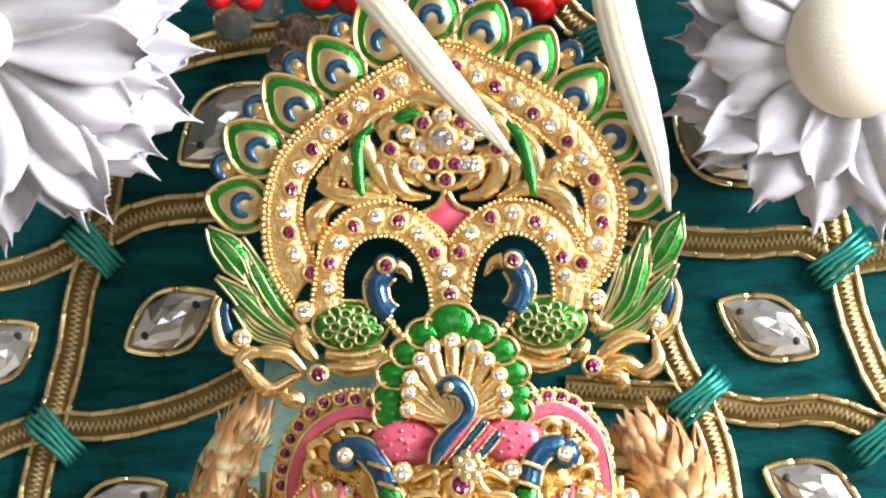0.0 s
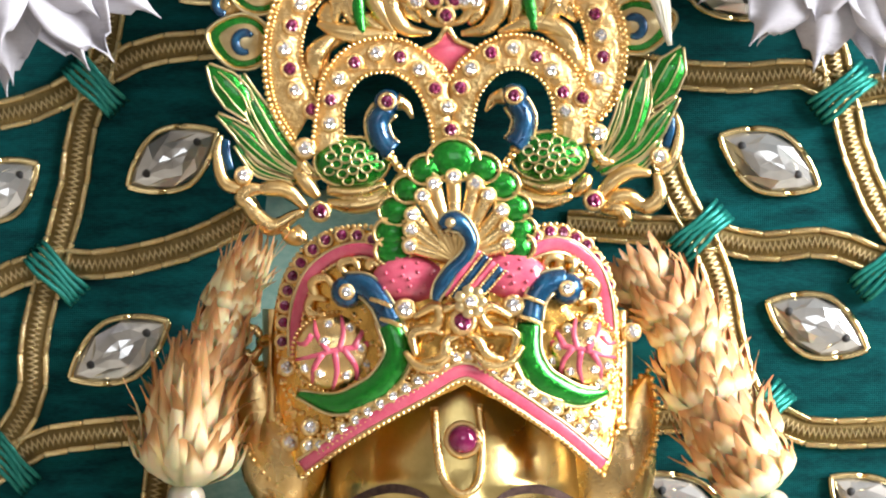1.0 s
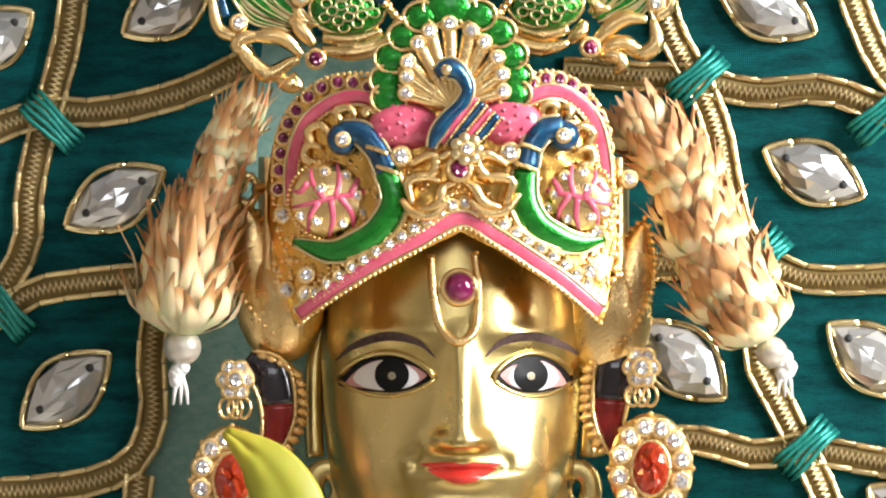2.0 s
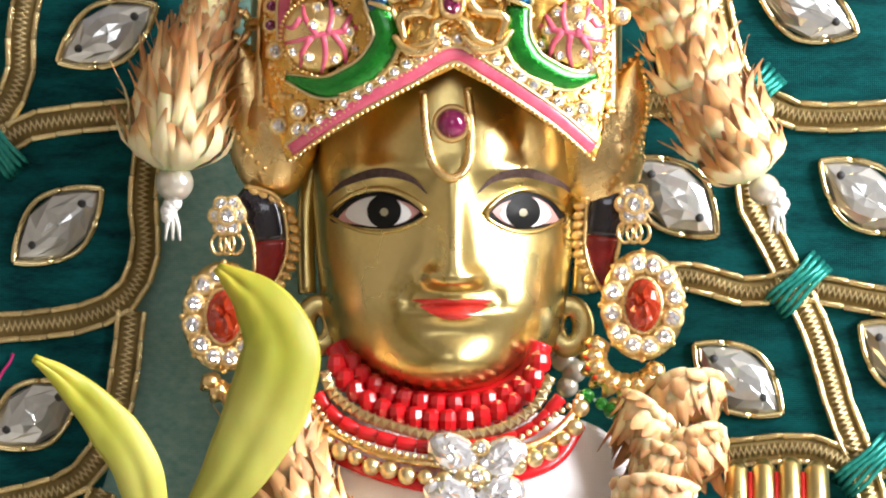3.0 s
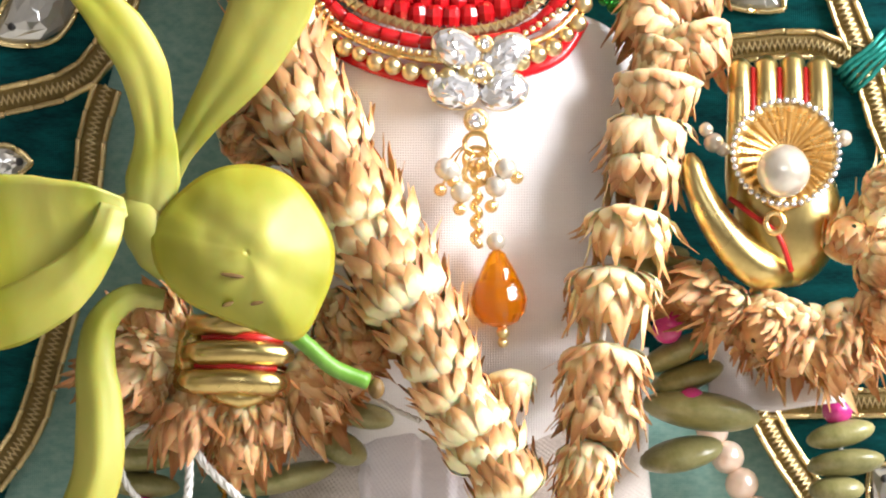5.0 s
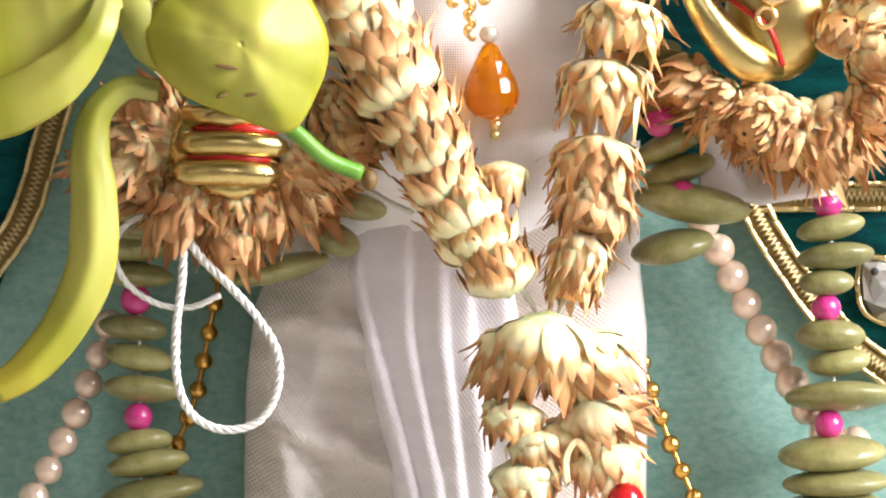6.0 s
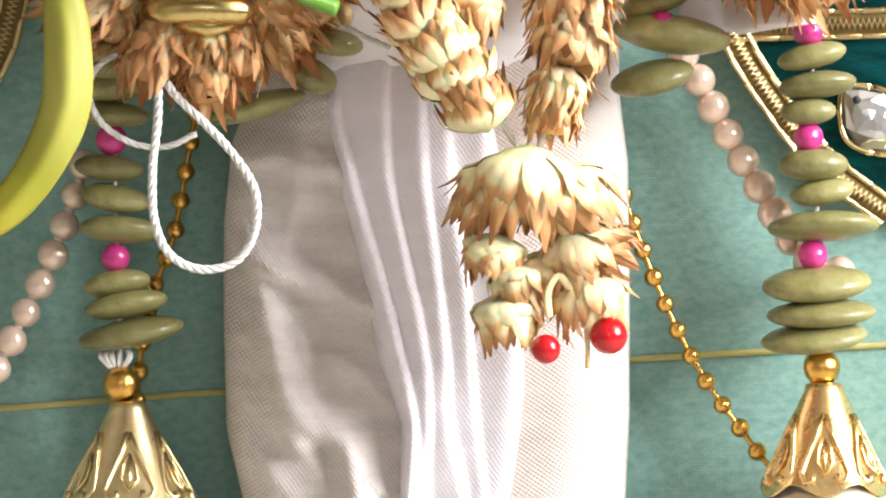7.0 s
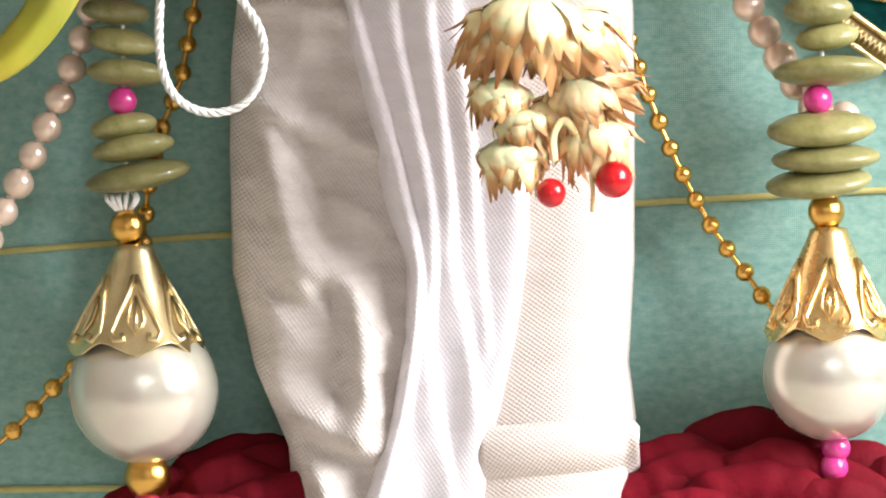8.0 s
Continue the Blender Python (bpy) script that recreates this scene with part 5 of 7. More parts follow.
skin_patch([(-3.9, 30.9), (2.4, 30.2), (8.6, 31.0)], lambda t: (arch(t, 0.5), arch(t, 2.0, 0.85)), 5, 0.12)
# ears: narrow rims with pierced round lobes
for sx in (-1, 1):
    s0 = FX + sx * 22.6
    st.tube(spline([(s0, 58, 11), (s0 + sx * 1.6, 50, 12), (s0 + sx * 1.8, 40, 13), (s0 + sx * 1.5, 33, 14)], 1.2), 1.6, 8, 0, flat=0.7)
    st.tube([(s0 - sx * 0.6 + 2.6 * math.cos(t), 27.2 + 3.6 * math.sin(t), 15) for t in np.arange(28) * math.pi / 14], 2.0, 10, 0, closed=True, flat=0.28)

# raised palm with four joined fingers and a curved thumb
for i in range(4):
    top = (52.4, 2.6)
    x0 = top[0] + i * 4.65
    z0 = top[1] + (0.0, 0.5, 1.0, 0.4)[i]
    st.tube([(x0, z0, 33), (x0, z0 - 0.8, 33.6), (x0 + 0.1, z0 - 8, 34.5), (x0 - 0.2, z0 - 20, 35), (x0 - 0.2, z0 - 26, 35)], [1.3, 2.2, 2.45, 2.5, 2.2], 10, 0)
for i in range(3):
    x0 = (52.4, 2.6)[0] + 2.32 + i * 4.65
    z0 = (52.4, 2.6)[1] - 1
    st.tube([(x0, z0, 34.6), (x0, z0 - 10, 36.2), (x0, z0 - 22, 36.6)], [0.5, 0.75, 0.6], 6, 7)
c = (60.8, -24.4)
st.ball((c[0], c[1], 36), (9.6, 13, 6.5), 0, 28, 20)
th_line = spline([(*q, d) for q, d in zip([(43.4, -13.7), (45.6, -21.0), (50.6, -29.0), (56.6, -34.0), (64.1, -33.5)], (42, 43, 42.5, 40, 34))], 1.0)
st.tube(th_line, np.interp(np.linspace(0, 1, len(th_line)), [0, 0.06, 0.35, 0.7, 1], [0.8, 1.9, 3.0, 4.0, 2.0]), 14, 0)
cr = spline([(*q, d) for q, d in zip([(50.6, -21.5), (54.6, -24.5), (59.1, -28.0), (61.6, -34.5)], (41.5, 43, 43.8, 42))], 1.0)
st.tube(cr, 0.5, 6, 7)
# the other fist, lying flat: two fingers with red lines
for k, q in enumerate(((-35.8, -49.0), (-37.1, -54.1))):
    st.tube([(q[0] - 9.5, q[1], 44), (q[0] - 7, q[1], 47), (q[0], q[1] + 0.2, 48.5), (q[0] + 7, q[1] - 0.3, 47.5), (q[0] + 8.8, q[1] - 0.5, 46.4)], [1.8, 2.3, 2.4, 2.2, 1.2], 12, 0)
    st.tube([(q[0] - 7, q[1] + 2.7, 46.5), (q[0], q[1] + 2.8, 48.6), (q[0] + 7.5, q[1] + 2.4, 47.6)], [0.5, 0.85, 0.6], 6, 7)
q = (-36.1, -57.0)
st.tube([(q[0] - 7, q[1] + 1, 42), (q[0], q[1], 45.5), (q[0] + 6, q[1] + 0.3, 44)], [1.4, 2.0, 1.0], 12, 0)
q = (-36.6, -44.0)
st.tube([(q[0] - 8, q[1], 44), (q[0], q[1], 48), (q[0] + 8, q[1], 46)], [1.8, 2.3, 1.4], 12, 0)
q = (-44.5, -48.9)
st.ball((*q, 40), (4.0, 7.0, 5), 0, 20, 14)
# upper body under the clothes, down to the board that it stands on
st.lathe([(6, 0), (14, -6), (20, -16), (21, -40), (18, -75), (14, -110), (14, -150), (16, -200), (16, -230)], (0, 8, 0), (0, 1, 0), 32, 0)
statue = part("brass_statue", st, SLOTS)
tagged(statue, "polished brass statue with painted almond eyes and red lips", "statue")


# ---- jewellery ----
tilak = thing("forehead_ornament", "gold U-shaped brow mark with a round ruby", "ornament")
p = spline([(x, z, face_d(x, z) + 0.5) for x, z in [(-3.1, 68.7), (-2.7, 62.7), (-1.5, 56.2), (1.6, 53.3), (4.7, 55.5), (5.3, 62.7), (4.7, 69.2)]], 0.7)
part("bow", Shape().tube(p, 0.8, 10), GOLD, tilak)
c = (1.9, 63.0)
part("ruby", Shape().ball((*c, face_d(*c) + 1.3), (2.6, 2.6, 1.9), 0, 24, 14), RUBY, tilak, "domed dark red stone")
part("ring", Shape().tube([(c[0] + 2.9 * math.cos(t), c[1] + 2.9 * math.sin(t), face_d(*c) + 0.9) for t in np.arange(24) * math.pi / 12], 0.55, 8, closed=True), GOLD, tilak)


def neck_d(x, extra=0.0):
    return 19.5 + extra + 19 * math.sqrt(max(0, 1 - ((x - 2) / 29) ** 2))


def neck_line(pts, extra):
    p = spline(at_d(pts, 0), 0.5)
    p[:, 2] = [neck_d(x, extra) for x in p[:, 0]]
    return p


def necklace(label, pts, extra):
    th = thing("necklace", label, "necklace", "necklaces")
    p = neck_line(pts, extra)
    part("cord", Shape().tube(p, 0.4, 6), GOLD_DEEP, th)
    return th, p


RED_ROW = [(-18.3, 20.2), (-16.1, 16.7), (-12.3, 13.5), (-7.3, 11.4), (0.2, 10.4), (7.7, 11.2), (13.2, 13.8), (16.2, 17.3), (17.5, 20.8)]
RED_FACET = shared("bead", Shape().lathe([(0.35, -0.9), (0.85, -0.6), (1, 0), (0.85, 0.6), (0.35, 0.9)], (0, 0, 0), (0, 1, 0), 9), RED_BEAD, smooth=False)
th, p = necklace("faceted red glass bead necklace round the neck", RED_ROW, -5.5)
for q in resample(p, 3.1):
    put("bead", RED_FACET, th, (q[0], q[1], q[2]), (1.8, 2.35, 1.8), roll=random.uniform(0, 40), turn=random.uniform(-6, 6))
for q in resample(p + np.array((0, 2.9, -1.6)), 3.1)[1:-1]:
    put("bead", RED_FACET, th, (q[0] + 1.2, q[1], q[2]), (1.8, 2.2, 1.8), roll=random.uniform(0, 40), turn=random.uniform(-6, 6))
part("lining", Shape().tube(p + np.array((0, 3.4, -4.6)), 2.4, 10), RED_BEAD, th, "red felt lining")
th, p = necklace("gold wire zigzag necklace", [(-20.5, 19.2), (-18.8, 15.2), (-13.3, 11.3), (-3.3, 8.1), (2.7, 7.8), (10.7, 9.2), (16.7, 13.1), (19.5, 18.3)], -1.0)
part("band", Shape().tube(p, 0.95, 8, flat=0.6), PALE_GOLD, th)
q = resample(p, 0.8)
_, m = sides(q)
part("wire", Shape().tube([a + b * (0.9 if i % 2 else -0.9) + np.array((0, 0, 0.8)) for i, (a, b) in enumerate(zip(q, m))], 0.42, 6), PALE_GOLD, th)
th, p = necklace("red tube bead necklace", [(-21.7, 15.2), (-18.3, 10.9), (-12.3, 7.9), (-3.3, 5.9), (2.7, 5.8), (10.7, 6.8), (17.2, 9.8), (21.2, 14.8)], 0.2)
q = resample(p, 3.6)
RED_TUBE = shared("tube_bead", Shape().tube([(0, -0.5, 0), (0, -0.44, 0), (0, 0.44, 0), (0, 0.5, 0)], [0.8, 1, 1, 0.8], 10), RED_BEAD)
for a, b in zip(q, q[1:]):
    c, v = (a + b) / 2, b - a
    put("tube_bead", RED_TUBE, th, c, (1.25, np.linalg.norm(v) * 0.95, 1.25), turn=math.degrees(math.atan2(v[1], v[0])) - 90 + random.uniform(-3, 3))
th, p = necklace("necklace of polished gold balls on a red backing", [(-23.3, 11.7), (-21.3, 7.9), (-17.3, 5.2), (-11.3, 2.5), (-3.3, 0.7), (4.7, 0.6), (12.7, 2.6), (19.2, 5.3), (23.7, 9.8), (24.7, 12.8)], 1.6)
for i, q in enumerate(resample(p, 3.3)):
    bead("gold_ball", (q[0], q[1] - (0.3 if i % 2 else 0), q[2] + 0.8), 1.62 if i % 4 else 1.35, PALE_GOLD, th, 18)
part("chain", Shape().tube(p + np.array((0, 2.4, 0)), 0.75, 8), GOLD, th)
tagged(beads(th, [(x, z + 1.6) for x, z in [(-22.5, 12.2), (-17.3, 6.5), (-3.3, 2.5), (10.7, 4.3), (23.9, 12.3)]], lambda x: neck_d(x, 2.6), 0.6, 1.4, PALE_GOLD, "granulation"), kind="stuff")
back = neck_line([(-22.8, 10.1), (-18.3, 4.9), (-9.3, 1.1), (0.7, -0.8), (10.7, 0.6), (19.7, 3.8), (24.3, 10.2)], -0.6)
part("backing", Shape().tube(back, 1.7, 10, flat=0.4), RED_BEAD, th, "red felt backing")

pend = thing("pendant", "clear marquise crystals with pearl cluster and amber drop", "pendant")
MARQ = Shape()
MARQ.grid([[(r * math.cos(a + o), 0.72 * r * math.sin(a + o), d) for a in np.arange(12) * math.pi / 6] for r, d, o in ((1, 0, 0), (1, 0.15, 0), (0.82, 0.4, 0.26), (0.6, 0.5, 0), (0.34, 0.58, 0.26), (0.02, 0.6, 0))], 0, wrap=True)
MARQ.v = [(x, z, d + (random.uniform(-0.09, 0.09) if d > 0.3 else 0)) for x, z, d in MARQ.v]
MARQ = shared("crystal", MARQ, CRYSTAL_BRIGHT, smooth=False)
for c, a in zip([(2.2, 4.8), (10.9, 4.0), (1.7, -2.4), (10.5, -2.6)], (-28, 30, -12, 14)):
    put("crystal", MARQ, pend, (*c, neck_d(c[0], 2)), 4.6, turn=a)
    for k in range(4):
        t = radians(a + 45 + 90 * k)
        bead("prong", (c[0] + 4.0 * math.cos(t), c[1] + 3.0 * math.sin(t), neck_d(c[0], 3.2)), 0.55, PALE_GOLD, pend, 8)
    part("basket", Shape().tube([(c[0] + 4.4 * math.cos(t) * math.cos(radians(a)) - 3.2 * math.sin(t) * math.sin(radians(a)), c[1] + 4.4 * math.cos(t) * math.sin(radians(a)) + 3.2 * math.sin(t) * math.cos(radians(a)), neck_d(c[0], 1.8)) for t in np.arange(20) * math.pi / 10], 0.35, 6, closed=True), PALE_GOLD, pend)
for c, r in (((6.3, 0.8), 1.5), ((5.7, -7.8), 1.7), ((7.2, 5.8), 1.2)):
    stone((*c, neck_d(c[0], 3)), r, "w", pend)
x0, z0 = (5.8, -11.0)
for k in range(3):
    part("link", Shape().tube([(x0 + 2.2 * math.cos(t), z0 - 1 - k * 2.6 + 2.0 * math.sin(t), 42 + 0.8 * math.cos(t + k)) for t in np.arange(18) * math.pi / 9], 0.55, 6, closed=True), GOLD, pend)
part("chain", Shape().tube([(x0 + 0.6 * math.sin(t * 2.2), z0 - 4 - t, 43 + 0.6 * math.cos(t * 2.2)) for t in np.linspace(0, 15, 60)], 0.72, 6), GOLD, pend)
for c, e in zip([(1.1, -16.7), (3.1, -20.5), (9.2, -19.5), (10.9, -16.3), (0.3, -16.3)], [(-0.6, -20.1), (2.8, -23.5), (8.4, -23.0), (12.9, -17.9), (1.6, -18.5)]):
    bead("pearl", (*c, 43.5), 1.95, PEARL, pend, 16)
    bead("gold_dot", (*e, 43.5), 1.2, GOLD, pend, 12)
    part("wire", Shape().tube(spline([(x0, z0 - 3, 43), ((x0 + c[0]) / 2, (z0 + c[1]) / 2 + 1, 44), (*c, 43.5), (*e, 43.5)], 1), 0.22, 5), GOLD, pend)
c = (9.7, -37.5)
part("amber_drop", Shape().lathe([(0.3, -7.0), (1.4, -6.2), (2.9, -3.4), (4.5, 0.0), (5.1, 2.2), (4.6, 4.4), (3.2, 6.1), (1.2, 6.9), (0.2, 7.0)], (*c, 42), (0.05, -1, 0), 14), AMBER, pend, "faceted amber glass drop", smooth=False)
bead("pearl", (*(9.2, -29.2), 42), 1.7, PEARL, pend, 16)
bead("gold_dot", (*(10.5, -45.3), 42), 1.15, PALE_GOLD, pend, 14)
bead("gold_dot", (*(10.5, -47.1), 42), 0.95, PALE_GOLD, pend, 14)


def earring(main, top, loop, sx, label):
    th = thing("earring", label, "earring", "earrings")
    d = 24
    lp = spline(at_d(loop, 0), 0.8)
    hw = np.interp(np.linspace(0, 1, len(lp)), [0, 0.25, 0.6, 1], [1.2, 3.6, 3.0, 1.6])
    half = int(len(lp) * 0.55)
    part("cuff_top", Shape().tube(lp[:half] + np.array((0, 0, 19)), hw[:half], 12, flat=0.35), CUFF_BLACK, th, "black enamel top of the ear cuff")
    part("cuff_base", Shape().tube(lp[half - 1:] + np.array((0, 0, 19)), hw[half - 1:], 12, flat=0.35), CUFF_RED, th, "dark red enamel base of the ear cuff")
    _, nn = sides(lp)
    for sg in (-1, 1):
        part("cuff_rim", Shape().tube(lp + nn * (hw * sg)[:, None] + np.array((0, 0, 19.6)), 0.4, 6), GOLD, th)
    inner = resample(np.array([(x, z, 19) for x, z in [(q[0] - sx * (h + 1.3), q[1]) for q, h in zip(lp, hw)]]), 1.7)
    for q in inner:
        put("rope_bead", ball_mesh(GOLD, 10, 7), th, q, (1.25, 0.85, 1.0), turn=25 * sx)
    for k in range(6):
        a = k * math.pi / 3
        stone((top[0] + 1.9 * math.cos(a), top[1] + 2.3 * math.sin(a), d), 1.25, "w", th)
    stone((*top, d + 0.6), 1.5, "w", th)
    for k in range(3):
        part("link", Shape().tube([(top[0] + sx * (k - 1) * 1.5 + 1.3 * math.cos(t), top[1] - 5 + 1.8 * math.sin(t), d - 1) for t in np.arange(14) * math.pi / 7], 0.35, 6, closed=True), GOLD, th)
    part("mount", Shape().ball((*main, d - 2.2), (7.6, 10, 1.6), 0, 24, 10), GOLD, th)
    put("centre_stone", shared("centre_stone", gem_shape(12), ORANGE_STONE, False), th, (*main, d - 0.3), (3.0, 4.6, 3.0), label="orange-red faceted oval stone")
    part("bezel", Shape().tube([(*q, d) for q in ellipse(main, 3.3, 4.9)], 0.45, 8, closed=True), GOLD, th)
    for k in range(12):
        a = 2 * math.pi * k / 12 + 0.2
        stone((main[0] + 5.6 * math.cos(a), main[1] + 7.4 * math.sin(a), d - 0.4), 1.55, "w", th)
    for k in range(8):
        a = 2 * math.pi * k / 8
        bead("gold_dot", (main[0] + 7.4 * math.cos(a), main[1] + 9.6 * math.sin(a), d - 0.8), 0.6, GOLD, th, 8)
    for k in range(9):
        a = radians(-90 + (k - 4) * 22 - sx * 26)
        b = (main[0] - sx * 2.5 + 4.2 * math.cos(a), main[1] - 9 + 3.5 * math.sin(a))
        e = (main[0] - sx * 3.2 + 8.0 * math.cos(a), main[1] - 9.5 + 7.2 * math.sin(a))
        part("leaf", Shape().tube([(*b, d - 1), ((b[0] + e[0]) / 2, (b[1] + e[1]) / 2, d + 0.2), (*e, d - 1)], [1.1, 1.9, 0.6], 8), GOLD, th)
    for k in range(3):
        bead("gold_drop", (main[0] - sx * 3.5 + k * 1.6 - 1.6, main[1] - 17.2 - (k % 2), d - 1.5), 1.0, GOLD, th, 10)
    return th


earring((35.7, 31.0), (34.1, 48.8), [(32.4, 52.5), (29.7, 49.0), (28.7, 44.0), (28.5, 39.0), (30.0, 34.0)], 1, "gold earring with clear stones round an orange centre")
earring((-38.2, 28.8), (-37.7, 46.6), [(-35.4, 50.8), (-31.7, 47.8), (-30.1, 42.3), (-30.5, 37.3), (-32.4, 33.3)], -1, "gold earring with clear stones, half hidden by the orchid")

shell = thing("shell_ornament", "gold scallop shell holding one white pearl in the palm", "ornament")
c = (60.6, -13.4)
rows = []
for k in np.linspace(0, 1, 10):
    rows.append([(c[0] + 9.2 * k * math.cos(a), c[1] + 9.0 * k * math.sin(a) - 0.5 * (1 - k), 41 + 4.5 * k ** 2 + 0.5 * k * math.cos(26 * a)) for a in np.linspace(0, 2 * math.pi, 130)])
part("shell", Shape().grid(rows), GOLD, shell, solid=0.5)
s = Shape()
for k in range(44):
    a = 2 * math.pi * k / 44
    s.ball((c[0] + 9.4 * math.cos(a), c[1] + 9.2 * math.sin(a), 45.8), 0.62, 0, 8, 6)
part("beaded_rim", s, CRYSTAL, shell, "row of tiny silver beads")
bead("pearl", (*(60.1, -16.7), 47), 4.7, PEARL, shell, 32, "round white pearl")
e = (58.6, -25.9)
part("ring", Shape().tube([(e[0] + 1.6 * math.cos(t), e[1] + 1.8 * math.sin(t), 44.5) for t in np.arange(16) * math.pi / 8], 0.55, 8, closed=True), GOLD, shell)
part("hinge", Shape().tube([(c[0] - 4, c[1] - 8.6, 44), (c[0] - 1, c[1] - 9.6, 44.8), (c[0] + 3, c[1] - 8.8, 44)], [0.6, 1.1, 0.6], 8), GOLD, shell)
for p, r in (((70.8, -10.9), 1.5), ((47.8, -11.7), 1.8), ((46.4, -9.4), 1.3), ((49.4, -12.9), 1.3)):
    bead("pearl", (*p, 39), r, PEARL, shell, 14)

# pearls and knots that end the side tassels
for p, r, k in (((-47.0, 52.4), 3.4, (-47.3, 47.7)), ((57.1, 51.5), 2.8, (59.4, 49.2))):
    th = thing("pearl_knot", "white bead and tied cord end under a bud tassel", "bead")
    bead("bead", (*p, 27), r, PEARL, th, 20)
    s = Shape()
    for i in range(6):
        s.ball((k[0] + random.uniform(-1.2, 1.2), k[1] + random.uniform(-1.5, 1.5), 27), random.uniform(1.0, 1.6), 0, 10, 8)
    for i in range(3):
        s.tube([(k[0], k[1], 27), (k[0] + i - 1, k[1] - 3, 27.5), (k[0] + (i - 1) * 1.3, k[1] - 5.5, 27)], [0.6, 0.4, 0.2], 6)
    part("knot", s, THREAD, th)
for p, r in (((34.0, -112.3), 3.3), ((22.9, -114.6), 2.6)):
    th = thing("red_bead", "matt red bead tied under the cluster", "bead", "red beads")
    bead("bead", (*p, 49), r, RED_BEAD, th, 20)

# ---- white satin flowers, ivory petals and red beads above ----
def satin_flower(c, r, core, d, label, seed):
    th = thing("satin_flower", label, "flower", "white satin flowers")
    rnd = random.Random(seed)
    for la, (n, k, h) in enumerate(((18, 1.0, 0), (16, 0.9, 3.0), (14, 0.78, 6))):
        for i in range(n):
            a = 2 * math.pi * (i + 0.5 * la + rnd.uniform(-0.2, 0.2)) / n
            ln, w = r * k * rnd.uniform(0.9, 1.06), r * 0.135 * rnd.uniform(0.85, 1.2)
            u, v = np.array((math.cos(a), math.sin(a))), np.array((-math.sin(a), math.cos(a)))
            fold, bend, wave = rnd.uniform(-0.6, 0.6), rnd.uniform(-2.0, 2.5), rnd.uniform(0.7, 1.7)
            rows = []
            for t in np.linspace(0.12, 1, 24):
                hw = w * (0.35 + 0.75 * math.sin(math.pi * min(1, t * 0.85) ** 1.2)) * (1 if t < 0.72 else max(0.03, 1 - ((t - 0.72) / 0.28) ** 1.3))
                row = []
                for s_ in np.linspace(-1, 1, 13):
                    q = np.array(c) + u * ln * (t - 0.05 * abs(s_) * (t > 0.9)) + v * hw * s_
                    row.append((q[0], q[1], d + h + 4.5 * math.sin(t * 2.6) + bend * t * t + fold * 3.0 * abs(s_) ** 1.3 + wave * math.sin(3.4 * s_ + i * 1.3) * math.sin(2.6 * t) + 0.3 * math.sin(5 * t + i)))
                rows.append(row)
            part("petal", Shape().grid(rows), PETAL_SATIN, th, solid=0.25)
    part("centre", Shape().ball((*c, d + 10), (core, core, core * 0.7), 0, 28, 18), FLOWER_CORE, th, "smooth white domed centre")
    return th


satin_flower((-84.8, 162.3), 43, 6.5, 24, "large white satin flower with narrow petals", 3)
satin_flower((71.4, 162.4), 37, 12.8, 24, "white satin flower with a pale domed centre", 8)


def ribbon(label, pts, w, d):
    p = spline(at_d(pts, 0), 1.2)
    t, n = sides(p)
    k = np.linspace(0, 1, len(p))
    hw, dd = np.interp(k, np.linspace(0, 1, len(w)), w), np.interp(k, np.linspace(0, 1, len(d)), d)
    rows = [[p[i] + n[i] * hw[i] * u + np.array((0, 0, dd[i] + 0.35 * hw[i] * (1 - u * u) + 0.15 * math.sin(u * 14))) for u in np.linspace(-1, 1, 13)] for i in range(len(p))]
    return tagged(part("long_petal", Shape().grid(rows), IVORY, solid=0.4), label, "petal", "ivory petals")


ribbon("long ivory petal hanging over the crest", [(-18.4, 175.8), (-11.4, 167.9), (-2.3, 157.0), (4.8, 149.1), (10.3, 142.9)], (3.2, 3.1, 2.9, 2.2, 0.4), (36, 36, 34, 31, 28))
ribbon("long ivory petal with pointed tip", [(27.0, 176.3), (29.7, 164.3), (33.3, 152.3), (36.4, 142.3), (38.4, 133.0)], (3.6, 3.7, 3.3, 2.2, 0.2), (38, 38, 37, 35, 33))
top = thing("bead_fringe", "red and clear glass beads above the crest", "beads")
for p, r in zip([(-39.2, 165.9), (-27.5, 163.6), (-33.4, 169.7), (-30.3, 159.7)], (3.9, 4.6, 3.6, 3.0)):
    put("glass_bead", shared("glass_bead", Shape().ball((0, 0, 0), 1, 0, 9, 7), GLASS, False), top, (*p, 9), r)
for p, r in zip([(-36.4, 170.9), (-24.4, 171.2), (-17.9, 170.4), (15.1, 169.7), (18.1, 171.7), (-10.4, 171.9), (-41.9, 170.6), (12.6, 171.3)], (3.0, 3.4, 3.6, 3.4, 3, 3, 2.6, 3)):
    bead("red_bead", (*p, 11), r, RED_BEAD, top)


# ---- clothes ----
def vest_d(x, z):
    t = min(1, abs(x - 3) / 36)
    return 12 + 25 * math.sqrt(1 - t ** 2.2) + 1.2 * noise.noise(Vector((x * 0.05, z * 0.03, 7))) + 0.5 * noise.noise(Vector((x * 0.15, z * 0.06, 2))) - 13 * (max(0, -42 - z) / 22) ** 1.6 - 6 * max(0, (z + 2) / 14)


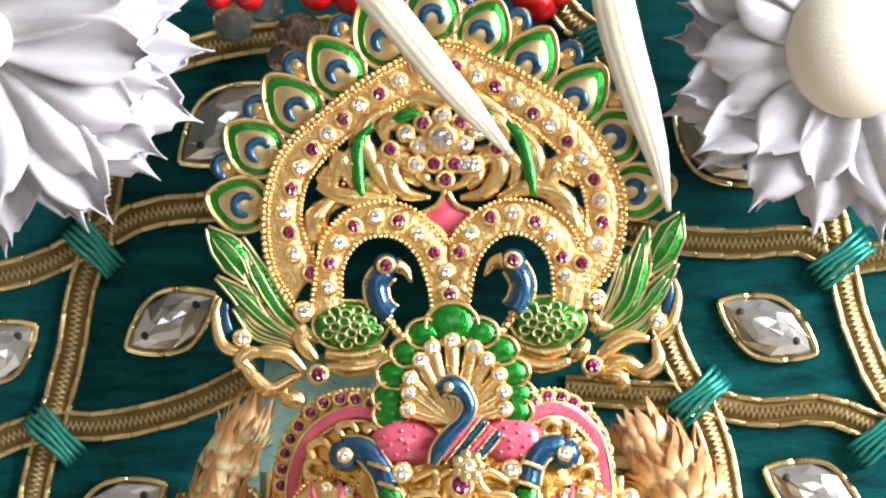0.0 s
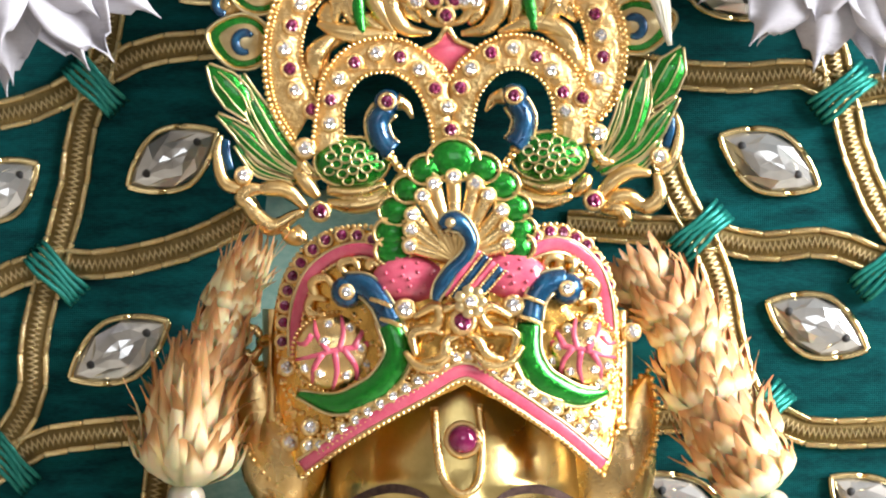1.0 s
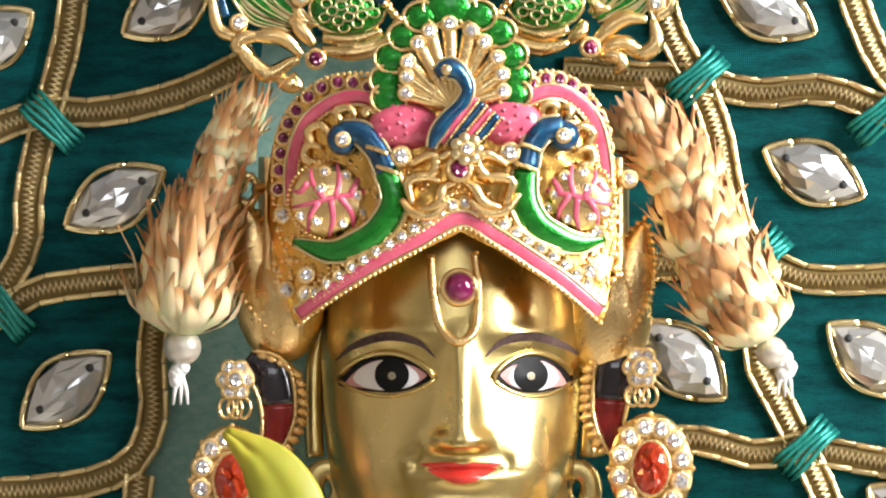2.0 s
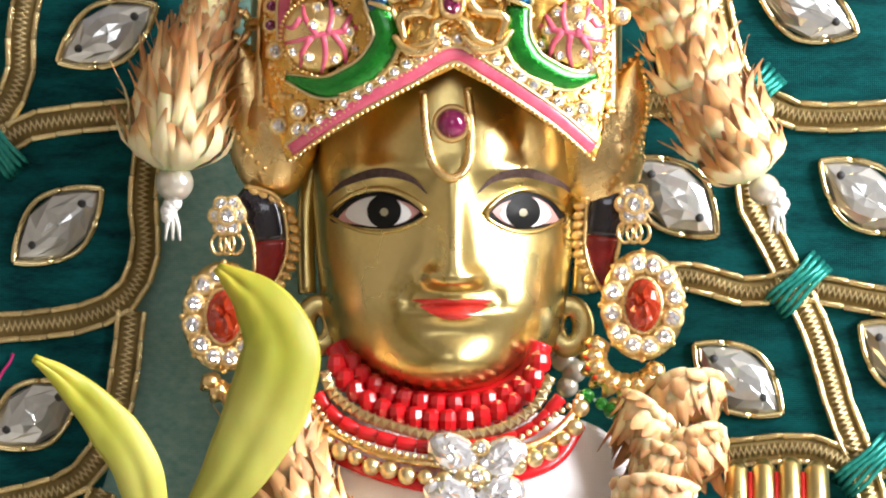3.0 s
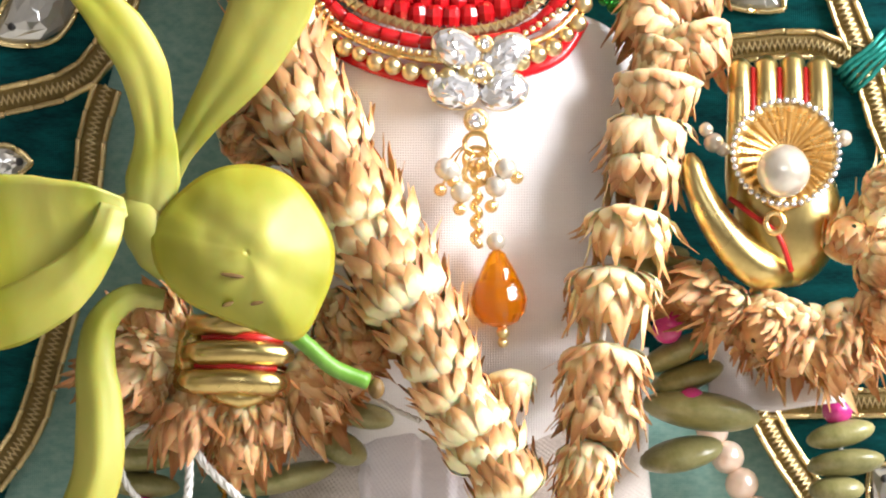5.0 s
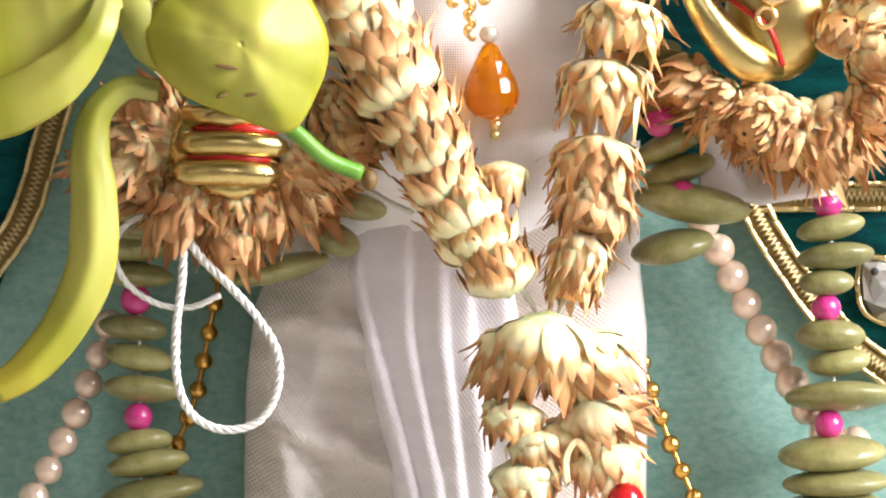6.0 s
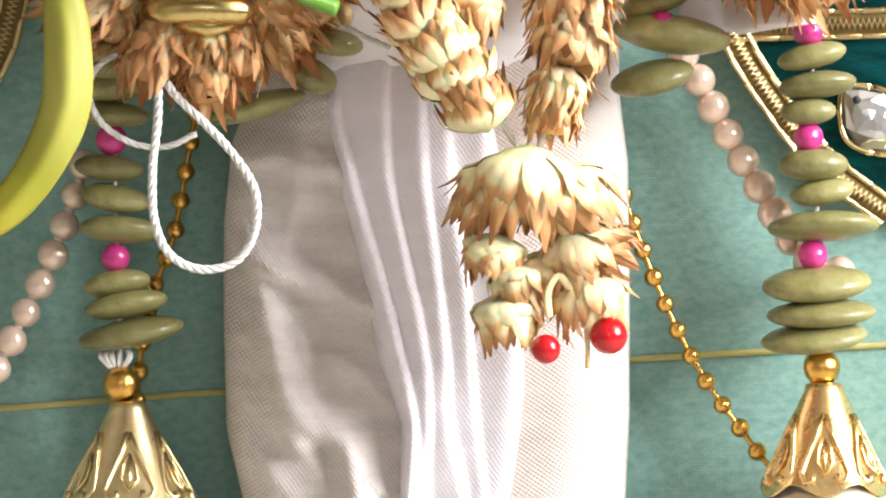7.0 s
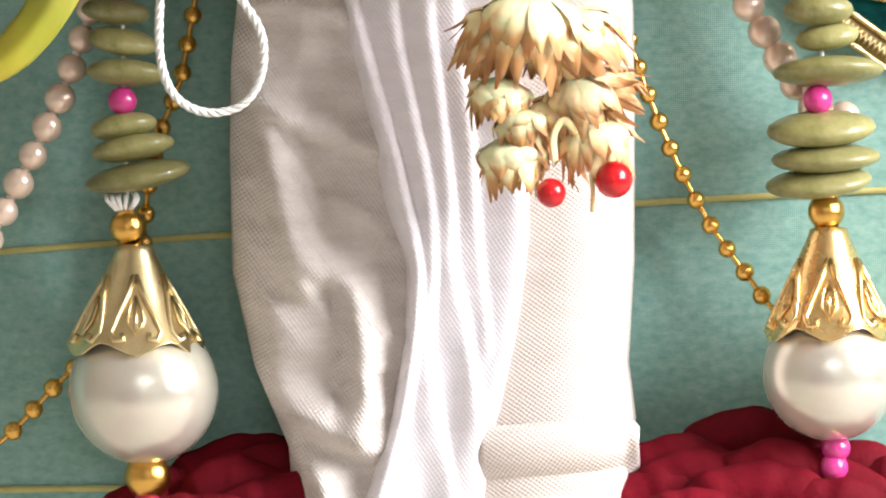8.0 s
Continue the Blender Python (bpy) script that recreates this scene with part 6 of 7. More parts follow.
rows = []
for z in np.linspace(12, -66, 70):
    w = 33.5 * min(1, 0.72 + 0.28 * math.sqrt(min(1, max(0, (13 - z) / 14)))) - max(0, -z - 30) * 0.1
    rows.append([(3 + w * u, z - 4 * abs(u) ** 5 * max(0, 1 - (12 - z) / 20), vest_d(3 + w * u, z) - 6 * abs(u) ** 6) for u in np.linspace(-1, 1, 70)])
vest = part("white_vest", Shape().grid(rows), VEST, solid=0.5)
tagged(vest, "soft white woven vest on the statue", "vest")


L_SIDE = np.array([(-27.7, -67.4), (-31.9, -77.4), (-33.5, -91.3)] + [(-33.8, -106.0), (-33.5, -128.0), (-29.7, -145.0), (-23.8, -159.1), (-23.0, -170.1), (-23.2, -185.0)])
R_SIDE = np.array([(36.1, -69.6), (37.5, -81.6)] + [(37.6, -100.6), (37.4, -126.6), (36.3, -144.5), (37.5, -154.5), (36.1, -168.5), (36.0, -185.5)])
PL = np.array([(-13.7, -62.5), (-15.7, -71.4), (-12.8, -87.4), (-8.9, -103.3)] + [(-6.7, -116.2), (-2.7, -127.2), (-3.3, -140.2), (-5.9, -154.2), (-11.1, -170.1), (-13.2, -185.1)])
PR = np.array([(13.2, -59.6), (14.2, -71.5), (18.1, -95.5)] + [(19.9, -110.4), (19.8, -122.4), (16.9, -140.4), (13.5, -156.3), (11.4, -170.3), (9.8, -185.3)])


def edge_x(line, z):
    return float(np.interp(-z, -line[:, 1], line[:, 0]))


def fold_lines(rows_):
    return [(np.array(spline(line, 1.0))[:, :2], h, w) for line, h, w in rows_]


FOLDS = fold_lines((
    ([(-33.0, -90.0), (-28.5, -100.3), (-25.0, -113.3), (-21.0, -131.0)], 4.2, 3.2), ([(-29.5, -97.6), (-20.7, -102.6), (-10.7, -106.0), (-5.0, -108.0)], 2.6, 1.7), ([(-19.2, -127.6), (-13.4, -130.8), (-10.9, -140.3), (-10.7, -150.0), (-11.6, -160.0)], 3.0, 2.6),
    ([(-32.3, -147.0), (-22.0, -153.6), (-9.7, -160.3)], 3.4, 2.6), ([(-32.2, -80.4), (-22.7, -80.8), (-12.8, -84.4)], 2.4, 2.2), ([(-24.9, -158.0), (-19.0, -165.1), (-15.1, -177.1)], 2.6, 2.2), ([(-33.4, -114.0), (-31.0, -132.0), (-26.0, -143.0)], 2.4, 2.8)))
PLEATS = fold_lines((
    ([(-14.6, -62.0), (-14.8, -70.5), (-12.0, -84.5), (-9.4, -94.3), (-5.0, -110.3), (-1.6, -127.3), (-2.3, -140.3), (-4.8, -156.3), (-9.0, -172.0)], 2.6, 2.2),
    ([(-5.8, -58.0), (-5.7, -80.3), (-3.2, -95.3), (0.3, -113.3), (1.2, -127.3), (0.4, -142.3), (1.6, -152.3), (4.8, -170.0)], 1.7, 1.9),
    ([(0.2, -60.0), (0.8, -83.3), (2.8, -100.3), (4.3, -115.3), (4.6, -127.3), (7.2, -140.3), (9.2, -156.3), (8.6, -172.0)], 1.6, 2.0),
    ([(4.6, -70.0), (6.0, -88.3), (8.0, -105.3), (9.0, -122.3), (11.0, -142.0)], 1.0, 2.0), ([(13.0, -66.0), (15.6, -95.0), (17.6, -112.0), (16.4, -132.0), (12.6, -152.0)], 1.6, 2.6)))


def fold_d(x, z, folds, lean=1, gain=1.25):
    """Raised folds along a few curved lines, steeper on one side, fading at their ends."""
    out = 0.0
    for line, h, w in folds:
        v = line - (x, z)
        d2 = (v * v).sum(1)
        i = int(d2.argmin())
        side = 1.5 - 0.8 * math.tanh(((v[i][1] if lean else -v[i][0])) / 1.4)
        k = i / len(line)
        out += gain * h * math.exp(-d2[i] / (w * side * 0.8) ** 2) * math.sin(math.pi * min(1, 0.12 + 0.8 * k)) ** 0.5
    return out


def drape_d(x, z):
    t = min(1, abs(x + 12) / 26)
    return 10 + 10 * math.sqrt(1 - t ** 3) + fold_d(x, z, FOLDS, 1, 1.5) + 1.2 * (1 - abs(noise.noise(Vector((x * 0.05 + z * 0.03, z * 0.035 - x * 0.03, 3))))) ** 6 + 1.6 * noise.noise(Vector((x * 0.06, z * 0.04, 5))) + 0.5 * noise.noise(Vector((x * 0.2, z * 0.12, 9)))


def leg_d(x, z):
    x0, x1 = edge_x(PR, z) - 12, edge_x(R_SIDE, z)
    t = min(1, abs(2 * (x - x0) / (x1 - x0) - 1))
    return 8 + 14 * math.sqrt(1 - t ** 2.6) + 0.8 * noise.noise(Vector((x * 0.08, z * 0.04, 1)))


dhoti = thing("white_skirt_cloth", "white satin wrapped skirt cloth with soft folds and pleats", "skirt")
rows = []
for z in np.linspace(-48, -184, 150):
    x0, x1 = edge_x(L_SIDE, z), edge_x(PL, z) + 9
    rows.append([(x0 + (x1 - x0) * u, z, drape_d(x0 + (x1 - x0) * u, z) - 8 * (1 - u) ** 9) for u in np.linspace(0, 1, 80)])
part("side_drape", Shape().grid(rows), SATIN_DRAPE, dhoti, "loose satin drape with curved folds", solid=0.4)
rows = []
for z in np.linspace(-48, -184, 70):
    x0, x1 = edge_x(PR, z) - 12, edge_x(R_SIDE, z)
    rows.append([(x0 + (x1 - x0) * u, z, leg_d(x0 + (x1 - x0) * u, z)) for u in np.linspace(0, 1, 60)])
part("leg_wrap", Shape().grid(rows), SATIN_WARM, dhoti, "smooth cream-white wrap round the leg", solid=0.4)
rows = []
for z in np.linspace(-46, -184, 150):
    x0, x1 = edge_x(PL, z), edge_x(PR, z)
    row = []
    for u in np.linspace(0, 1, 130):
        x = x0 + (x1 - x0) * u
        d = 22.5 + fold_d(x, z, PLEATS, 0) + 0.9 * noise.noise(Vector((u * 3, z * 0.025, 4))) - 6 * abs(2 * u - 1) ** 14
        row.append((x, z, d))
    rows.append(row)
part("pleats", Shape().grid(rows), SATIN, dhoti, "gathered pleats hanging down the front", solid=0.4)
rows = []
for q in spline([(10.0, -160.7), (21.0, -159.9), (30.0, -159.0), (34.5, -158.0), (36.6, -157.4), (38.2, -156.8)], 0.8):
    rows.append([(q[0], q[1] - 3.6 + (v * 4.5 + 3.6) * math.sqrt(max(0.25, 1 - (max(0, q[0] - 30) / 9.0) ** 3)), leg_d(min(q[0], edge_x(R_SIDE, q[1]) - 1.5), q[1]) + 0.8 + 2.2 * math.cos(v * 1.5) - 2.5 * max(0, -v - 0.8)) for v in np.linspace(-2.6, 1, 20)])
part("hem", Shape().grid(rows), SATIN_WARM, dhoti, "turned hem folded across the leg", solid=0.4)


def line3(pts, ds):
    return [(x, z, d) for (x, z), d in zip(pts, ds)]


# ---- garlands of dried cream buds ----
def whorl(seed, n=13, layers=3, dome=0.46, tip=0.54, pale=0.0, ragged=0.2, keen=0.66):
    """A head of broad papery petals, base at the top, pointed tips down; unit length. Short outer petals overlap longer inner ones like scales."""
    rnd = random.Random(seed)
    s = Shape()
    s.add([(0, 0.03, 0)], [], 0, [0.1])
    for la in range(layers):
        for k in range(n):
            a = 2 * math.pi * (k + 0.5 * la + rnd.uniform(-0.2, 0.2)) / n
            ln = rnd.uniform(1 - ragged, 1 + 0.5 * ragged) * (1 - 0.2 * (layers - 1 - la))
            end = tip * rnd.uniform(0.8, 1.2) * (1 - 0.1 * la)
            off, curl, lean = rnd.uniform(-0.14, 0.14) - pale, rnd.uniform(-1, 1) * ragged * 1.3, rnd.uniform(-1, 1) * ragged
            split, wide = rnd.uniform(keen - 0.08, keen + 0.1), rnd.uniform(1.05, 1.4)
            rows_, al = [], []
            for t in (0, 0.12, 0.28, 0.45, 0.6, 0.74, 0.88, 1.0):
                r = 0.05 + dome * (1 - 0.07 * la) * math.sin(min(1.0, t / 0.46) * 1.5708) + (end - dome) * max(0, (t - 0.26) / 0.74) ** 1.3 + curl * max(0, t - 0.68)
                hw = wide * math.pi * max(0.08, min(r, dome)) / n * (1 if t < split else max(0.05, (1 - t) / (1 - split)) ** 0.7)
                row = []
                for v in (-1, -0.5, 0, 0.5, 1):
                    b = a + v * hw / max(0.12, r) + lean * max(0, t - 0.3) ** 2
                    rr = r - (0.14 * hw * v * v if t > 0.2 else 0) + rnd.uniform(-0.008, 0.008)
                    row.append((rr * math.cos(b), -t * ln, rr * math.sin(b)))
                    al.append(min(1.0, max(0.0, t + (off if t > 0.3 else 0) + 0.10 * v * v * (t > 0.35))))
                rows_.append(row)
            o = len(s.v)
            s.grid(rows_, 0, al=al)
            s.f += [(0, o + c, o + c + 1) for c in range(4)]
            s.m += [0] * 4
    o = len(s.v)
    ring = [[(r * dome * math.cos(a), -h, r * dome * math.sin(a)) for a in np.arange(12) * math.pi / 6] for r, h in ((0.02, 0.0), (0.5, 0.05), (0.8, 0.2), (0.88, 0.42), (0.7, 0.66), (0.1, 0.74))]
    s.grid(ring, 0, wrap=True, al=[0.1] * 24 + [0.2] * 12 + [0.4] * 12 + [0.65] * 12 + [0.75] * 12)
    s.f += [(0, o + k, o + (k + 1) % 12) for k in range(12)]
    s.m += [0] * 12
    return s


FRESH = [shared("bud_head", whorl(i, 15, 3, 0.48, 0.56, 0.02 * i - 0.03, 0.2, 0.6), BUD) for i in range(6)]
DRY = [shared("bud_head", whorl(20 + i, 15, 3, 0.46, 0.58, 0.03 * i, 0.34, 0.6), BUD_DRY) for i in range(6)]
KNOB = [shared("bud_head", whorl(60 + i, 16, 4, 0.55, 0.50, 0.05, 0.24, 0.7), BUD_DRY) for i in range(5)]
PALE = [shared("bud_head", whorl(80 + i, 16, 3, 0.40, 0.50, 0.06 + 0.04 * i, 0.4, 0.45), BUD) for i in range(4)]
CLOSED = [shared("bud_head", whorl(40 + i, 12, 3, 0.46, 0.40, 0.08, 0.24, 0.6), BUD) for i in range(4)]


def head(parent, at, size, turn, meshes, tip=0.0, wide=1.0):
    return put("bud_head", random.choice(meshes), parent, at, (size * wide, size, size * wide), turn=turn, tip=tip + random.uniform(-16, 16), roll=random.uniform(0, 360))


def garland(label, pts, ds, size, step, meshes, wide=1.0, group="flower garlands", spread=0.0):
    th = thing("garland", label, "garland", group)
    q = resample(spline([(x, z, d) for (x, z), d in zip(pts, ds)], 1.0), step)
    t, n = sides(q)
    sz = np.interp(np.linspace(0, 1, len(q)), np.linspace(0, 1, len(size)), size)
    part("cord", Shape().tube(q, 0.5, 6), THREAD, th)
    for i, (c, v) in enumerate(zip(q, t)):
        a = math.degrees(math.atan2(v[0], -v[1]))
        if spread:
            for k in (-1, 1):
                head(th, c + n[i] * k * spread + np.array((0, 0, random.uniform(-1, 1))), sz[i] * random.uniform(0.9, 1.1), a + k * 8 + random.uniform(-9, 9), meshes, 12, wide)
        head(th, c + np.array((random.uniform(-0.6, 0.6), 0, random.uniform(0, 1.5))), sz[i] * random.uniform(0.92, 1.1), a + random.uniform(-9, 9), meshes, 8, wide)
    return th


def tassel(label, rows_):
    """Heads strung base down, their brown tips pointing up along the string: base, tip, length, width, meshes."""
    th = thing("garland", label, "garland", "flower garlands")
    for (a, b, size, wide, meshes), d in zip(rows_, np.linspace(27, 23, len(rows_))):
        head(th, (*a, d), size, math.degrees(math.atan2(b[0] - a[0], a[1] - b[1])), meshes, 0, wide)
    part("cord", Shape().tube([(*r[0], d - 2) for r, d in zip(rows_, np.linspace(27, 23, len(rows_)))], 0.5, 6), THREAD, th)
    return th


tassel("short tassel of dried cream buds with brown tips turned up",
       [((-47.2, 54.2), (-46.2, 70), 20, 0.98, PALE), ((-46.8, 59.5), (-44.8, 76), 19, 0.95, PALE), ((-45.6, 65.5), (-43.2, 82), 16, 0.95, PALE), ((-43.6, 72.0), (-41.0, 84), 11.5, 1.05, DRY),
        ((-41.6, 78.5), (-39.4, 90), 10, 1.1, CLOSED), ((-39.9, 84.0), (-37.6, 95), 11, 1.0, CLOSED), ((-38.2, 88.5), (-34.6, 99), 12, 0.8, PALE)])
tassel("hanging tassel of cream and tan dried buds",
       [((56.0, 53.6), (48.5, 66), 14, 1.02, FRESH), ((53.0, 57.6), (46.5, 70), 15, 1.08, FRESH), ((49.8, 62.4), (44.5, 75), 14, 1.08, DRY), ((46.8, 67.5), (43.0, 80), 13.5, 1.1, FRESH), ((44.4, 73.0), (42.0, 85), 12.5, 1.12, DRY),
        ((42.9, 78.6), (39.5, 90), 12, 1.1, FRESH), ((40.2, 83.6), (35.0, 93), 12, 1.1, DRY), ((36.2, 88.0), (30.5, 97), 11.5, 1.05, DRY)])
garland("thick garland of cream buds with brown tips across the chest", [(12.6, -76.0), (8.2, -67.5), (3.2, -59.0), (-1.8, -48.0), (-8.6, -36.5), (-14.6, -25.5), (-20.5, -14.5), (-25.5, -4.0), (-28.5, 4.0)],
        (43, 44, 45, 46, 46, 45, 43, 39, 33), (11.5, 12.5, 14, 14.5, 14), 6.2, FRESH + DRY[:1], 1.06)
g = thing("garland", "garland of dried tan buds over the shoulder", "garland", "flower garlands")
for p, z, a, d, w in (((42.6, 17.6), 12, 10, 29, 1.15), ((39.6, 12.6), 12, -40, 31, 1.1), ((43.1, 8.1), 12, 25, 33, 1.1), ((40.6, 5.6), 11, -30, 34, 1.1), ((38.1, 1.1), 12, -5, 37, 1.2),
                      ((36.6, -5.7), 13, -6, 39, 1.15), ((35.6, -13.0), 12, -6, 41, 1.15), ((33.1, -23.0), 12.5, -4, 43, 1.35), ((30.4, -33.5), 14, -5, 43, 1.25), ((28.0, -47.0), 13.5, -6, 42, 1.1),
                      ((28.7, -47.2), 12, 0, 42, 1.15), ((28.2, -56.1), 11.5, -4, 42, 1.15), ((26.3, -64.6), 11.5, -10, 41, 1.1), ((25.1, -70.6), 8.5, -8, 41, 1.1)):
    head(g, (*p, d), z, a, KNOB if d < 38 else DRY[:4] + PALE, -20 if d < 38 else -8, w * (0.95 if d < 42 else 1.0))
part("cord", Shape().tube(spline(line3([(42.6, 16.6), (38.6, 1.6), (35.6, -13.5), (30.6, -33.5), (28.0, -47.0)] + [(26.1, -65.6), (21.1, -81.5)], (28, 35, 39, 41, 41, 40, 42)), 2), 0.5, 6), THREAD, g)
g = thing("garland", "cluster of cream buds closing the garland", "garland", "flower garlands")
for p, z, a, kind, d, w in (((16.2, -83.0), 13.5, -28, FRESH, 43, 0.95), ((20.2, -78.6), 17, -4, FRESH, 45, 1.0), ((24.6, -82.6), 15, 24, FRESH, 44, 1.0), ((14.4, -94.0), 9.5, -8, CLOSED, 44, 1.25), ((17.6, -99.8), 9, 10, CLOSED, 45, 1.2), ((15.8, -104.4), 11, 6, CLOSED, 45, 1.2),
                            ((26.8, -93.6), 10.5, 24, DRY, 46, 1.2), ((24.2, -97.6), 8.5, -4, DRY, 45, 1.1), ((29.8, -101.4), 11, 10, DRY, 45, 1.15), ((31.2, -95.0), 9, 55, DRY, 43, 1.0)):
    head(g, (*p, d), z, a, kind, 8, w)
part("cord", Shape().tube(spline([(15, -74, 42), (20, -82, 42), (26, -96, 43), (33, -110, 46)], 1.5), 0.5, 6), THREAD, g)
part("withered_petal", Shape().tube(spline([(27.5, -104.0, 48), (25.2, -101.8, 50), (23.4, -104.6, 50), (23.6, -109.0, 49)], 0.6), [0.8], 6, flat=0.4), BUD_DRY, g)
part("withered_petal", Shape().tube(spline([(30.0, -111.0, 49), (30.3, -114.5, 49), (30.2, -118.0, 48)], 0.6), [0.45], 6), BUD_DRY, g)
g = thing("sleeve_garland", "tan dried buds tied round the forearm", "garland", "flower garlands")
for p, z, a in (((-48.4, -47.6), 12, -150), ((-54.4, -51.6), 12, -60), ((-26.4, -51.6), 12, 60), ((-51.5, -47.4), 14, -40), ((-44.6, -57.4), 13, -10), ((-36.6, -56.4), 12, 10),
                ((-31.6, -57.4), 12, 0), ((-24.6, -54.5), 12, 30), ((-20.6, -49.5), 12, 50), ((-36.6, -62.4), 11, 5), ((-20.6, -43.5), 12, 60), ((-19.4, -40.6), 12, 40), ((-38.5, -12.6), 12, 120), ((-34.5, -8.5), 11, 110)):
    head(g, (*p, 36), z, a, DRY, -22)
    head(g, (p[0] + random.uniform(-4, 4), p[1] + random.uniform(-3, 3), 38), z * random.uniform(0.6, 0.85), a + random.uniform(-60, 60), random.choice((DRY, KNOB, FRESH)), -38)
g = thing("sleeve_garland", "cream and tan dried buds round the raised forearm", "garland", "flower garlands")
for p, z, a in (((48.6, -36.5), 12, -60), ((52.6, -38.5), 12, -10), ((57.7, -40.5), 13, 5), ((63.7, -41.5), 13, 10), ((69.7, -40.5), 13, 20), ((74.7, -37.4), 13, 40),
                ((73.7, -28.4), 13, 120), ((76.1, -22.4), 12, 130), ((77.7, -33.4), 14, 60), ((61.7, -44.5), 12, 0), ((69.7, -46.5), 12, 15)):
    head(g, (*p, 34), z, a + random.uniform(-20, 20), DRY if a < 60 else PALE, -18)
    head(g, (p[0] + random.uniform(-4, 4), p[1] + random.uniform(-3, 3), 37), z * random.uniform(0.6, 0.9), a + random.uniform(-60, 60), random.choice((DRY, KNOB, FRESH)), -38)
g = thing("bud_knot", "single cream bud tied between the garlands", "bud")
head(g, (*(11.8, -51.8), 42), 9, 0, CLOSED)

# a fold of the white sleeve under the raised arm
rows = [[(x, z + 0.25 * abs(x - 58) ** 0.8, 24 + 3 * math.sin((x - 40) * 0.3) + 2 * math.sin(z * 0.4)) for x in np.linspace(47, 71, 24)] for z in np.linspace(-44, -59.5, 14)]
tagged(part("white_sleeve", Shape().grid(rows), VEST, solid=0.5), "white cloth sleeve end under the raised forearm", "sleeve")


# ---- orchid ----
def petal(mid, widths, parent, name="sepal", cup=0.2, ridge=0.3, label="", wave=0.0):
    """A fleshy petal along a middle line (x, z, d) with half widths; cupped across."""
    p = spline(mid, 1.2)
    t = np.gradient(p, axis=0)
    t /= np.linalg.norm(t, axis=1)[:, None]
    w = np.interp(np.linspace(0, 1, len(p)), np.linspace(0, 1, len(widths)), widths)
    rows, al = [], []
    for i in range(len(p)):
        side = np.cross(t[i], (0, 0, 1.0))
        side /= np.linalg.norm(side) + 1e-9
        row = []
        for u in np.linspace(-1, 1, 15):
            d = -cup * w[i] * u * u + ridge * math.exp(-(u / 0.28) ** 2) + 0.35 * noise.noise(Vector((i * 0.12, u * 1.4, w[i]))) + wave * math.sin(i * 0.5) * abs(u) ** 3
            row.append(p[i] + side * w[i] * u + np.array((0, 0, d)))
            al.append(i / (len(p) - 1) * 0.9 + 0.05)
        rows.append(row)
    return part(name, Shape().grid(rows, 0, al=al), ORCHID, parent, label, solid=0.7)


def domed(line, d, h, k0=1.6):
    """A domed piece inside an outline."""
    q = np.array([p[:2] for p in spline(list(line) + [line[0]], 1.5)][:-1])
    c = q.mean(0)
    sh = Shape()
    rows, al = [], []
    for k in np.linspace(1, 0.001, 18):
        p = c + (q - c) * k
        row = []
        for x, z in p:
            crease = 0.7 * math.exp(-(((x - c[0]) * 0.55 + (z - c[1]) * 0.83) / 3.2) ** 2)
            row.append((x, z, d + h * (1 - k ** k0) - crease + 0.9 * noise.noise(Vector((x * 0.11, z * 0.11, 0))) + 0.35 * noise.noise(Vector((x * 0.3, z * 0.3, 4)))))
            al.append(0.35 + 0.5 * k)
        rows.append(row)
    return sh.grid(rows, 0, wrap=True, al=al)


orchid = thing("orchid", "yellow-green orchid bloom lying over the forearm", "flower")
petal(line3([(-52.6, -27.0), (-51.6, -19.4), (-51.1, -10.4), (-53.3, 1.6), (-59.3, 10.6), (-66.3, 17.6), (-71.8, 21.4)], (58, 60, 62, 66, 68, 70, 71)), [3.4, 4.8, 3.2, 4.1, 4.3, 2.7, 0.5], orchid, cup=0.3, ridge=-0.35)
petal(line3([(-50.6, -23.4), (-48.0, -16.4), (-43.3, -8.3), (-36.3, 1.7), (-30.3, 13.7), (-28.3, 23.7), (-32.4, 31.7), (-39.4, 37.5)], (57, 58, 62, 66, 68, 69, 68, 66)), [2.0, 1.9, 3.6, 5.8, 7.2, 7.0, 4.8, 0.8], orchid, cup=0.3, ridge=-0.45)
petal(line3([(-56.3, -23.1), (-62.5, -24.6), (-70.5, -27.1), (-78.5, -28.6), (-84.5, -29.6)], (59, 61, 60, 59, 58)), [1.5, 6.0, 9.5, 11, 11], orchid, cup=-0.35, ridge=-0.2)
petal(line3([(-58.5, -23.1), (-60.5, -29.1), (-66.5, -36.6), (-75.5, -42.1), (-84.5, -44.6)], (62, 66, 67, 66, 64)), [2.2, 3.2, 4.8, 5.2, 5.0], orchid, cup=0.5, wave=0.3)
lip = part("lip", domed([(-51.9, -28.6), (-48.5, -22.6), (-41.5, -17.1), (-33.5, -15.9), (-26.0, -19.0), (-20.4, -27.5), (-19.6, -33.5), (-21.4, -39.6), (-26.0, -46.6), (-34.4, -44.4), (-44.9, -40.1), (-50.3, -34.6)], 60, 7.5), ORCHID, orchid, "broad rounded green lip with brown flecks", solid=0.8)
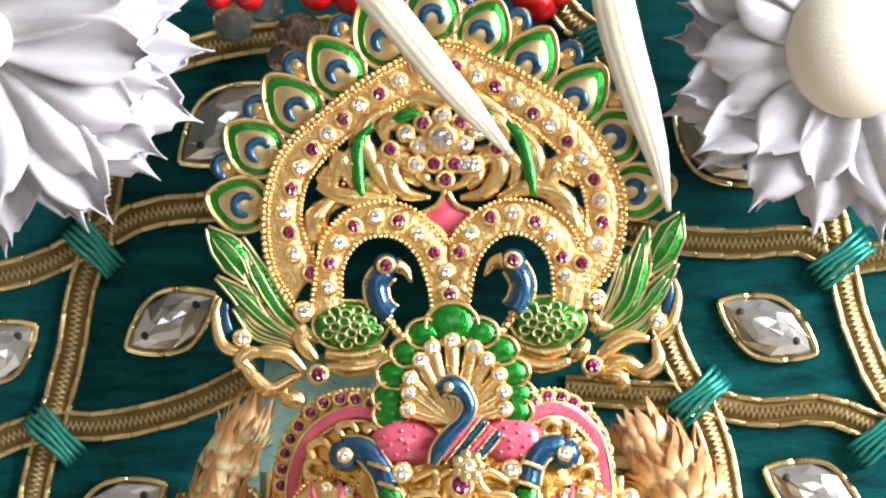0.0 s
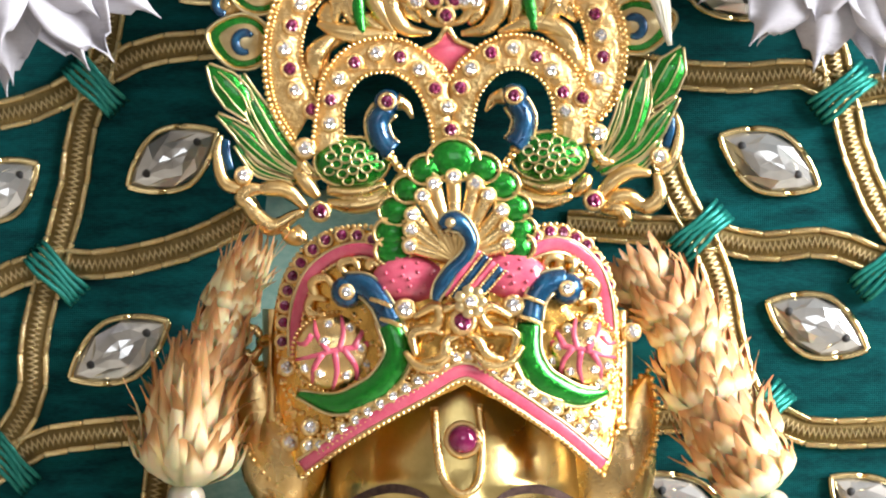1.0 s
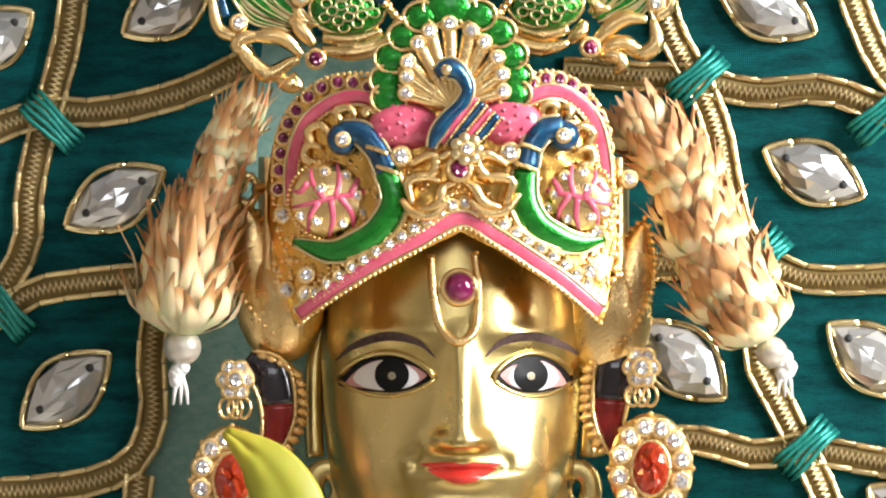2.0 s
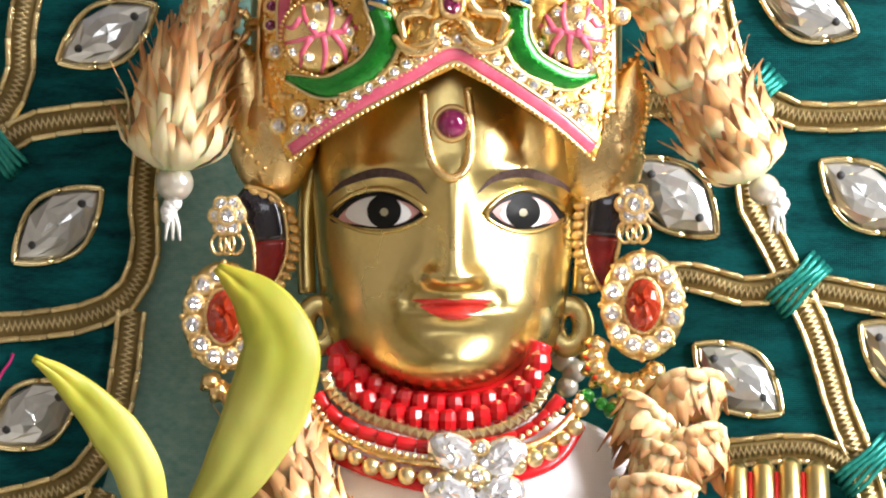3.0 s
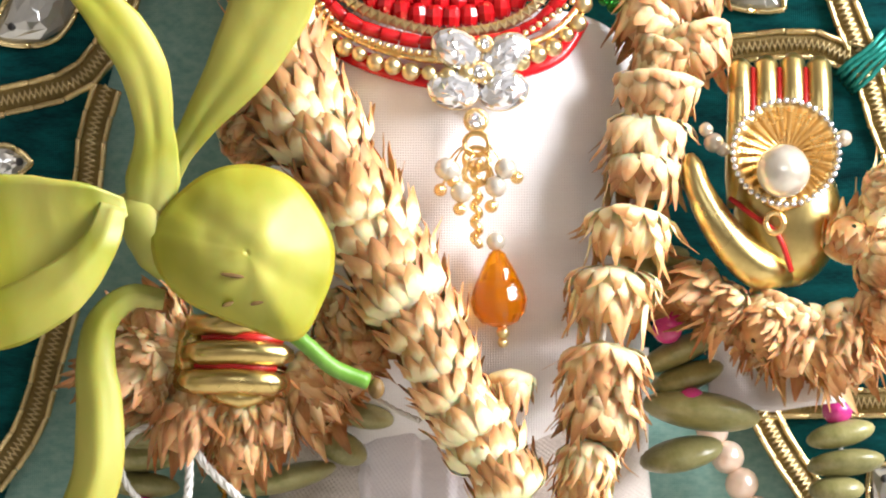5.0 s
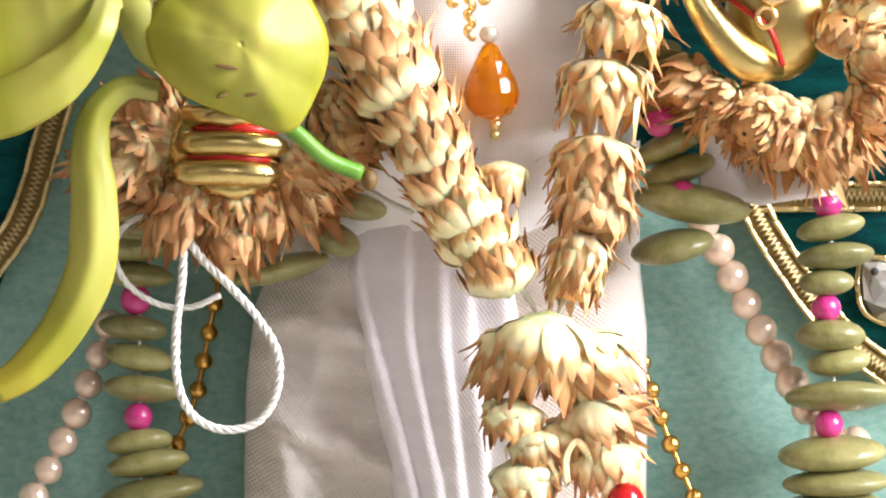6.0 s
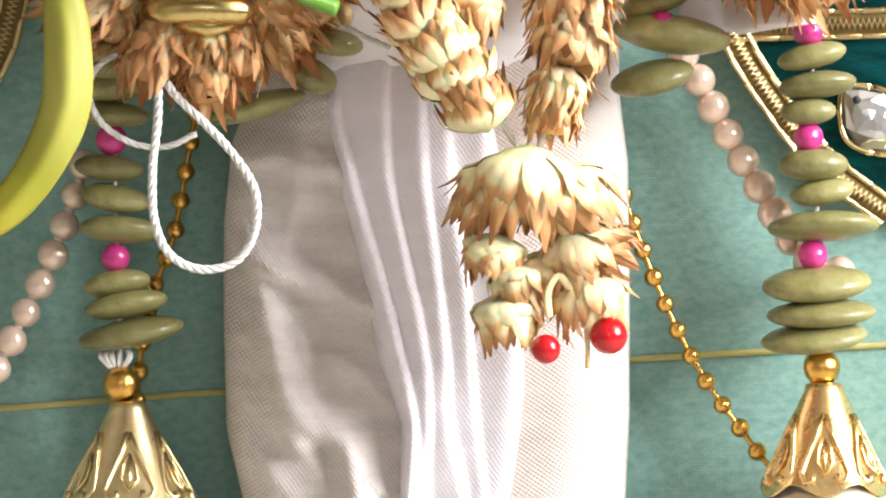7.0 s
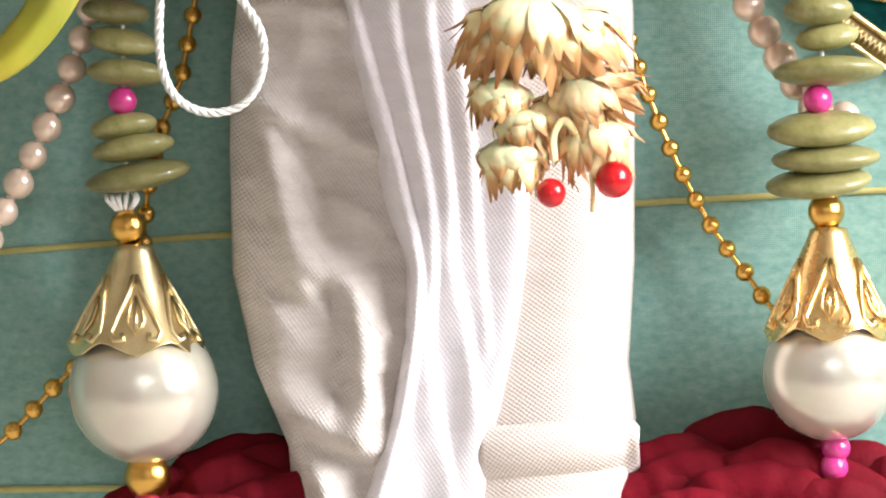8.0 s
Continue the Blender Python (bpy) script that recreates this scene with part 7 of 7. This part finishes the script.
for p, w, a in zip([(-37.4, -35.3), (-38.2, -40.4), (-32.9, -40.1), (-31.4, -39.8), (-23.9, -42.1), (-26.4, -45.6)], (2.2, 1.1, 1.4, 0.9, 1.2, 1.8), (-8, 20, 15, 0, 60, 40)):
    hit = 60.7 + 7.5 * (1 - min(1, math.hypot((p[0] + 36) / 16, (p[1] + 31) / 15)) ** 1.6)
    part("fleck", Shape().plate(ellipse(p, w, 0.42, a, 12), hit - 1.6, hit, 0, 0.15), FLECK, lip)
petal(line3([(-49.5, -39.6), (-55.5, -39.1), (-60.5, -43.6), (-61.6, -51.0)] + [(-60.9, -59.3), (-61.5, -71.3), (-66.6, -82.2), (-72.6, -89.2), (-78.5, -93.2)], (56, 57, 58, 58, 58, 58, 57, 56, 55)), [1.6, 2.2, 3.0, 3.8, 4.2, 4.2, 3.8, 3.4, 2.4], orchid, cup=0.5)
col = spline(line3([(-58.0, -22.6), (-55.4, -23.8), (-53.0, -27.0), (-51.0, -31.0), (-49.4, -35.4)], (54, 56.5, 57.5, 57, 54)), 0.8)
s = Shape().tube(col, np.interp(np.linspace(0, 1, len(col)), [0, 0.2, 0.5, 0.8, 1], [1.6, 3.6, 4.3, 3.8, 1.6]), 18, flat=0.7)
s.a = [0.16] * len(s.v)
part("column", s, ORCHID, orchid, "pale green fleshy column")
stalk = part("stalk", Shape().tube(spline(line3([(-31.4, -42.6), (-25.4, -46.6), (-20.4, -51.0), (-17.4, -52.6), (-13.4, -54.1)], (56, 56, 55, 54, 53)), 1), [1.5], 10), STEM, orchid, "green stalk with a browned end")
part("browned_end", Shape().ball((-11.9, -55.3, 52.8), (1.5, 2.0, 1.5), 0, 12, 8), FLECK, stalk)

# ---- seed strings with beads, caps and large pearls ----
SEED_MESH = [shared("seed", Shape().ball((0, 0, 0), (1, 0.29, 0.66), 0, 20, 12), SEED),
             shared("seed", Shape().ball((0, 0, 0), (1, 0.35, 0.70), 0, 20, 12), SEED)]


def seeds(parent, rows, d):
    for (x, z), w, a in rows:
        put("seed", random.choice(SEED_MESH), parent, (x, z, d + random.uniform(-0.6, 0.6)), (w / 2, max(8.2, w * 0.45), w / 2), turn=a, tip=random.uniform(-14, 14))


def hanging(label, seed_rows, pinks, gold, cap_top, cap_h, cap_r, pearl, pearl_r, below, d, metal):
    th = thing("seed_tassel", label, "tassel", "seed tassels beside the legs")
    seeds(th, seed_rows, d)
    for p, r in pinks:
        bead("pink_bead", (*p, d), r, PINK_BEAD, th)
    bead("gold_bead", (*gold, d), 3.3, GOLD_DEEP, th, 20)
    n = 48

    prof = [(2.4, 0), (3.3, 0.3), (3.6, 1.5), (4.7, cap_h * 0.2), (6.6, cap_h * 0.42), (cap_r * 0.7, cap_h * 0.63), (cap_r * 0.87, cap_h * 0.84), (cap_r, cap_h), (cap_r * 1.01, cap_h + 0.25), (cap_r * 0.93, cap_h + 0.1)]
    rows = []
    for r, h in prof:
        k = max(0, h / cap_h - 0.6) / 0.4
        rows.append([(cap_top[0] + r * math.cos(a), cap_top[1] - h - 1.1 * k * math.cos(6 * a + math.pi), d + r * math.sin(a)) for a in np.arange(n) * 2 * math.pi / n])
    part("cap", Shape().grid(rows, 0, wrap=True), metal, th, "gilt metal bead cap with embossed petals")
    relief_ = Shape()
    for k in range(6):
        a0 = 2 * math.pi * (k + 0.5) / 6

        def on(t, off):
            h = t * cap_h
            r = np.interp(h, [q[1] for q in prof[:8]], [q[0] for q in prof[:8]]) + 0.2
            return (cap_top[0] + r * math.cos(a0 + off), cap_top[1] - h, d + r * math.sin(a0 + off))
        for sg in (-1, 1):
            relief_.tube([on(t, sg * o) for t, o in ((0.3, 0.03), (0.5, 0.2), (0.7, 0.36), (0.85, 0.42), (0.93, 0.33), (0.92, 0.2), (0.86, 0.22))], 0.55, 7)
        relief_.tube([on(t, o) for t, o in ((0.5, 0), (0.62, 0.13), (0.75, 0.15), (0.86, 0), (0.75, -0.15), (0.62, -0.13), (0.5, 0))], 0.3, 6)
        relief_.tube([on(0.55, 0), on(0.7, 0), on(0.82, 0)], [0.2, 0.5, 0.2], 6)
    tagged(part("embossing", relief_, metal, th), kind="stuff")
    bead("pearl", (*pearl, d), pearl_r, PEARL, th, 36, "large ivory pearl bead with a glossy skin")
    for p, r, k in below:
        bead("bead", (*p, d), r, k, th, 18)
    part("cord", Shape().tube([(*seed_rows[0][0], d), (*gold, d), (*pearl, d)], 0.4, 6), THREAD, th)
    return th


hanging("olive seeds with magenta beads, gilt cap and ivory pearl",
        [((-53.1, -67.3), 16, 5), ((-53.6, -72.3), 14, -5), ((-53.9, -81.8), 12.5, -6), ((-52.8, -87.1), 12.5, -10), ((-52.1, -92.7), 14.5, -4), ((-52.7, -102.2), 12, 8), ((-51.1, -106.0), 15, 9), ((-50.3, -111.0), 19, 10)],
        [((-53.4, -76.8), 2.8), ((-52.9, -97.7), 2.6)], (-52.1, -120.1), (-50.9, -123.1), 18.5, 12.2, (-49.6, -148.9), 13.3,
        [((-49.0, -164.4), 4.2, GOLD_DEEP), ((-49.2, -169.9), 2.8, PINK_BEAD), ((-49.3, -174.8), 2.8, PINK_BEAD)], 13, PALE_GOLD)
hanging("olive seeds with magenta beads, bronze-gold cap and ivory pearl",
        [((70.3, -63.3), 12.5, 12), ((71.2, -68.4), 14, 6), ((69.6, -73.1), 10, 2), ((70.4, -82.5), 12.5, 0), ((71.9, -87.3), 11.5, 8), ((72.1, -93.4), 20, 2), ((70.8, -103.6), 19.5, 3), ((71.6, -108.8), 19.5, 2), ((70.3, -113.1), 19, 5)],
        [((69.7, -59.0), 2.8), ((69.6, -77.7), 2.7), ((70.2, -98.4), 2.7)], (71.6, -118.3), (72.0, -121.0), 19, 11.5, (72.3, -146.8), 12.2,
        [((73.1, -160.3), 2.6, PINK_BEAD), ((72.7, -163.8), 2.6, PINK_BEAD), ((72.4, -168.0), 3.2, GOLD_DEEP), ((72.3, -173.8), 2.8, PINK_BEAD)], 13, GOLD)
g = thing("seed_cluster", "olive green seeds and magenta beads under the garland", "seeds", "seed clusters at the waist")
seeds(g, [((41.6, -48.7), 15, 25), ((43.1, -53.2), 13.5, 18), ((45.6, -59.2), 21, -8), ((42.1, -66.9), 15, 12), ((40.6, -37.5), 12, -20), ((37.6, -32.5), 12, 10)], 27)
for p in ((40.0, -43.5), (43.9, -57.7), (39.6, -44.7)):
    bead("pink_bead", (*p, 31), 2.7, PINK_BEAD, g)
g = thing("seed_cluster", "olive green seeds tucked under the sleeve buds", "seeds", "seed clusters at the waist")
seeds(g, [((-15.7, -54.7), 9, 5), ((-14.2, -60.0), 11, -10), ((-18.2, -65.7), 10, -25), ((-27.7, -71.2), 18, 14), ((-51.1, -63.4), 13, 10), ((-54.0, -60.9), 12, 0), ((-57.0, -43.6), 12, 20)], 27)
bead("pink_bead", (*(-56.3, -55.4), 28), 2.4, PINK_BEAD, g)


def bead_string(name, label, pts, d, r, step, material, group="", wire=None):
    th = thing(name, label, "bead string", group)
    q = resample(spline(at_d(pts, d), 1.0), step)
    part("cord", Shape().tube(q, r * 0.3, 6), wire or THREAD, th)
    for c in q:
        bead("bead", (c[0], c[1], c[2]), r * random.uniform(0.94, 1.05), material, th, 16)
    return th


bead_string("pearl_string", "string of blush pearls hanging beside the legs", [(-58.1, -81.3), (-60.1, -87.2), (-64.6, -98.7), (-70.1, -109.6), (-76.7, -122.1)], 7, 2.75, 5.7, PEARL_PINK, "pearl strings")
bead_string("pearl_string", "string of blush pearls curving beside the legs", [(47.6, -62.7), (50.5, -67.7), (56.0, -78.2), (61.9, -88.1), (65.9, -95.1), (69.4, -99.6), (74.8, -101.6)], 6, 3.05, 5.6, PEARL_PINK, "pearl strings")
bead_string("ball_chain", "antique gold ball chain over mint cloth", [(-38.4, -72.4), (-39.7, -79.3), (-41.2, -87.3), (-42.9, -95.3), (-46.2, -103.2), (-48.5, -113.2)] + [(-50.7, -129.9), (-58.8, -141.8), (-65.8, -148.7), (-72.9, -156.2), (-80.9, -162.6)], 6, 1.7, 5.3, GOLD_DEEP, "ball chains", GOLD_DEEP)
bead_string("ball_chain", "antique gold ball chain over mint cloth", [(35.5, -82.6), (38.2, -91.7), (42.0, -102.0), (46.2, -111.5), (51.4, -121.0)] + [(57.7, -129.7), (62.1, -135.7), (70.1, -144.8)], 6, 1.7, 5.1, GOLD_DEEP, "ball chains", GOLD_DEEP)


def cord(label, pts, ds, r=0.75, name="cord_loop"):
    p = spline(line3(pts, ds), 0.35)
    th = thing(name, label, "cord")
    t = np.gradient(p, axis=0)
    t /= np.linalg.norm(t, axis=1)[:, None]
    for k in range(3):
        q = []
        for i, c in enumerate(p):
            n = np.cross(t[i], (0.1, 0.2, 1.0))
            n /= np.linalg.norm(n)
            b = np.cross(t[i], n)
            a = i * 0.42 + k * 2.094
            q.append(c + (n * math.cos(a) + b * math.sin(a)) * r * 0.5)
        part("strand", Shape().tube(q, r * 0.62, 6), THREAD, th)
    return th


cord("twisted white cotton cord hanging in a loop", [(-45.0, -62.4), (-45.1, -72.3), (-46.2, -82.3), (-45.9, -91.3), (-43.2, -97.3), (-37.7, -99.9), (-31.7, -98.5), (-28.3, -93.3), (-28.1, -86.3), (-31.7, -79.9), (-36.6, -74.4), (-42.1, -68.9), (-45.6, -63.4)], (42, 42, 42, 42, 41, 40, 40, 41, 42, 42, 42, 42, 41))
cord("thin white cotton thread bent in a ring", [(-51.6, -61.6), (-55.5, -63.8), (-57.3, -68.3), (-55.1, -73.8), (-49.6, -77.5), (-43.6, -78.1), (-38.4, -75.9)], (40, 39, 38, 37, 36, 36, 37), 0.55)
cord("thin white thread tied across the waist", [(-13.7, -56.0), (-8.7, -59.0), (-4.2, -61.0)], (36, 40, 43), 0.5)

cord("frayed white thread end caught in the sleeve buds", [(65.6, -42.6), (67.6, -45.6), (70.2, -44.2), (69.2, -48.6), (71.4, -51.4)], (41, 42, 42, 41, 40), 0.5, "thread_end")
th = thing("loose_thread", "short magenta thread lying on the teal velvet", "thread")
part("strand", Shape().tube(spline([(-78.6, 16.0, 1.2), (-77.4, 18.6, 1.6), (-76.0, 20.6, 1.4), (-75.4, 22.2, 1.2)], 0.6), 0.28, 6), PINK_BEAD, th)
th = thing("green_bead_string", "dark green glass beads at the edge of the collar", "beads")
for p, r in (((25.8, 14.9), 1.5), ((28.4, 13.6), 1.2), ((30.2, 12.4), 1.5)):
    bead("bead", (*p, 25), r, ENAMEL_GREEN, th, 12)
part("cord", Shape().tube([(24.4, 15.8, 24.6), (28.4, 13.6, 24.8), (31.4, 11.6, 24.6)], 0.3, 6), THREAD, th)
th = thing("pearl_string", "pale pearls behind the neck beside the ear", "bead string", "pearl strings")
for p, r in (((19.6, 23.6), 2.2), ((21.6, 21.4), 2.3), ((23.6, 19.4), 2.3), ((22.4, 16.6), 2.0)):
    bead("bead", (*p, 12), r, PEARL, th, 16)
part("cord", Shape().tube([(18.6, 25.0, 11.6), (21.6, 21.4, 11.8), (23.6, 19.4, 11.8), (22.0, 15.4, 11.6)], 0.35, 6), THREAD, th)

# ---- crimson velvet petals below ----
rose = thing("crimson_rose", "dark crimson velvet rose petals at the foot", "flower", "crimson roses")
rose2 = thing("crimson_rose", "dark crimson velvet rose petals at the foot", "flower", "crimson roses")


def rose_petal(parent, c, r, lean, seed, d):
    """A wide soft petal standing up from c with a ruffled, slightly notched rim that rolls back."""
    rows = []
    for u in np.linspace(0, 1, 18):
        row = []
        for a in np.linspace(-0.25, math.pi + 0.25, 56):
            ruffle = math.sin(5 * a + seed * 1.7) + 0.6 * math.sin(11 * a + seed) + 0.35 * math.sin(19 * a + seed * 3)
            rr = r * u * (1 + 0.05 * math.sin(3 * a + seed) + 0.022 * u * ruffle)
            row.append((c[0] + rr * math.cos(a) * 1.15 + lean * u, c[1] + rr * math.sin(a), d + 4 * math.sin(u * 2.4) + 0.4 * u ** 2 * ruffle - 3.5 * max(0, u - 0.75) * 4 * max(0, u - 0.75)))
        rows.append(row)
    part("petal", Shape().grid(rows), ROSE, parent, solid=0.6)


for i, (c, r, t, d) in enumerate((((-31.1, -171.0), 14.5, 1, 4), ((-27.1, -173.0), 15, 3, 7), ((-41.1, -173.0), 10, -3, 6), ((-34.1, -174.0), 12.5, 1, 10), ((-47.1, -175.0), 9, -4, 8), ((-28.1, -177.0), 13, 2, 13), ((-39.1, -178.0), 11, -1, 14), ((-33.1, -181.0), 13, 0, 17))):
    rose_petal(rose, c, r, t, i, d)
for i, (c, r, t, d) in enumerate((((57.8, -171.7), 18, 0, 3), ((46.8, -172.0), 14, -3, 6), ((70.8, -173.8), 15, 3, 5), ((52.8, -174.7), 15, -1, 9), ((63.8, -175.0), 16, 2, 10), ((80.8, -175.8), 13, 3, 7), ((42.8, -176.0), 12, -2, 10),
                                  ((57.8, -178.7), 16, 0, 13), ((48.8, -180.1), 13, -2, 16), ((69.8, -179.2), 14, 2, 14), ((62.8, -183.0), 14, 1, 18), ((40.8, -180.0), 9, -2, 15))):
    rose_petal(rose2, c, r, t, 10 + i, d)

th = thing("thread_tuft", "frayed white thread knot under the seeds", "thread")
s = Shape()
for i in range(9):
    c = (-52.8, -115.1)
    a = random.uniform(-2.5, 2.5)
    s.tube(spline([(c[0] + a, c[1] + 1.5, 12), (c[0] + a * 1.4, c[1], 14), (c[0] + a * 0.6, c[1] - 2, 13.5)], 0.6), 0.4, 5)
part("knot", s, THREAD, th)


# each thing's Empty goes to its base, the parts stay where they are
bpy.context.view_layer.update()
for ob in [o for o in scene.objects if o.type == "EMPTY" and o.parent is None]:
    pts = [c.matrix_world @ Vector(b) for c in ob.children_recursive if c.type == "MESH" for b in c.bound_box]
    if not pts:
        continue
    base = Vector((sum(p.x for p in pts) / len(pts), max(p.y for p in pts), min(p.z for p in pts)))
    ob.location = base
    for c in ob.children:
        c.matrix_parent_inverse = Matrix.Translation(-base)
